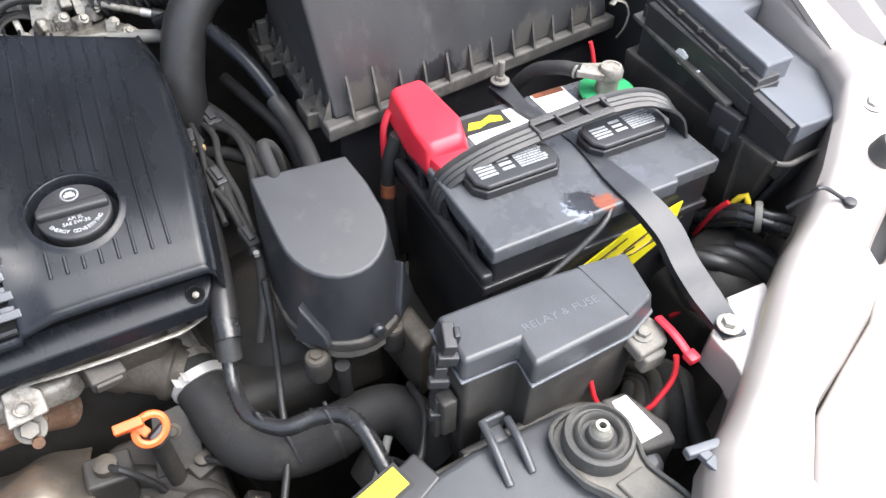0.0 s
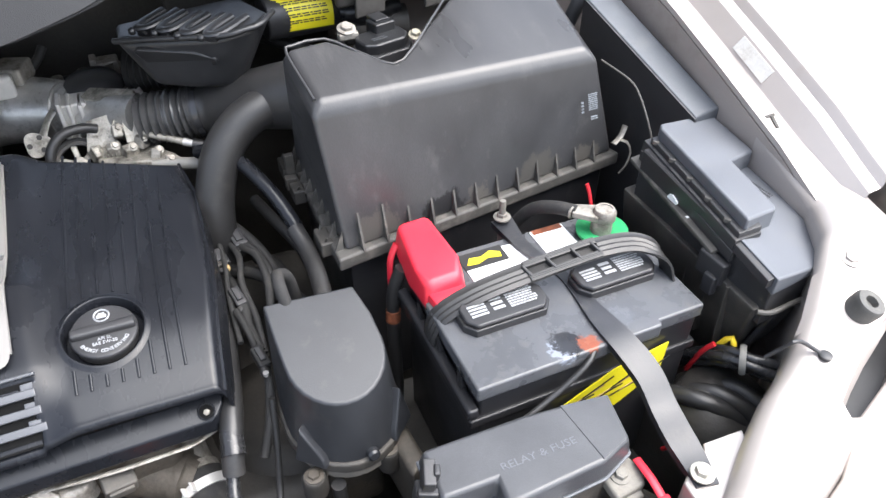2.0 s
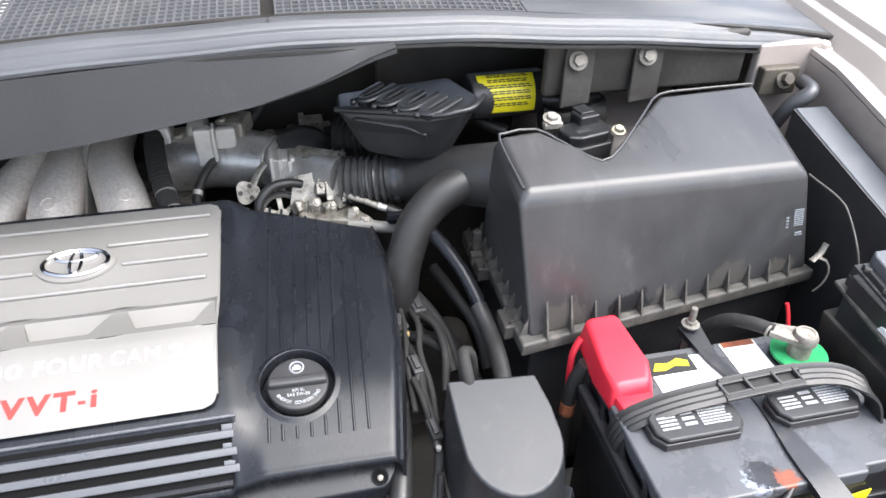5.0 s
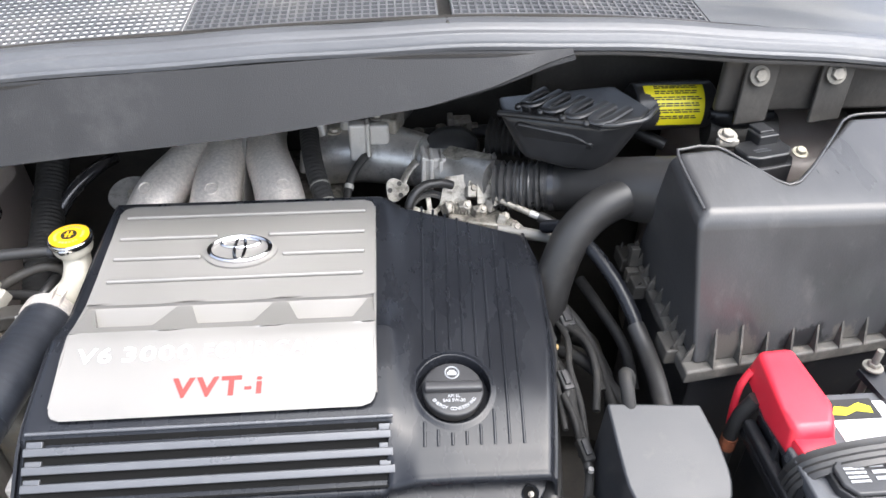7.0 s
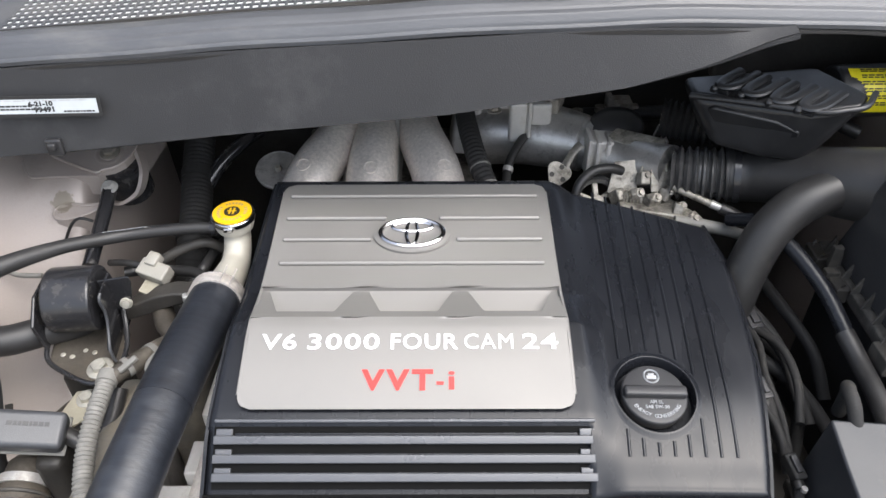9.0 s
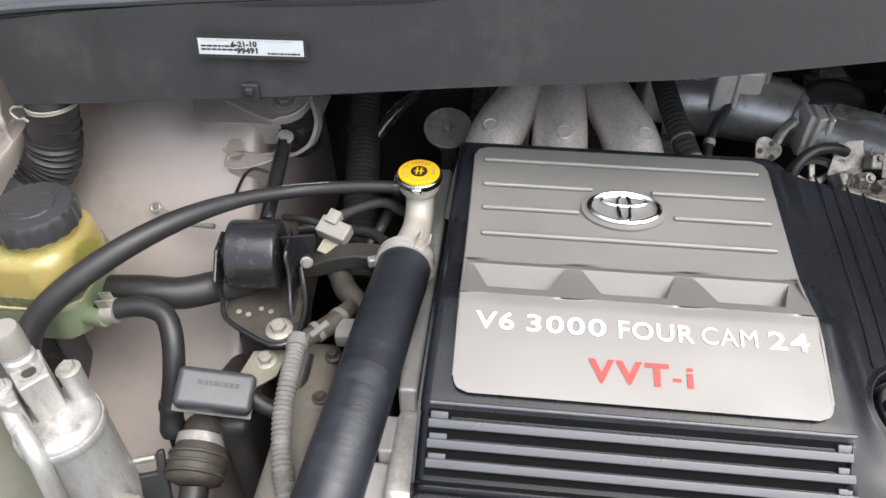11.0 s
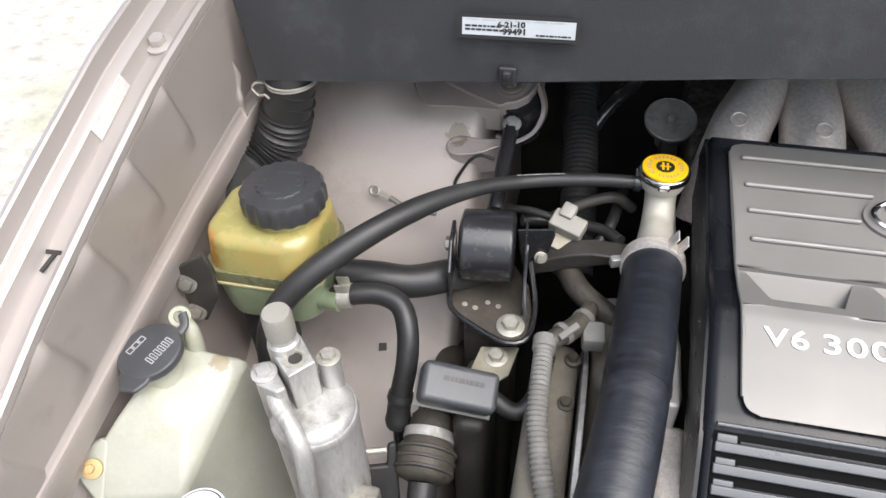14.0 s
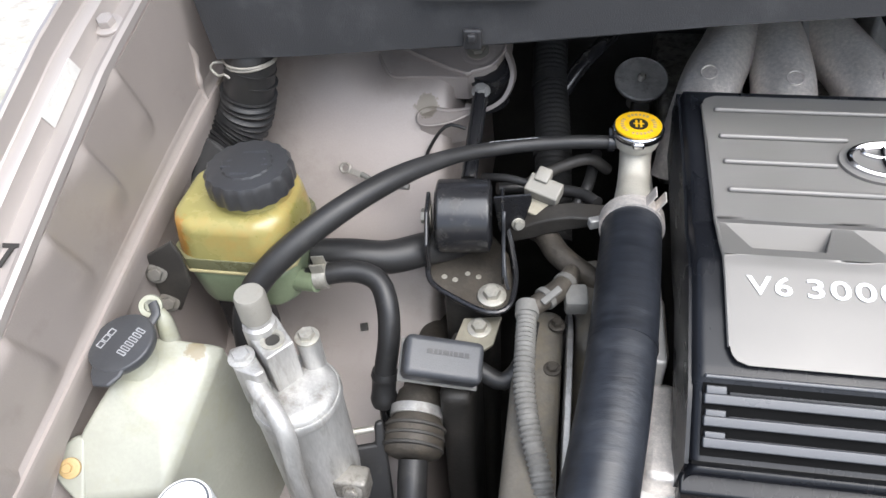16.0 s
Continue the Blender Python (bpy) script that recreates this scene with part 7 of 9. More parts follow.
BOTR = [(0.160, 0.185), (0.256, 0.178), (0.266, 0.140)] + [(0.2110 + 0.0560 * math.cos(a), 0.112 + 0.064 * math.sin(a)) for a in ARC] + [(0.155, 0.140)]
part("shell", prism(BOTR, 0.790, 0.89, 0.0026, 3, top=TOPR), M_ign, ign, "smooth moulded cover", angle=30)
part("facet", prism([(-0.017, 0), (0.016, 0), (0.012, 0.012), (-0.012, 0.040)], -0.014, 0.008, 0.0022, 2, m=frame_m((0.170, 0.068, 0.788), (0.72, -0.69, 0), (0, 0.25, 1))), M_ign, ign, "flared lower corner")
part("facet", prism([(-0.016, 0), (0.018, 0), (0.012, 0.046), (-0.012, 0.012)], -0.014, 0.008, 0.0022, 2, m=frame_m((0.252, 0.070, 0.788), (0.72, 0.69, 0), (0, 0.25, 1))), M_ign, ign, "flared lower corner")
part("base", prism([(0.208 + (a - 0.208) * 1.05, 0.115 + (b - 0.115) * 1.05) for a, b in BOTR], 0.778, 0.791, 0.0025), M_dusty, ign, "grimy lower flange")
part("gasket", prism([(0.208 + (a - 0.208) * 0.98, 0.115 + (b - 0.115) * 0.99) for a, b in BOTR], 0.764, 0.779, 0.002), M_dustgrey, ign, "pale dusty seam below the flange")
part("boss", lathe([(0.006, 0), (0.006, 0.006), (0.004, 0.008)], 16, toward((0.220, 0.049, 0.796), (0, -1, 0.3))), M_ign, ign)
for x, y in ((0.165, 0.060), (0.238, 0.060)):
    part("lug", lathe([(0.011, 0.752), (0.012, 0.756), (0.012, 0.775), (0.010, 0.778)], 20, pose(x, y - 0.002, 0)), M_dark, ign, "dirty mounting lug")
    part("bolt", bolt((x, y - 0.002, 0.778), (0, 0, 1), 0.006, 0.005), M_grime, ign)
part("stem", box(0.18, 0.24, 0.08, 0.16, 0.66, 0.766, 0.01), M_grime, ign, "oily stem")
part("drain", lathe([(0.007, 0.66), (0.007, 0.76)], 14, pose(0.185, 0.052, 0)), M_rubber, ign)
part("cleat", prism([(0.248, 0.02), (0.268, 0.03), (0.262, 0.10), (0.240, 0.09)], 0.70, 0.78, 0.006), M_grime, ign, "rusty bracket beside the box")

# plugs and thin wires along the loom beside the engine cover
for x, y, z, w, m in ((0.139, 0.325, 0.836, 0.009, M_plastic), (0.146, 0.255, 0.838, 0.006, M_plastic), (0.150, 0.175, 0.826, 0.006, M_matt), (0.165, 0.345, 0.842, 0.008, M_plastic)):
    plug_b = thing("harness_plug", "small dusty wiring plug beside the engine cover", "connector", (x, y, z - w), group="harness plugs")
    part("housing", box(-w, w, -0.012, 0.012, -w, w, 0.002, m=pose(x, y, z, 15, 0, 12)), m, plug_b)
    part("latch", box(-w * 0.5, w * 0.5, -0.007, 0.009, w - 0.001, w + 0.003, 0.001, m=pose(x, y, z, 15, 0, 12)), M_plastic, plug_b)
    part("collar", lathe([(w * 0.75, 0), (w * 0.85, 0.003), (w * 0.75, 0.007)], 14, toward((x, y - 0.012, z - 0.003), (0, -1, -0.3))), M_rubber, plug_b)
for k, pts in enumerate((((0.128, 0.40, 0.84), (0.142, 0.36, 0.845), (0.144, 0.31, 0.845), (0.138, 0.26, 0.838), (0.136, 0.20, 0.828)), ((0.155, 0.35, 0.84), (0.160, 0.31, 0.845), (0.154, 0.27, 0.842), (0.158, 0.23, 0.83), (0.156, 0.19, 0.815)), ((0.165, 0.335, 0.842), (0.178, 0.30, 0.85), (0.180, 0.26, 0.845), (0.172, 0.22, 0.83)))):
    solo("branch_wire", tube(pts, 0.003 + 0.0006 * k, 10), M_matt, "thin wire in the gap beside the engine cover", "wire", group="wires beside the engine cover")

# ---- front edge, low in the bay ----
lower = thing("radiator_hose", "fat black lower radiator hose with a steel clamp", "hose", (0.1, 0.06, 0.70))
part("hose", tube([(0.062, 0.146, 0.713), (0.069, 0.115, 0.704), (0.075, 0.085, 0.694), (0.092, 0.053, 0.687), (0.122, 0.036, 0.686), (0.158, 0.032, 0.690), (0.20, 0.03, 0.70), (0.23, 0.02, 0.69), (0.25, -0.02, 0.66)], [0.024, 0.025, 0.026, 0.026, 0.026, 0.024, 0.024, 0.024], 24), M_matt, lower, angle=60)
part("clamp", clamp((0.0655, 0.131, 0.7085), (-0.2, 1, 0.28), 0.0262, 0.010, 0.008, 60), M_casting, lower, "pale steel spring clamp")
part("band", clamp((0.164, 0.032, 0.691), (1, -0.05, 0.1), 0.0255, 0.004, 0.004, 40), M_rubber, lower)
part("stub", lathe([(0.022, -0.05), (0.022, 0.01), (0.025, 0.012), (0.025, 0.02)], 22, toward((0.056, 0.166, 0.718), (0.2, -1, -0.28))), M_aludirty, lower, "aluminium hose stub")
dip = thing("dipstick", "bright orange plastic dipstick handle", "dipstick", (0.012, 0.07, 0.72))
DA, DB = Vector((-0.0045, 0.0645, 0.7765)), Vector((0.0184, 0.0646, 0.7765))
DL = Vector((0.0200, 0.0660, 0.760))
part("grip", box(-(DB - DA).length / 2, (DB - DA).length / 2, -0.0042, 0.0042, -0.004, 0.005, 0.0012, 2, frame_m((DA + DB) / 2, DB - DA, (0, 1, 0.4))), M_orange, dip, "bright orange grip")
DN = toward(DL, (0.2, -0.75, 0.75), 20)
part("loop", moved(join(oval(0.0150, 0.0135, 0.0050, -0.007, 0.004), oval(0.0160, 0.0145, 0.0018, -0.001, 0.003)), DN), M_orange, dip, "bright orange loop")
part("neck", box(-0.004, 0.004, -0.003, 0.014, -0.006, 0.003, 0.0015, 2, DN @ pose(-0.004, 0.002, 0.002)), M_orange, dip)
part("stopper", box(-0.007, 0.008, -0.016, -0.004, -0.008, 0.002, 0.0015, 2, DN), M_plastic, dip, "black stopper in the loop")
part("tube", lathe([(0.0085, 0.55), (0.0085, 0.735), (0.010, 0.738)], 14, pose(DL.x, DL.y + 0.004, 0)), M_dark, dip)
shield = thing("exhaust_shield", "tarnished exhaust heat shield with rusty edges", "heat shield", (-0.1, 0.08, 0.66))
part("shell", sheet(lambda u, v: (-0.36 + 0.315 * u, 0.02 + 0.12 * v, 0.655 + 0.065 * math.sin(math.pi * (0.15 + 0.75 * v)) * (1 - 0.35 * max(0, (u - 0.8) / 0.2) ** 2) + 0.005 * math.sin(u * 30)), 40, 20, 0.002), M_shield, shield, "tarnished pressed shell", angle=60)
part("pipe", tube([(-0.36, 0.15, 0.72), (-0.2, 0.152, 0.72), (-0.10, 0.150, 0.725), (-0.07, 0.155, 0.72), (-0.05, 0.165, 0.70)], 0.018, 16), M_rust, shield, "rusty manifold edge")
part("nut", bolt((-0.0715, 0.125, 0.742), (0.1, -0.7, 0.8), 0.0085, 0.012), M_dustgrey, shield, "grey exhaust nut")
part("stud", join(bolt((-0.073, 0.138, 0.733), (0, -0.4, 1), 0.009, 0.012), lathe([(0.005, 0), (0.005, 0.022)], 12, toward((-0.072, 0.128, 0.728), (0.2, -1, 0.6)))), M_rust, shield, "rusty stud and nut")
part("lug", join(box(-0.012, 0.012, -0.006, 0.006, -0.005, 0.012, 0.003, m=pose(-0.085, 0.172, 0.745, 0, 0, 10)), lathe([(0.005, 0), (0.005, 0.003)], 12, pose(-0.085, 0.168, 0.758))), M_alu, shield, "bright bracket lug")
for k, pts in enumerate((((-0.03, 0.10, 0.66), (0.02, 0.07, 0.655), (0.05, 0.03, 0.65), (0.04, -0.03, 0.64)), ((0.0, 0.05, 0.62), (0.06, 0.02, 0.63), (0.10, -0.02, 0.62)), ((-0.02, 0.03, 0.64), (0.02, 0.0, 0.64), (0.05, -0.05, 0.63)))):
    solo("lower_pipe", tube(pts, 0.012 + 0.004 * k), M_grime if k else M_dark, "dirty pipe low in front of the engine", "pipe", group="pipes in front of the engine")
solo("starter_block", join(box(-0.04, 0.06, 0.02, 0.14, 0.34, 0.66, 0.015, 3), lathe([(0.03, 0), (0.03, 0.05), (0.02, 0.06)], 20, pose(0.03, 0.03, 0.64, 30, 0))), M_dark, "grimy casting in front of the engine", "casting")
solo("fan_duct", join(box(0.06, 0.20, -0.06, -0.01, 0.34, 0.62, 0.01), box(-0.40, 0.06, -0.12, -0.06, 0.34, 0.66, 0.01)), M_dark, "black radiator fan housing", "fan housing")
solo("sensor_plug", join(lathe([(0.009, 0), (0.009, 0.02), (0.012, 0.022), (0.012, 0.03), (0.006, 0.05)], 16, pose(0.142, -0.045, 0.66, 10, -5, 0)), box(0.12, 0.165, -0.07, -0.02, 0.34, 0.662, 0.004)), M_aludirty, "grey sensor plug low by the radiator", "sensor")
tank = thing("radiator", "black radiator top tank at the front of the bay", "radiator", (0.2, -0.15, 0.6))
part("tank", prism([(-0.55, -0.10), (0.17, -0.098), (0.235, -0.090), (0.318, -0.092), (0.35, -0.10), (0.365, -0.14), (0.36, -0.17), (0.30, -0.18), (-0.55, -0.18)], 0.60, 0.80, 0.008, 3), M_grey, tank, "black plastic top tank")
part("rim", tube([(-0.5, -0.095, 0.785), (0.17, -0.093, 0.785), (0.235, -0.086, 0.785), (0.32, -0.088, 0.785), (0.35, -0.10, 0.785)], 0.005), M_dusty, tank)
part("end_block", prism([(0.343, -0.103), (0.366, -0.106), (0.378, -0.145), (0.374, -0.160), (0.345, -0.155)], 0.76, 0.8085, 0.004, 2), M_dusty, tank, "dusty end of the tank")
part("white_sticker", prism([(0.3495, -0.110), (0.363, -0.110), (0.3675, -0.149), (0.344, -0.149)], 0.8085, 0.8095, 0), M_white, tank, "plain white sticker")
part("label_plate", prism([(0.105, -0.145), (0.205, -0.10), (0.195, -0.072), (0.105, -0.105)], 0.78, 0.8015, 0.003), M_plastic, tank, "black plate under the label")
part("yellow_label", box(-0.022, 0.022, -0.009, 0.009, 0, 0.0006, 0, m=frame_m((0.157, -0.092, 0.8022), (1, 0.3, 0), (0, 1, 0))), M_yellow, tank, "yellow warning label")
part("label_rim", box(-0.025, 0.025, -0.012, 0.012, -0.0005, 0.0003, 0, m=frame_m((0.157, -0.092, 0.8018), (1, 0.3, 0), (0, 1, 0))), M_ink, tank, "black label edge")
part("hanger", join(tube([(0.2505, -0.078, 0.808), (0.248, -0.10, 0.809), (0.2455, -0.129, 0.800)], 0.0035), tube([(0.270, -0.083, 0.806), (0.268, -0.105, 0.808), (0.266, -0.127, 0.800)], 0.0035), box(0.251, 0.270, -0.081, -0.076, 0.775, 0.811, 0.002), box(0.254, 0.266, -0.095, -0.080, 0.790, 0.800, 0.002)), M_grey, tank, "grey plastic hose hanger")
mount = thing("radiator_mount", "grey rubber radiator mount in a bracket", "mount", (0.318, -0.133, 0.80))
part("bushing", lathe([(0.027, 0.802), (0.0275, 0.818), (0.026, 0.823), (0.0235, 0.824), (0.022, 0.8205), (0.0195, 0.820), (0.0185, 0.8245), (0.0165, 0.826), (0.0145, 0.824), (0.0135, 0.8195), (0.0105, 0.819), (0.0095, 0.8265), (0.008, 0.828)], 40, pose(0.318, -0.133, 0)), M_bush, mount, "ringed dark rubber bushing", angle=50)
part("pin", lathe([(0.0072, 0.824), (0.0072, 0.829), (0.0055, 0.831), (0.0050, 0.835), (0.003, 0.835), (0.003, 0.828)], 20, pose(0.318, -0.133, 0)), M_steel, mount, "steel pin")
BK = [(0.290, -0.112), (0.302, -0.104), (0.322, -0.102), (0.338, -0.107), (0.346, -0.122), (0.346, -0.145), (0.341, -0.165), (0.352, -0.20), (0.362, -0.26), (0.312, -0.26), (0.312, -0.205), (0.305, -0.175), (0.292, -0.155), (0.287, -0.132)]
part("bracket", prism(BK, 0.786, 0.809, 0.004, 3), M_dustgrey, mount, "dusty stamped bracket")
part("bracket_edge", tube([(a, b, 0.810) for a, b in BK[3:9]], 0.0022, 8), M_bush, mount, "rolled edge of the bracket")
part("bracket_edge", tube([(a, b, 0.810) for a, b in BK[9:] + BK[:3]], 0.0022, 8), M_bush, mount, "rolled edge of the bracket")
part("strap", prism([(0.310, -0.166), (0.336, -0.164), (0.346, -0.20), (0.350, -0.25), (0.320, -0.25), (0.318, -0.205)], 0.806, 0.8125, 0.002, 2), M_dustgrey, mount, "worn rib of the bracket")
solo("plastic_clip", join(box(-0.013, 0.013, -0.0035, 0.0035, 0, 0.008, 0.0015, m=pose(0.353, -0.188, 0.857, 0, 0, -10)), box(-0.004, 0.004, -0.012, 0.0, 0.0, 0.006, 0.001, m=pose(0.350, -0.186, 0.858, 0, 0, 10)), box(-0.004, 0.005, -0.024, 0.0, -0.002, 0.003, 0.001, m=pose(0.350, -0.196, 0.862, 0, 0, 12))), M_gloss, "grey plastic push clip on the support", "clip")
for k in range(6):
    q = random.Random(80 + k)
    solo("loose_harness", tube([(0.33 + 0.02 * k, -0.10 - 0.01 * k, 0.74), (0.36 + 0.015 * k, -0.115, 0.76 + 0.01 * q.random()), (0.40 + 0.01 * k, -0.10 + 0.02 * q.random(), 0.75), (0.44, -0.06 + 0.01 * k, 0.70)], 0.010), M_dark if k % 2 else M_matt, "dark taped harness below the relay box", "wiring", group="harness below the relay box")

# ---- far side: cooling, steering and washer tanks ----
filler = thing("radiator_filler", "aluminium filler neck with a yellow pressure cap", "filler neck", (-0.398, 0.43, 0.86))
part("neck", join(tube([(-0.398, 0.442, 0.905), (-0.397, 0.438, 0.885), (-0.397, 0.418, 0.868), (-0.399, 0.385, 0.868), (-0.401, 0.355, 0.872)], [0.0155, 0.0150, 0.0162, 0.0185, 0.0195], 20), lathe([(0.020, 0), (0.022, 0.006), (0.022, 0.012)], 26, pose(-0.398, 0.442, 0.898))), M_neck, filler, "pale cast filler neck", angle=60)
capm = frame_m((-0.398, 0.442, 0.909), (1, 0, 0), (0, 1, 0.02)) @ Matrix.Diagonal((0.92, 0.92, 1, 1))
part("cap", join(lathe([(0.024, 0), (0.0265, 0.002), (0.0265, 0.007), (0.024, 0.009)], 32, capm), box(-0.006, 0.006, -0.029, -0.020, 0, 0.006, 0.002, m=capm), box(-0.010, 0.010, 0.020, 0.030, 0.001, 0.006, 0.002, m=capm)), M_chrome, filler, "chromed cap rim")
disc = part("disc", lathe([(0.0235, 0.0085), (0.0235, 0.0102), (0.022, 0.0106)], 32, capm), M_capyellow, filler, "bright yellow enamel disc")
part("mark", join(lathe([(0.0095, 0.0106), (0.0095, 0.0112)], 24, capm)), M_ink, disc, "black warning symbol")
part("mark", join(box(-0.0034, -0.0012, -0.006, 0.006, 0.0112, 0.0116, 0, m=capm), box(0.0012, 0.0034, -0.006, 0.006, 0.0112, 0.0116, 0, m=capm), box(-0.0055, 0.0055, -0.0008, 0.0008, 0.0112, 0.0116, 0, m=capm)), M_capyellow, disc)
ringtxt = []
for i in range(26):
    a = 2 * math.pi * i / 26
    if i % 7 != 3:
        ringtxt.append(box(-0.0012, 0.0012, -0.0018, 0.0018, 0.0104, 0.0109, 0, m=capm @ pose(0.0165 * math.cos(a), 0.0165 * math.sin(a), 0, 0, 0, math.degrees(a) + 90)))
part("print", join(*ringtxt), M_grommet, disc)
upper = thing("upper_radiator_hose", "fat fabric-covered black upper radiator hose", "hose", (-0.42, 0.2, 0.84))
part("hose", tube([(-0.401, 0.362, 0.872), (-0.403, 0.33, 0.874), (-0.407, 0.28, 0.876), (-0.412, 0.22, 0.876), (-0.419, 0.16, 0.868), (-0.428, 0.10, 0.852), (-0.437, 0.04, 0.83), (-0.445, -0.02, 0.80), (-0.45, -0.10, 0.77)], [0.0265, 0.0265, 0.0265, 0.026, 0.0265, 0.0275, 0.0275, 0.0275, 0.0275], 28), M_weave, upper, angle=60)
part("band", tube([(-0.4125, 0.213, 0.8755), (-0.413, 0.207, 0.8752)], 0.0266, 28), M_weave, upper)
part("clamp", clamp((-0.4015, 0.352, 0.8725), (0.03, 1, -0.05), 0.028, 0.014, 0.014, 120), M_alu, upper, "pale aluminium-coated clamp")
over = solo("overflow_hose", tube([(-0.415, 0.440, 0.899), (-0.45, 0.437, 0.900), (-0.50, 0.430, 0.899), (-0.532, 0.418, 0.901), (-0.57, 0.387, 0.912), (-0.61, 0.345, 0.920), (-0.65, 0.300, 0.918), (-0.69, 0.262, 0.902), (-0.718, 0.238, 0.878), (-0.728, 0.222, 0.85), (-0.728, 0.21, 0.80), (-0.72, 0.20, 0.72)], [0.0065, 0.007, 0.0075, 0.0105, 0.0115, 0.0115, 0.0115, 0.0115], 18), M_rubber, "long black overflow hose arching over the bay", "hose", angle=60)
part("print", bars(1, 0.05, 0.003, frame_m((-0.513, 0.4245, 0.9085), (0.95, 0.25, -0.02), (0.2, -0.8, 0.5)), seed=71), M_greyink, over)
part("end_clip", clamp((-0.421, 0.4395, 0.899), (1, 0, 0), 0.008, 0.006, 0.006, 60), M_black_steel, over)

steer = thing("steering_tank", "yellowed square power steering tank half full", "fluid tank", (-0.748, 0.305, 0.82))


def sq(x0, x1, y0, y1, c):
    return [(x0 + c, y0), (x1 - c, y0), (x1, y0 + c), (x1, y1 - c), (x1 - c, y1), (x0 + c, y1), (x0, y1 - c), (x0, y0 + c)]


part("fluid_band", prism(sq(-0.8032, -0.6928, 0.2548, 0.3552, 0.0165), 0.8757, 0.8880, 0.0006, 1), M_psline, steer, "murky band at the fluid line", angle=30)
part("top", prism(sq(-0.803, -0.693, 0.255, 0.355, 0.016), 0.876, 0.925, 0.012, 4, top=[(a, b, 0.926) for a, b in sq(-0.799, -0.696, 0.259, 0.351, 0.018)]), M_pstop, steer, "yellow translucent upper half", angle=50)
part("seam", prism(sq(-0.8042, -0.6918, 0.2538, 0.3562, 0.017), 0.872, 0.8755, 0.001, 2), M_pseam, steer, "pale welded seam")
part("bottom", prism(sq(-0.796, -0.699, 0.260, 0.349, 0.016), 0.822, 0.872, 0.010, 3, top=[(a, b, 0.872) for a, b in sq(-0.802, -0.694, 0.256, 0.354, 0.016)]), M_psbot, steer, "greenish fluid-filled lower half", angle=50)
part("neck", lathe([(0.032, 0.918), (0.031, 0.938)], 30, pose(-0.731, 0.307, 0)), M_pstop, steer)
pcap = part("cap", lathe([(0.037, 0.934), (0.0375, 0.938), (0.0375, 0.950), (0.035, 0.9545), (0.022, 0.955), (0.021, 0.9565), (0.004, 0.957)], 72, pose(-0.731, 0.307, 0), lobes=18, lobe=0.028), M_air, steer, "scalloped black screw cap")
part("print", join(bars(1, 0.020, 0.006, pose(-0.729, 0.322, 0.9562, 0, 0, 10), seed=73), bars(1, 0.036, 0.005, pose(-0.731, 0.311, 0.9562, 0, 0, 10), seed=74), bars(1, 0.042, 0.004, pose(-0.731, 0.303, 0.9562, 0, 0, 10), seed=78), bars(1, 0.014, 0.006, pose(-0.733, 0.292, 0.9562, 0, 0, 10), seed=79)), M_duct, pcap, "moulded unreadable lettering")
part("outlet", tube([(-0.70, 0.28, 0.845), (-0.68, 0.277, 0.848)], 0.011), M_psbot, steer)
part("bracket", prism([(-0.820, 0.895), (-0.786, 0.918), (-0.782, 0.900), (-0.784, 0.866), (-0.806, 0.828), (-0.819, 0.835)], -0.002, 0.002, 0.0015, 2, m=Matrix(((1, 0, 0, 0), (0, 0, 1, 0.246), (0, 1, 0, 0), (0, 0, 0, 1)))), M_dusty, steer, "dusty black steel tank bracket")
part("bolt", bolt((-0.811, 0.243, 0.880), (0.2, -1, 0.4), 0.0065), M_dustgrey, steer, "dusty bracket bolt")
part("bolt", bolt((-0.812, 0.243, 0.842), (0.2, -1, 0.4), 0.0065), M_dustgrey, steer, "dusty bracket bolt")
part("post", box(-0.80, -0.76, 0.29, 0.33, 0.70, 0.824, 0.004), M_black_steel, steer)
ret = thing("steering_hose", "black steering return hose with a spring clip", "hose", (-0.65, 0.25, 0.80))
part("hose", tube([(-0.690, 0.279, 0.847), (-0.665, 0.284, 0.853), (-0.642, 0.287, 0.853), (-0.623, 0.281, 0.848), (-0.613, 0.264, 0.835), (-0.6105, 0.246, 0.812), (-0.614, 0.232, 0.785), (-0.616, 0.224, 0.765), (-0.616, 0.22, 0.75)], 0.0103, 18), M_rubber, ret, angle=60)
part("sleeve", tube([(-0.6143, 0.2315, 0.784), (-0.6148, 0.2290, 0.778), (-0.6152, 0.2275, 0.774), (-0.616, 0.2235, 0.764), (-0.616, 0.221, 0.756), (-0.616, 0.2195, 0.750)], [0.0118, 0.0128, 0.0112, 0.0112, 0.0130, 0.0122]), M_rubber, ret, "thicker rubber end sleeve")
part("pipe", tube([(-0.616, 0.2195, 0.752), (-0.615, 0.212, 0.72), (-0.620, 0.21, 0.68)], 0.006), M_black_steel, ret, "thin steel pipe")
part("clip", clamp((-0.676, 0.281, 0.851), (1, 0.08, 0.1), 0.0113, 0.012, 0.010, 95), M_steel, ret, "bright spring clip")
solo("suction_hose", tube([(-0.695, 0.315, 0.842), (-0.66, 0.318, 0.842), (-0.625, 0.325, 0.836), (-0.59, 0.345, 0.832), (-0.56, 0.37, 0.82)], 0.0165, 18), M_rubber, "thick black suction hose", "hose", angle=60)

bell = thing("air_bellows", "black corrugated air bellows under the duct panel", "bellows", (-0.76, 0.40, 0.90))
part("cuff", tube([(-0.765, 0.440, 0.992), (-0.767, 0.434, 0.983), (-0.772, 0.431, 0.963), (-0.777, 0.430, 0.946)], 0.0245, 24), M_rubber, bell, angle=60)
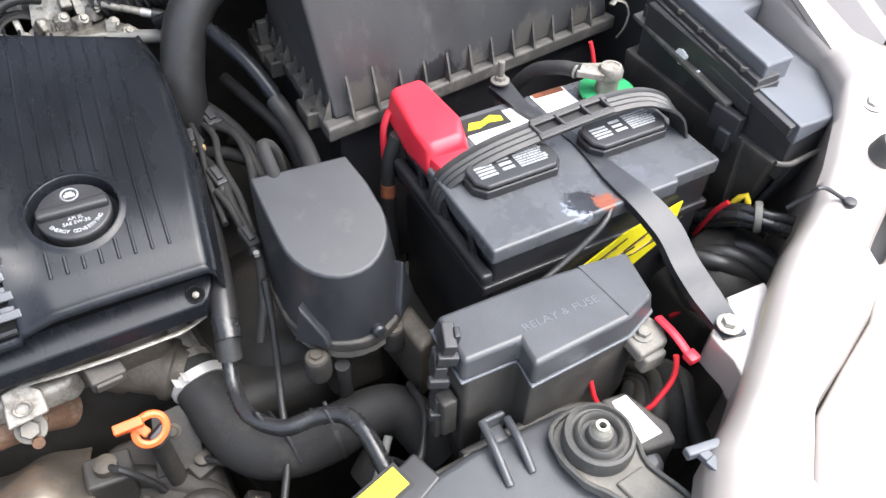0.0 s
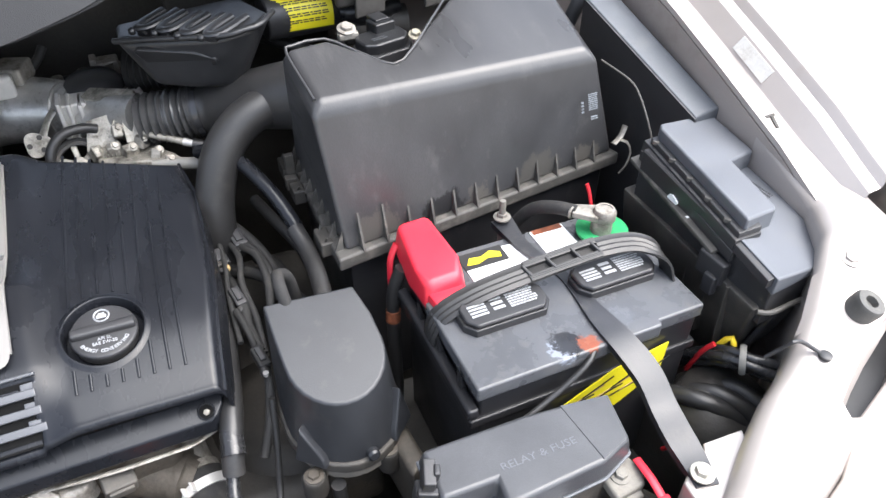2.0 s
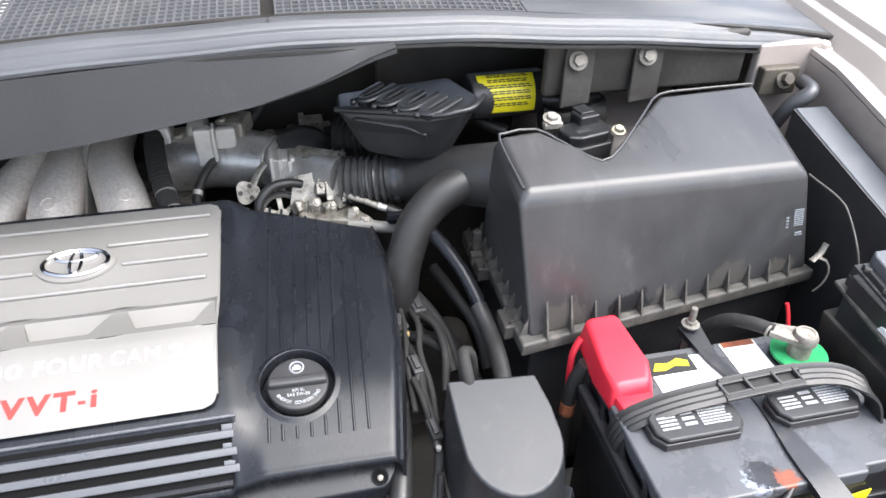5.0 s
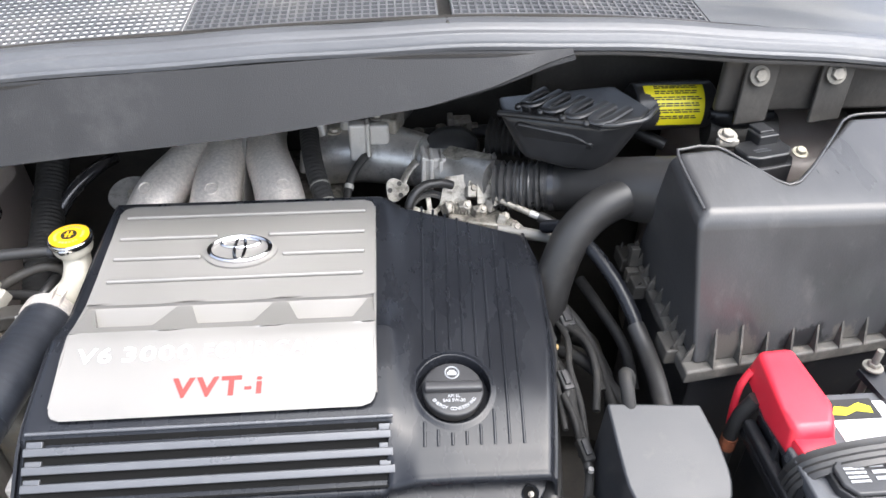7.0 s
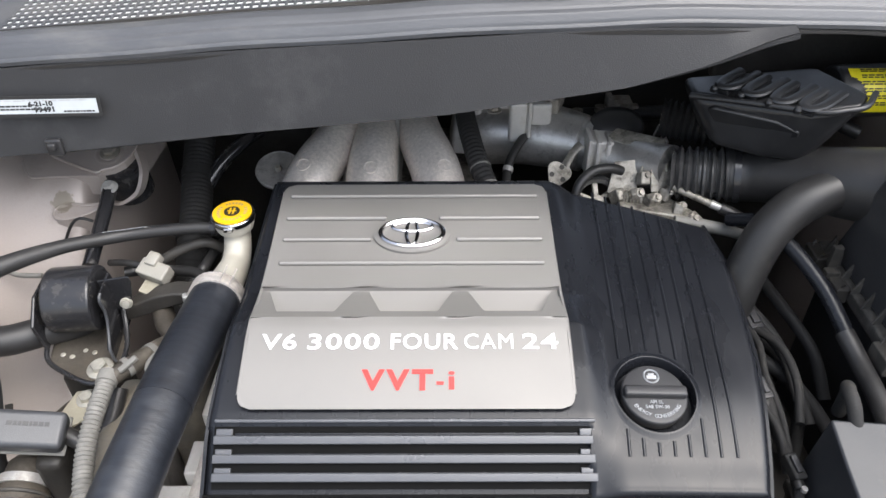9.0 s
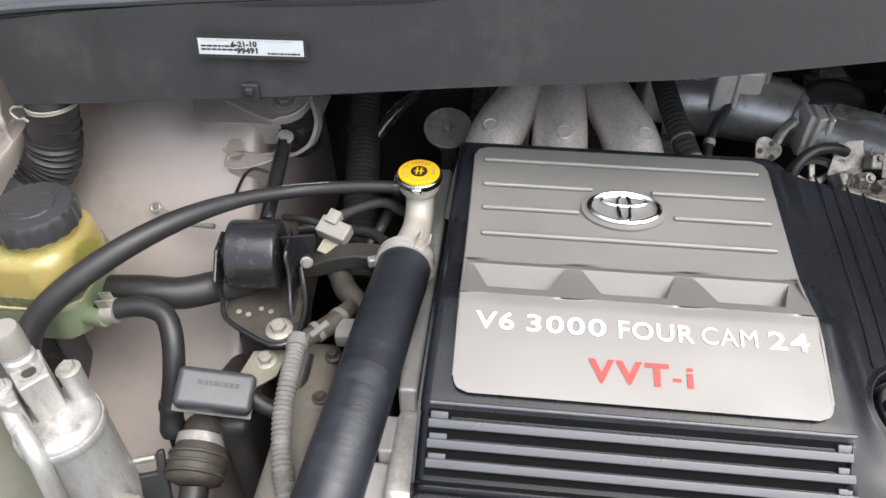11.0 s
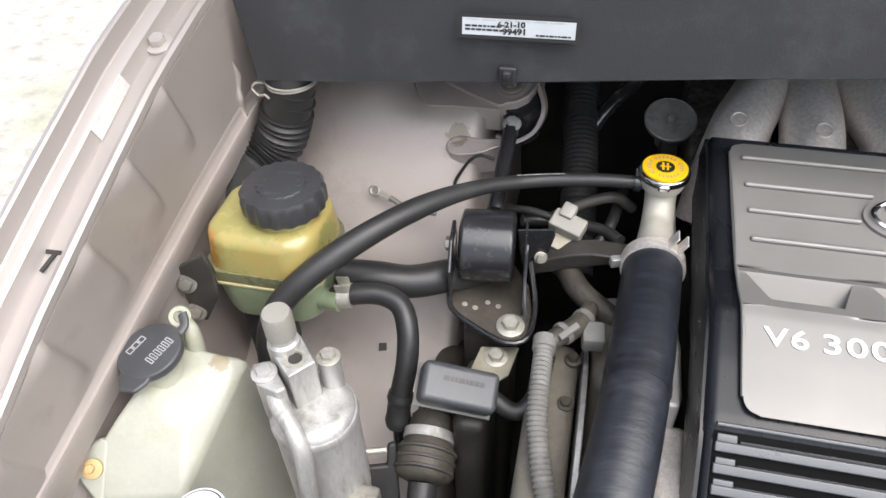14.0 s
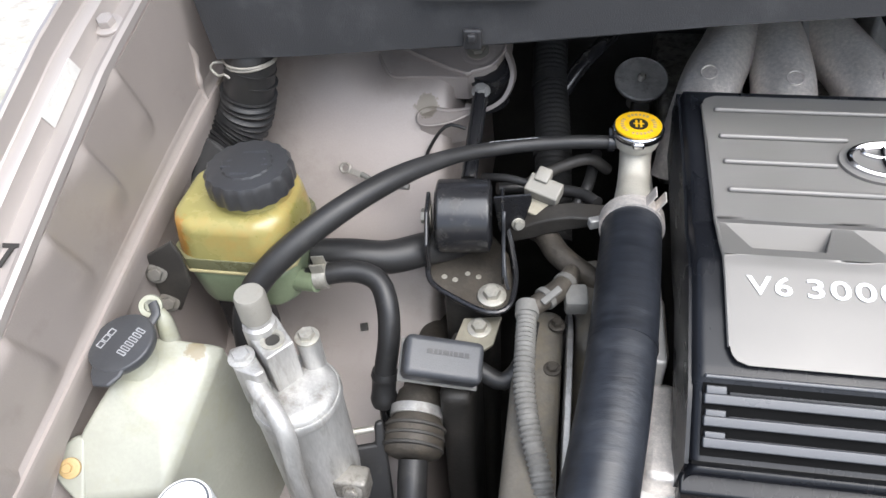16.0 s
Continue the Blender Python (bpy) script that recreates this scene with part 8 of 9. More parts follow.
part("folds", tube([(-0.776, 0.430, 0.949), (-0.781, 0.4295, 0.933), (-0.7885, 0.428, 0.917), (-0.799, 0.421, 0.903), (-0.810, 0.408, 0.894), (-0.817, 0.394, 0.890)], 0.0255, 24, wave=0.0024, pitch=0.0078), M_rubber, bell, "corrugated folds", angle=60)
part("elbow", tube([(-0.815, 0.398, 0.891), (-0.819, 0.385, 0.888), (-0.821, 0.368, 0.878), (-0.820, 0.355, 0.85)], 0.0265, 22), M_matt, bell, "smooth lower elbow", angle=60)
CUFF = [(-0.766 + 0.0262 * math.cos(radians(a)), 0.4345 + 0.0262 * math.sin(radians(a))) for a in range(190, 356, 15)]
part("wire_clip", join(tube([(a, b, 0.9855) for a, b in CUFF], 0.0013, 8), tube([(a, b, 0.9815 + 0.0025 * k / 11) for k, (a, b) in enumerate(CUFF)], 0.0013, 8), tube([(-0.788, 0.420, 0.985), (-0.795, 0.414, 0.988), (-0.799, 0.413, 0.982), (-0.792, 0.411, 0.976), (-0.785, 0.409, 0.979), (-0.781, 0.409, 0.975)], 0.0013, 8)), M_beigeplug, bell, "pale wire ring clip")
for z in (0.975, 0.962):
    part("cuff_ring", tube([(-0.7685 - 0.12 * (0.975 - z), 0.4322, z + 0.0008), (-0.769 - 0.12 * (0.975 - z), 0.4320, z - 0.0008)], 0.0253, 24), M_rubber, bell, "raised ring of the cuff", angle=60)

washer = thing("washer_tank", "milky white washer tank with a grey flip cap", "washer tank", (-0.79, 0.12, 0.55))
hull = bmesh.new()
for p in ((-0.7829, 0.1748, 0.8826), (-0.7266, 0.1815, 0.8692), (-0.7524, 0.1113, 0.853), (-0.7438, 0.0755, 0.8234), (-0.7963, 0.129, 0.8778), (-0.8144, 0.0946, 0.8568), (-0.8106, 0.0583, 0.8253), (-0.81, 0.042, 0.55), (-0.73, 0.047, 0.55), (-0.703, 0.192, 0.55), (-0.788, 0.197, 0.55), (-0.826, 0.142, 0.55)):
    hull.verts.new(p)
bmesh.ops.convex_hull(hull, input=hull.verts)
bmesh.ops.dissolve_limit(hull, angle_limit=radians(4), verts=hull.verts, edges=hull.edges)
part("tank", bevelled(hull, 0.010, 3, 12), M_tank, washer, "milky plastic tank", angle=50)
part("neck", lathe([(0.026, 0.868), (0.0205, 0.876), (0.0192, 0.884), (0.0195, 0.896)], 30, pose(-0.789, 0.156, 0.0) @ Matrix.Translation((0, 0, 0.85)) @ pose(0, 0, 0, 4, -5, 0) @ Matrix.Translation((0, 0, -0.85))), M_tank, washer, "short filler neck", angle=60)
WM = frame_m((-0.789, 0.152, 0.896), (1, 0.12, 0.10), (-0.1, 1, 0.12))
wcap = part("cap", join(lathe([(0.0250, -0.003), (0.0262, 0), (0.026, 0.004), (0.0245, 0.0055), (0.008, 0.0058)], 40, WM), prism([(-0.017, -0.014), (0.014, -0.014), (0.012, -0.028), (0.006, -0.0365), (-0.007, -0.0365), (-0.013, -0.028)], 0.0, 0.0045, 0.002, m=WM @ pose(0, 0, 0, 0, 0, -8)), tube([(-0.776, 0.168, 0.9005), (-0.772, 0.178, 0.904), (-0.777, 0.186, 0.908)], 0.0042, flat=0.6)), M_grey, washer, "grey-black flip cap")


def outline(w, h, m):
    t = 0.0004
    return join(box(-w, w, h - t, h + t, 0, 0.0005, 0, m=m), box(-w, w, -h - t, -h + t, 0, 0.0005, 0, m=m), box(-w - t, -w + t, -h, h, 0, 0.0005, 0, m=m), box(w - t, w + t, -h, h, 0, 0.0005, 0, m=m))


SA, SB = WM @ pose(-0.0125, 0.004, 0.0056, 0, 0, 62), WM @ pose(0.0095, -0.001, 0.0056, 0, 0, 62)
part("print", join(*([outline(0.0024, 0.0026, SA @ pose(0.006 * (k - 1), 0, 0)) for k in range(3)] + [outline(0.0011, 0.004, SB @ pose(0.0042 * (k - 2.5), 0, 0)) for k in range(6)])), M_greyink, wcap, "moulded washer symbols")
part("strap_lug", join(tube([(-0.770, 0.178, 0.870), (-0.770, 0.180, 0.888), (-0.772, 0.183, 0.896), (-0.777, 0.186, 0.902)], [0.0075, 0.0075, 0.0065, 0.004]), lathe([(0.0088, 0), (0.0088, 0.005), (0.005, 0.005), (0.005, 0.0005)], 20, toward((-0.780, 0.187, 0.904), (0.4, -0.7, 0.6)))), M_tank, washer, "white hinge lug", angle=60)
EM = frame_m((-0.8143, 0.0758, 0.842), (0.969, 0.238, -0.063), (-0.148, 0.769, 0.621))
part("ear", prism([(0.004, 0.024), (-0.0055, 0.0186), (-0.0127, 0.0056), (-0.0146, -0.0031), (-0.0084, -0.012), (0.0042, -0.0263), (0.010, -0.027), (0.010, 0.021)], -0.007, 0.0002, 0.003, 3, m=EM), M_tank, washer, "flat rounded mounting ear")
part("grommet", join(lathe([(0.0078, 0.0005), (0.0078, 0.003), (0.006, 0.004)], 20, EM), bolt((-0.8146, 0.0741, 0.8449), (0.197, -0.593, 0.781), 0.004, 0.004)), M_grommet, washer, "amber mounting grommet")
part("foot", box(-0.83, -0.74, 0.07, 0.19, 0.34, 0.56, 0.01), M_tank, washer)
lid = solo("tank_lid", lathe([(0.0205, 0.82), (0.0205, 0.856), (0.0195, 0.860), (0.017, 0.860), (0.0165, 0.858), (0.008, 0.8582), (0.0004, 0.8583)], 36, pose(-0.708, 0.0515, 0)), M_white, "white-rimmed round cap by the washer tank", "cap")
part("ring", lathe([(0.0182, 0.8590), (0.0181, 0.8604), (0.0176, 0.8607)], 36, pose(-0.708, 0.0515, 0)), M_gloss, lid, "grey-blue ring")
part("disc", lathe([(0.0166, 0.8600), (0.0166, 0.8612), (0.0155, 0.8616)], 36, pose(-0.708, 0.0515, 0)), M_white, lid)
part("post", lathe([(0.014, 0.34), (0.014, 0.825)], 20, pose(-0.708, 0.0515, 0)), M_tank, lid, "milky filler tube")

drier = thing("ac_drier", "bare aluminium air conditioning drier with fittings", "ac drier", (-0.665, 0.15, 0.60))
part("can", lathe([(0.033, 0.55), (0.0345, 0.60), (0.0345, 0.852), (0.032, 0.86), (0.024, 0.8635)], 40, pose(-0.660, 0.153, 0)), M_drier, drier, "streaky aluminium can", angle=50)
part("band", lathe([(0.0345, 0.845), (0.0358, 0.847), (0.0358, 0.853), (0.0345, 0.855)], 40, pose(-0.660, 0.153, 0)), M_drier, drier)
part("block", prism([(-0.6987, 0.1715), (-0.6694, 0.1452), (-0.6545, 0.1633), (-0.6767, 0.1875)], 0.86, 0.905, 0.0015, 2), M_drier, drier, "machined top block")
part("hole", lathe([(0.0092, 0), (0.0092, 0.0018), (0.0062, 0.0018), (0.0058, 0.0004)], 22, pose(-0.6705, 0.1625, 0.905)), M_steel, drier, "drilled port ring")
part("bore", lathe([(0.0054, 0), (0.0054, 0.0009)], 18, pose(-0.6705, 0.1625, 0.905)), M_dark, drier, "dark drilled bore")
part("lug", prism([(-0.7065, 0.1575), (-0.6955, 0.1405), (-0.6765, 0.1360), (-0.6715, 0.1420), (-0.6935, 0.1648)], 0.850, 0.896, 0.002, 2), M_drier, drier, "side flange block")
part("riser", lathe([(0.0125, 0.90), (0.0125, 0.912), (0.010, 0.914), (0.010, 0.92)], 20, pose(-0.6835, 0.1735, 0)), M_drier, drier)
part("port_cap", lathe([(0.0105, 0.918), (0.0118, 0.920), (0.0118, 0.940), (0.0105, 0.9435), (0.004, 0.944)], 24, pose(-0.6835, 0.1735, 0)), M_beigeplug, drier, "pale grey valve cap")
part("screw", bolt((-0.693, 0.1512, 0.896), (0, 0, 1), 0.0068, 0.006), M_drier, drier)
part("screw", bolt((-0.651, 0.178, 0.892), (0, 0, 1), 0.0065, 0.007), M_steel, drier)
part("post", lathe([(0.0095, 0.855), (0.0095, 0.893)], 18, pose(-0.651, 0.178, 0)), M_drier, drier)
part("pipe", tube([(-0.684, 0.143, 0.882), (-0.676, 0.134, 0.879), (-0.668, 0.127, 0.874), (-0.660, 0.120, 0.864), (-0.6555, 0.1145, 0.850), (-0.656, 0.111, 0.8186), (-0.6574, 0.109, 0.7748), (-0.658, 0.109, 0.62)], 0.0072), M_drier, drier, "bent aluminium pipe")
part("foot", box(-0.69, -0.63, 0.12, 0.18, 0.34, 0.56, 0.01), M_dark, drier)
part("lug", join(box(-0.640, -0.610, 0.125, 0.145, 0.74, 0.768, 0.004), bolt((-0.622, 0.124, 0.758), (0, -1, 0.5), 0.006)), M_aludirty, drier, "small mounting lug")

part("fork", prism([(-0.0185, 0.018), (-0.013, 0.019), (-0.009, 0.003), (0.008, 0.003), (0.011, 0.023), (0.0185, 0.024), (0.017, -0.01), (0.014, -0.07), (-0.012, -0.07), (-0.015, -0.01)], -0.004, 0.004, 0.003, 2, m=frame_m((-0.622, 0.172, 0.748), (1, 0.3, 0.05), (-0.1, 0.5, 0.85))), M_rubber, drier, "black forked support")
part("pin", tube([(-0.634, 0.176, 0.764), (-0.616, 0.182, 0.764)], 0.0032, 10), M_steel, drier, "bright cross pin")

# engine mount with its torque rod
mnt = thing("engine_mount", "black rubber engine mount in a steel bracket", "engine mount", (-0.555, 0.36, 0.80))
part("drum", lathe([(0.027, -0.027), (0.0345, -0.0245), (0.0355, -0.022), (0.0355, 0.022), (0.0345, 0.0245), (0.027, 0.027)], 40, toward((-0.556, 0.362, 0.862), (1, 0.1, 0))), M_black_steel, mnt, "glossy black drum")
part("bolt", bolt((-0.587, 0.359, 0.862), (-1, -0.1, 0), 0.0075, 0.010), M_steel, mnt)
part("bolt", bolt((-0.5040, 0.3595, 0.858), (0.3, -1, 0.3), 0.0050, 0.005, 1.3), M_steel, mnt)
part("cheek", prism([(-0.030, -0.052), (0.030, -0.052), (0.038, -0.030), (0.022, -0.012), (0.016, 0.004), (0.018, 0.022), (0.012, 0.027), (-0.022, 0.027), (-0.030, 0.0)], -0.0014, 0.0014, 0.0008, 1, m=frame_m((-0.518, 0.352, 0.862), (0.1, -1, 0), (0, 0, 1))), M_black_steel, mnt, "stamped steel cheek")
part("cheek_edge", tube([(-0.5155, 0.340, 0.889), (-0.5155, 0.334, 0.884), (-0.5155, 0.336, 0.866), (-0.5150, 0.330, 0.850), (-0.5120, 0.314, 0.832), (-0.5090, 0.312, 0.818)], 0.0016, 8), M_grey, mnt, "worn edge of the cheek")
CR = [(-0.592, 0.352), (-0.584, 0.316), (-0.555, 0.296), (-0.524, 0.284), (-0.506, 0.294), (-0.505, 0.325), (-0.513, 0.36), (-0.535, 0.39), (-0.58, 0.39)]
part("cradle", prism(CR, 0.808, 0.813, 0.002, 2, top=[(a, b, 0.8135 + 0.09 * max(0, b - 0.32)) for a, b in CR]), M_grime, mnt, "dusty bent steel cradle")
part("rim", tube([(-0.590, 0.365, 0.835), (-0.590, 0.345, 0.826), (-0.584, 0.316, 0.818), (-0.555, 0.296, 0.816), (-0.524, 0.283, 0.816), (-0.506, 0.292, 0.817), (-0.503, 0.325, 0.820), (-0.509, 0.352, 0.832), (-0.518, 0.375, 0.85)], 0.0028, 8), M_black_steel, mnt, "folded cradle edge")
part("cheek", prism([(-0.02, -0.035), (0.028, -0.040), (0.035, 0.0), (0.010, 0.02), (-0.02, 0.02)], -0.002, 0.002, 0.0015, m=frame_m((-0.589, 0.352, 0.862), (0.1, -1, 0), (0, 0, 1))), M_black_steel, mnt, "stamped steel cheek")
for k in range(4):
    part("rivet", lathe([(0.003, 0), (0.0022, 0.0012)], 10, pose(-0.572 + 0.011 * k, 0.325 - 0.006 * (k % 2) + 0.003 * k, 0.8145)), M_steel, mnt)
part("bolt", bolt((-0.5235, 0.304, 0.815), (0, -0.1, 1), 0.0085, 0.009, 1.6), M_steel, mnt, "yellowish zinc bolt")
ARM = [(-0.5150, 0.8230, 0.8400), (-0.4900, 0.8320, 0.8540), (-0.4743, 0.8390, 0.8600), (-0.4560, 0.8455, 0.8640), (-0.4351, 0.8515, 0.8635), (-0.4200, 0.8530, 0.8630)]
armb = bmesh.new()
rings = [[armb.verts.new(p) for p in ((x, 0.368, a), (x, 0.366, b), (x, 0.388, b + 0.001), (x, 0.390, a))] for x, a, b in ARM]
for p, q in zip(rings, rings[1:]):
    for k in range(4):
        armb.faces.new((p[k], p[(k + 1) % 4], q[(k + 1) % 4], q[k]))
armb.faces.new(rings[0])
armb.faces.new(rings[-1][::-1])
bmesh.ops.recalc_face_normals(armb, faces=armb.faces)
part("arm", bevelled(armb, 0.0025, 2, 40), M_dark, mnt, "dusty black steel arm to the engine", angle=40)
WING = [(-0.5278, 0.8876), (-0.4933, 0.8937), (-0.4922, 0.8851), (-0.4980, 0.8618), (-0.5084, 0.8503), (-0.5225, 0.8451)]
part("wing", prism(WING, -0.0015, 0.0015, 0.001, 1, m=Matrix(((1, 0, 0, 0), (0, 0, -1, 0.362), (0, 1, 0, 0), (0, 0, 0, 1)))), M_black_steel, mnt, "folded steel wing of the bracket")
part("tab", box(-0.010, 0.010, -0.004, 0.004, -0.005, 0.005, 0.0015, m=pose(-0.430, 0.358, 0.868, 0, 0, 20)), M_drier, mnt, "small bright wire clip")
part("foot", box(-0.57, -0.52, 0.30, 0.36, 0.34, 0.81, 0.01), M_dark, mnt)
rod = thing("torque_rod", "black torque rod with a rubber bushing on the strut tower", "torque rod", (-0.555, 0.47, 0.87))
part("rod", tube([(-0.5570, 0.405, 0.872), (-0.556, 0.45, 0.892), (-0.5545, 0.492, 0.914)], 0.0080), M_black_steel, rod)
part("tip", bolt((-0.5540, 0.4935, 0.917), (0, -0.3, 1), 0.0065, 0.008), M_drier, rod)
part("bushing", lathe([(0.020, -0.052), (0.0265, -0.049), (0.0272, -0.010), (0.0280, -0.009), (0.0280, -0.006), (0.0245, -0.005), (0.0240, 0.0)], 36, toward((-0.5515, 0.5300, 0.9290), (0.05, -0.3, 1))), M_black_steel, rod, "round rubber bushing", angle=40)
part("bracket", flat_bar([(-0.5300, 0.545, 0.937), (-0.5225, 0.530, 0.925), (-0.5220, 0.520, 0.9134), (-0.5299, 0.514, 0.8965), (-0.5449, 0.508, 0.8870), (-0.5574, 0.505, 0.8850), (-0.5735, 0.508, 0.8900)], [0.008, 0.007, 0.007, 0.007, 0.006, 0.005, 0.004], 0.0016, across=(0.1, 0.9, -0.4)), M_paintin, rod, "painted loop bracket", angle=50)
ring = solo("ground_eyelet", join(oval(0.0065, 0.0065, 0.003, -0.001, 0.001), box(0.005, 0.022, -0.003, 0.003, -0.001, 0.001, 0.0005, 1)), M_aludirty, "loose ring terminal lying on the strut tower", "ring terminal")
ring.data.transform(frame_m((-0.692, 0.430, 0.8585), (1, -0.35, -0.2), (0, 0.7, 0.7)))
solo("thin_wire", tube([(-0.673, 0.424, 0.856), (-0.650, 0.414, 0.852), (-0.62, 0.412, 0.852)], 0.003), M_loom, "thin grey wire on the tower", "wire")
solo("thin_wire", tube([(-0.608, 0.452, 0.860), (-0.6067, 0.455, 0.867), (-0.5929, 0.458, 0.8905), (-0.5809, 0.459, 0.8985), (-0.5659, 0.457, 0.8959)], 0.0018), M_rubber, "thin looped black wire", "wire")

gbox = thing("ground_cover", "small black ground terminal cover with moulded letters", "terminal cover", (-0.555, 0.215, 0.80))
GM = frame_m((-0.5565, 0.216, 0.826), (1, 0.16, -0.30), (-0.1, 1, 0.45))
part("cap", box(-0.034, 0.034, -0.018, 0.018, -0.010, 0.014, 0.006, 3, GM), M_grey, gbox, "rounded grey-black cap")
part("tray", box(-0.035, 0.035, -0.019, 0.019, -0.013, -0.0105, 0.001, 1, GM), M_loom, gbox, "pale lower edge")
part("lettering", bars(1, 0.036, 0.0075, GM @ pose(0.002, 0.004, 0.0141), seed=77, depth=0.0004), M_plastic, gbox, "moulded lettering")
part("plate", prism([(-0.549, 0.290), (-0.513, 0.296), (-0.518, 0.262), (-0.535, 0.245), (-0.556, 0.25)], 0.793, 0.797, 0.001, 1), M_plate, gbox, "pale steel tab")
part("bolt", bolt((-0.5327, 0.2786, 0.797), (0, -0.1, 1), 0.0075, 0.008, 1.5), M_steel, gbox)
part("stud", box(-0.56, -0.53, 0.20, 0.28, 0.34, 0.795, 0.01), M_dark, gbox)
solo("ground_lead", tube([(-0.53, 0.225, 0.81), (-0.505, 0.22, 0.80), (-0.49, 0.235, 0.81), (-0.485, 0.265, 0.83)], 0.008), M_rubber, "short black ground lead", "cable")

loom2 = thing("loom_conduit", "grey corrugated loom conduit with taped end", "wiring", (-0.48, 0.2, 0.80))
part("conduit", tube([(-0.4881, 0.261, 0.852), (-0.4870, 0.219, 0.847), (-0.4850, 0.187, 0.839), (-0.4770, 0.152, 0.830), (-0.467, 0.122, 0.818), (-0.458, 0.08, 0.79), (-0.453, 0.02, 0.74)], 0.0080, 18, wave=0.0010, pitch=0.0043), M_loom, loom2, "grey corrugated tube", angle=60)
part("cuff", tube([(-0.4883, 0.264, 0.8522), (-0.4878, 0.252, 0.8515)], 0.0102, 18), M_loom, loom2, "smooth grey end of the conduit")
part("taped", tube([(-0.486, 0.258, 0.850), (-0.4800, 0.266, 0.852), (-0.4690, 0.276, 0.853), (-0.4600, 0.288, 0.852), (-0.4545, 0.302, 0.848), (-0.452, 0.318, 0.84)], [0.0080, 0.0085, 0.0098, 0.0092, 0.0090, 0.008]), M_grime, loom2, "dusty taped wires")
part("wrap", join(tube([(-0.4750, 0.2705, 0.8530), (-0.4715, 0.2745, 0.8532)], 0.0108, flat=0.9), tube([(-0.4590, 0.2905, 0.8520), (-0.4560, 0.2965, 0.8505)], 0.0104, flat=0.9), box(-0.008, 0.012, -0.003, 0.003, -0.002, 0.002, 0.001, m=pose(-0.470, 0.266, 0.862, 10, -20, 40))), M_loom, loom2, "torn grey tape ends")
part("clip", box(-0.010, 0.010, -0.011, 0.011, -0.010, 0.008, 0.003, m=pose(-0.4475, 0.2790, 0.848, 8, 0, 6)), M_loom, loom2, "grey square loom clip")
solo("breather_pipe", tube([(-0.488, 0.397, 0.815), (-0.4833, 0.3866, 0.825), (-0.4745, 0.3718, 0.828), (-0.4665, 0.3558, 0.828), (-0.4535, 0.3429, 0.826), (-0.4351, 0.3294, 0.824), (-0.4120, 0.314, 0.820)], [0.0105, 0.0115, 0.0120, 0.0118, 0.0112, 0.0105, 0.0105], 16), M_grime, "brown dusty pipe below the engine mount arm", "pipe", angle=60)
plug = thing("wire_connector", "beige plastic wire connector", "connector", (-0.4825, 0.3985, 0.858))
PM = frame_m((-0.4825, 0.3985, 0.868), (1, -0.35, -0.15), (0.2, 0.9, 0.4))
part("body", box(-0.017, 0.017, -0.010, 0.010, -0.008, 0.010, 0.002, m=PM), M_beigeplug, plug)
part("latch", box(-0.012, 0.002, 0.002, 0.018, 0.0, 0.014, 0.002, m=PM), M_beigeplug, plug)
part("tab", box(-0.008, 0.010, -0.026, -0.010, -0.007, -0.003, 0.001, m=PM), M_plate, plug)
part("wire", tube([(-0.498, 0.408, 0.868), (-0.52, 0.415, 0.868), (-0.545, 0.425, 0.86)], 0.004), M_rubber, plug)
belt_cover = thing("timing_cover", "dusty timing cover with thin pulley discs", "engine part", (-0.45, 0.22, 0.70))
part("cover", box(-0.498, -0.456, 0.04, 0.295, 0.55, 0.817, 0.012, 3), M_brown, belt_cover, "brown dusty cover edge")
part("bolt", bolt((-0.462, 0.272, 0.818), (0, 0, 1), 0.005, 0.008), M_grime, belt_cover)
part("bolt", bolt((-0.464, 0.225, 0.817), (0, 0, 1), 0.005, 0.005), M_grime, belt_cover)
part("disc", lathe([(0.14, -0.003), (0.143, -0.002), (0.143, 0.002), (0.14, 0.003)], 60, toward((-0.450, 0.215, 0.684), (1, 0, 0))), M_drier, belt_cover, "thin bright pulley rim")
part("cover", box(-0.445, -0.405, 0.245, 0.36, 0.45, 0.825, 0.015, 3), M_brown, belt_cover, "grimy belt cover")
low2 = thing("lower_hose", "dirty rubber hose with a pale spring clamp", "hose", (-0.575, 0.18, 0.7))
part("hose", tube([(-0.59, 0.36, 0.70), (-0.587, 0.29, 0.735), (-0.585, 0.245, 0.751), (-0.583, 0.218, 0.752)], 0.0165, 22), M_grime, low2, angle=60)
part("bulge", lathe([(0.015, -0.022), (0.020, -0.016), (0.0215, -0.004), (0.0225, 0.008), (0.0265, 0.014), (0.0275, 0.030), (0.0255, 0.040), (0.0150, 0.044)], 34, toward((-0.583, 0.212, 0.7525), (0.03, -1, -0.3))), M_grime, low2, "swollen dusty hose end", angle=60)
for k in range(3):
    part("rib", lathe([(0.0262, -0.0022), (0.0285, -0.001), (0.0285, 0.001), (0.0262, 0.0022)], 34, toward((-0.5825, 0.196 - 0.0085 * k, 0.7478 - 0.0026 * k), (0.03, -1, -0.3))), M_dusty, low2, "dusty moulded rib", angle=60)
part("pipe", tube([(-0.581, 0.172, 0.736), (-0.579, 0.150, 0.722), (-0.576, 0.12, 0.69), (-0.575, 0.09, 0.63)], 0.0135, 18), M_rubber, low2, "black pipe leaving the hose", angle=60)
part("clamp", clamp((-0.583, 0.2095, 0.7518), (0.03, -1, -0.3), 0.0236, 0.009, 0.014, -40), M_drier, low2, "bright spring clamp")
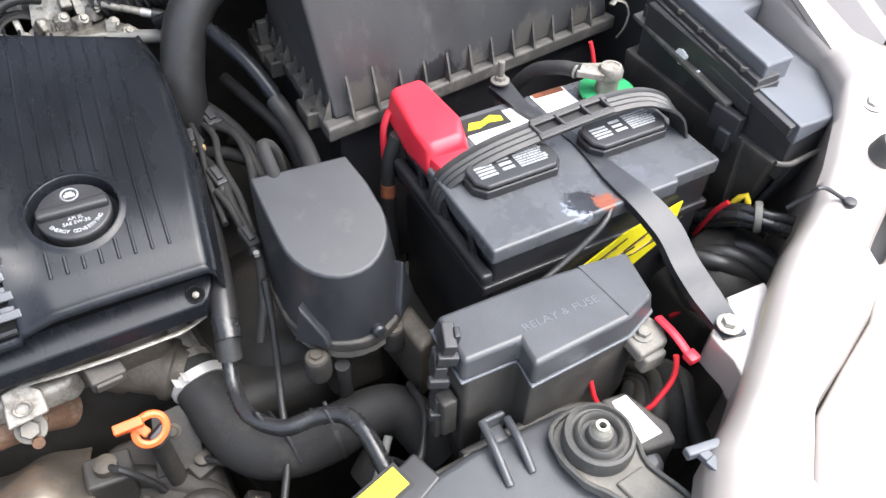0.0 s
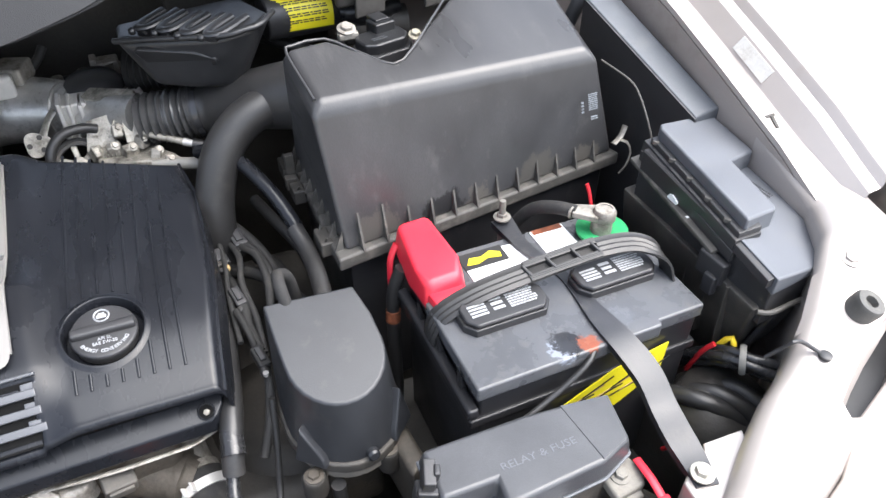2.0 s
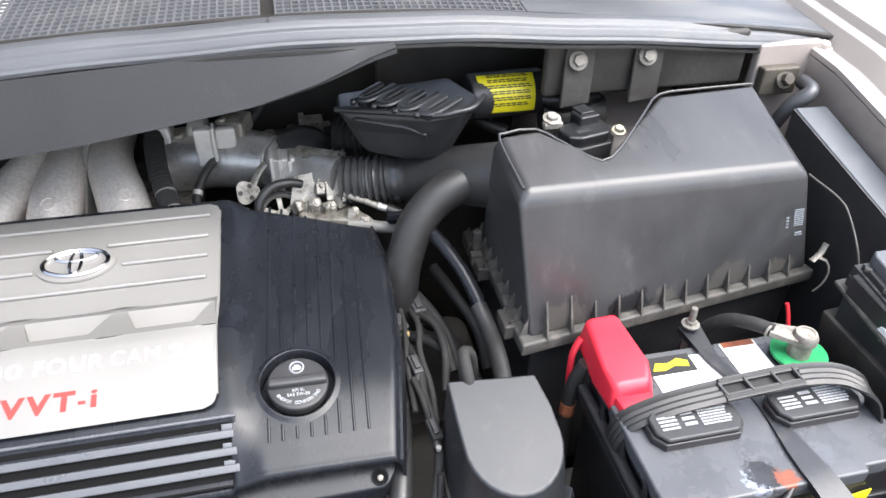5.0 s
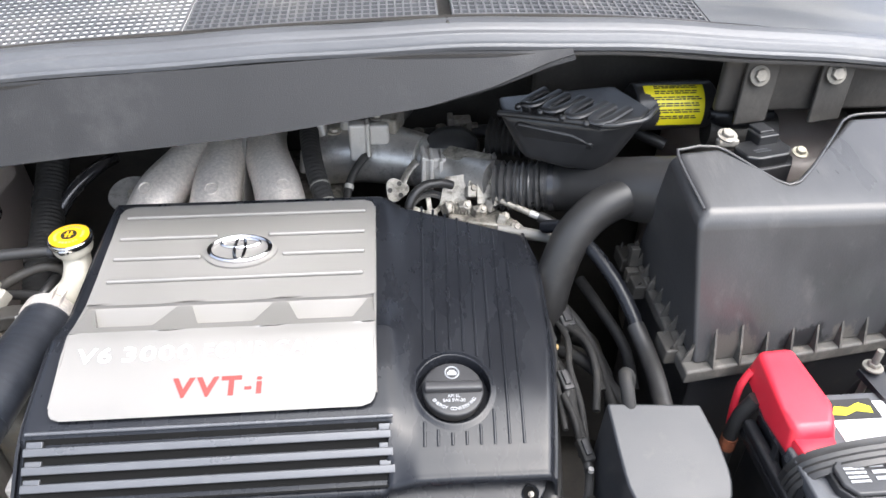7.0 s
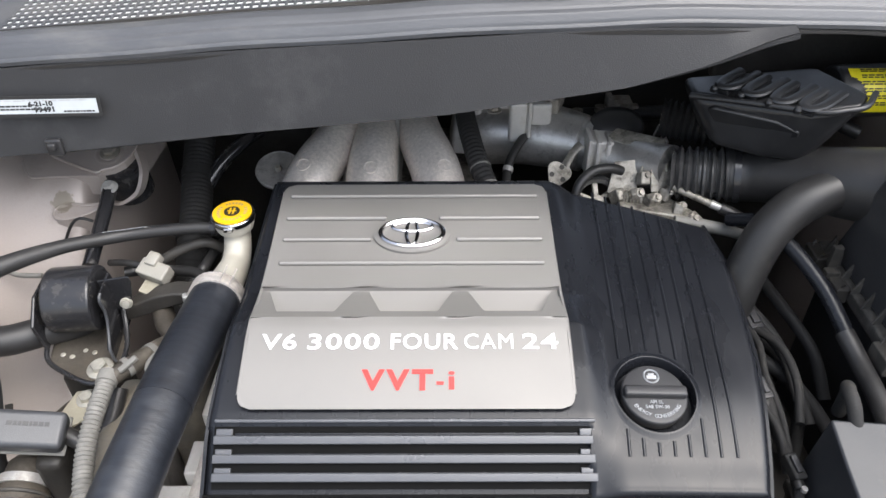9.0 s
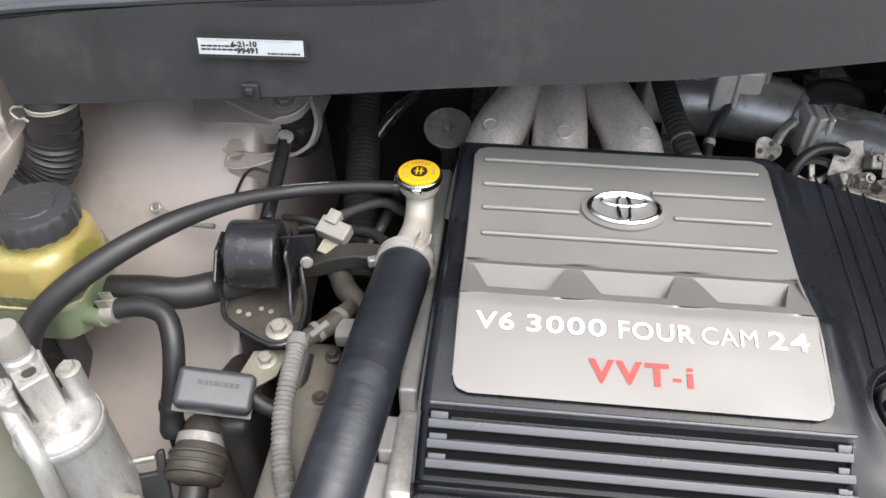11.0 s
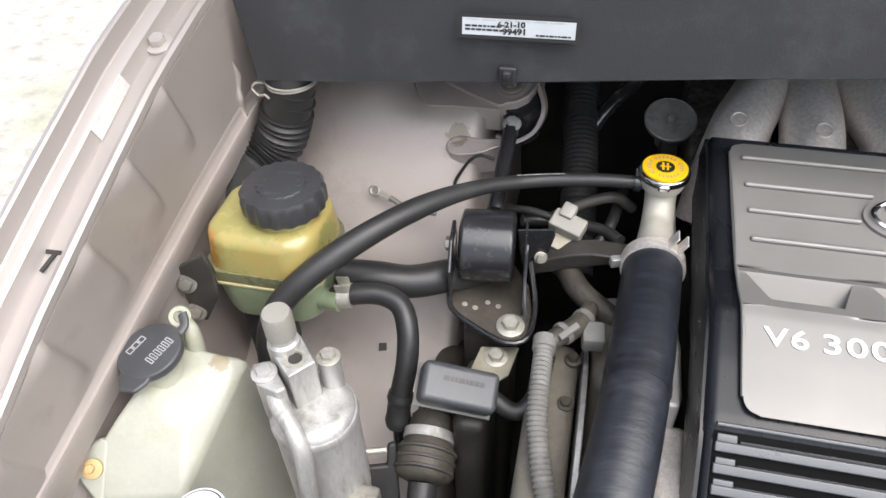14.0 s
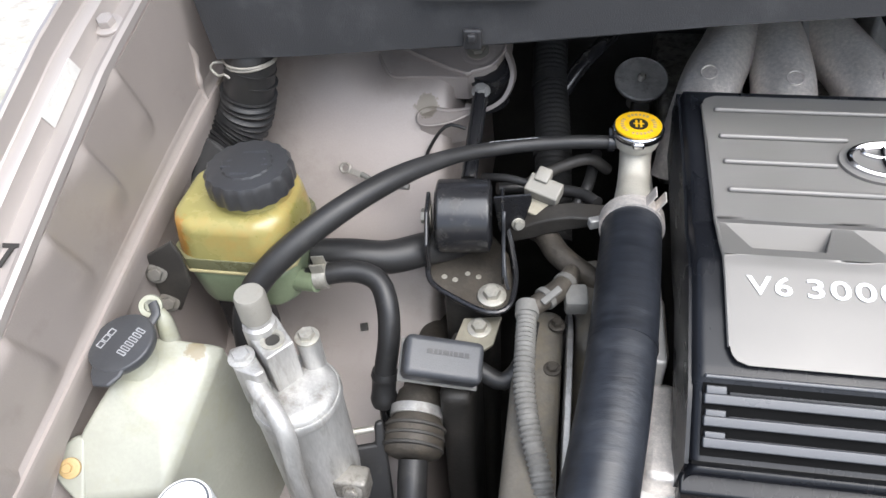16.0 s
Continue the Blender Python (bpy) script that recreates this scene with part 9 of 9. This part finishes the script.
vacv = thing("vacuum_valve", "grey round vacuum valve behind the filler cap", "vacuum valve", (-0.38, 0.585, 0.86))
VM = toward((-0.383, 0.604, 0.872), (0.05, -0.40, 1))
part("disc", lathe([(0.010, -0.030), (0.013, -0.024), (0.024, -0.012), (0.029, -0.006), (0.030, 0.0), (0.0285, 0.0015), (0.026, -0.001), (0.010, -0.004)], 34, VM), M_aludirty, vacv, "dished metal disc", angle=50)
part("nut", lathe([(0.010, -0.046), (0.0105, -0.030), (0.008, -0.028)], 18, VM), M_dustgrey, vacv, "round knob below the disc")
part("rim", lathe([(0.0298, -0.001), (0.0306, 0.0008), (0.0292, 0.0026), (0.0275, 0.0010)], 34, VM), M_drier, vacv, "bright rolled rim", angle=60)
part("rod", lathe([(0.0045, -0.001), (0.0045, 0.006), (0.003, 0.008)], 14, VM), M_steel, vacv, "threaded stem")
part("stem", box(-0.39, -0.37, 0.585, 0.62, 0.70, 0.862, 0.004), M_dark, vacv)
solo("heater_pipe", tube([(-0.475, 0.575, 0.86), (-0.455, 0.60, 0.885), (-0.43, 0.63, 0.90), (-0.415, 0.66, 0.90)], 0.009), M_black_steel, "glossy black pipe behind the engine", "pipe")
rloom = solo("rear_loom", tube([(-0.49, 0.66, 0.92), (-0.487, 0.60, 0.88), (-0.48, 0.54, 0.85), (-0.475, 0.48, 0.82), (-0.47, 0.42, 0.78)], 0.020, wave=0.0004, pitch=0.006), M_matt, "dark corrugated harness behind the mount", "wiring", angle=60)
for a, b in (((-0.4865, 0.592, 0.876), (-0.485, 0.582, 0.871)), ((-0.478, 0.512, 0.836), (-0.4775, 0.502, 0.831))):
    part("tape_band", tube([a, b], 0.0215), M_matt, rloom, "black tape band")
for k, pts in enumerate((((-0.50, 0.43, 0.85), (-0.47, 0.44, 0.865), (-0.44, 0.45, 0.87), (-0.42, 0.46, 0.85)), ((-0.53, 0.42, 0.85), (-0.50, 0.43, 0.845), (-0.45, 0.42, 0.85), (-0.43, 0.40, 0.855)), ((-0.45, 0.41, 0.84), (-0.44, 0.43, 0.85), (-0.435, 0.46, 0.85), (-0.43, 0.50, 0.84)))):
    solo("engine_wire", tube(pts, 0.006), M_rubber if k else M_dusty, "black wire behind the engine mount", "wire", group="wires behind the engine mount")

# small fittings low in front of the engine
solo("lifting_eye", join(prism([(-0.016, -0.012), (0.016, -0.012), (0.018, 0.008), (0.008, 0.020), (-0.010, 0.018)], -0.004, 0.004, 0.002, 2, toward((-0.068, 0.128, 0.768), (0.1, -0.8, 0.8))), moved(oval(0.008, 0.007, 0.003, 0.003, 0.007), toward((-0.068, 0.128, 0.768), (0.1, -0.8, 0.8)))), M_aludirty, "bright cast lug on the cylinder head", "lug")
for k, (x, y, z, w) in enumerate(((-0.030, 0.085, 0.69, 0.020), (0.045, 0.075, 0.66, 0.016), (-0.015, 0.045, 0.66, 0.018), (0.075, 0.02, 0.64, 0.015), (0.19, 0.0, 0.66, 0.016))):
    unit = thing("sensor_block", "dark oily fitting low in front of the engine", "fitting", (x, y, z - w), group="fittings in front of the engine")
    part("body", box(-w, w, -w * 0.8, w * 0.8, -w * 1.5, w * 0.6, 0.004, 2, pose(x, y, z, 10 * k, 8, 25 * k)), M_dark, unit)
    part("cap", lathe([(w * 0.5, 0), (w * 0.5, w * 0.5), (w * 0.3, w * 0.6)], 14, pose(x, y, z + w * 0.5, 10 * k, 8, 0)), M_grime, unit)
    part("lead", tube([(x, y, z + w * 0.7), (x + 0.012, y - 0.012, z + w), (x + 0.03, y - 0.018, z - 0.01), (x + 0.04, y - 0.02, z - 0.05)], 0.0035, 8), M_rubber, unit)
stay = thing("hose_stay", "dirty stamped stay beside the dipstick", "bracket", (0.03, 0.10, 0.66))
part("plate", prism([(-0.022, -0.03), (0.020, -0.03), (0.024, 0.0), (0.012, 0.03), (-0.014, 0.026)], -0.002, 0.002, 0.001, 1, m=toward((0.028, 0.095, 0.688), (-0.1, -0.8, 0.9))), M_dark, stay)
part("bolt", bolt((0.030, 0.100, 0.694), (-0.1, -0.8, 0.9), 0.005, 0.005), M_grime, stay)
part("post", box(0.02, 0.04, 0.095, 0.115, 0.60, 0.685, 0.003), M_dark, stay)
for k, pts in enumerate((((0.115, 0.075, 0.70), (0.118, 0.05, 0.715), (0.121, 0.03, 0.7145), (0.124, 0.012, 0.70)), ((0.150, 0.06, 0.70), (0.155, 0.035, 0.7175), (0.158, 0.012, 0.70)))):
    solo("hose_tie", tube(pts, 0.0014, 8), M_plastic, "thin black tie round the radiator hose", "cable tie", group="hose ties")
solo("low_wire", tube([(0.20, -0.01, 0.72), (0.17, -0.04, 0.70), (0.13, -0.055, 0.69), (0.09, -0.05, 0.66), (0.06, -0.03, 0.64)], 0.004), M_loom, "thin grey wire low by the radiator", "wire")
solo("low_wire", tube([(0.24, 0.03, 0.72), (0.235, -0.01, 0.735), (0.215, -0.045, 0.735), (0.19, -0.065, 0.72), (0.17, -0.075, 0.70)], 0.0035), M_rubber, "thin black wire low by the relay box", "wire")
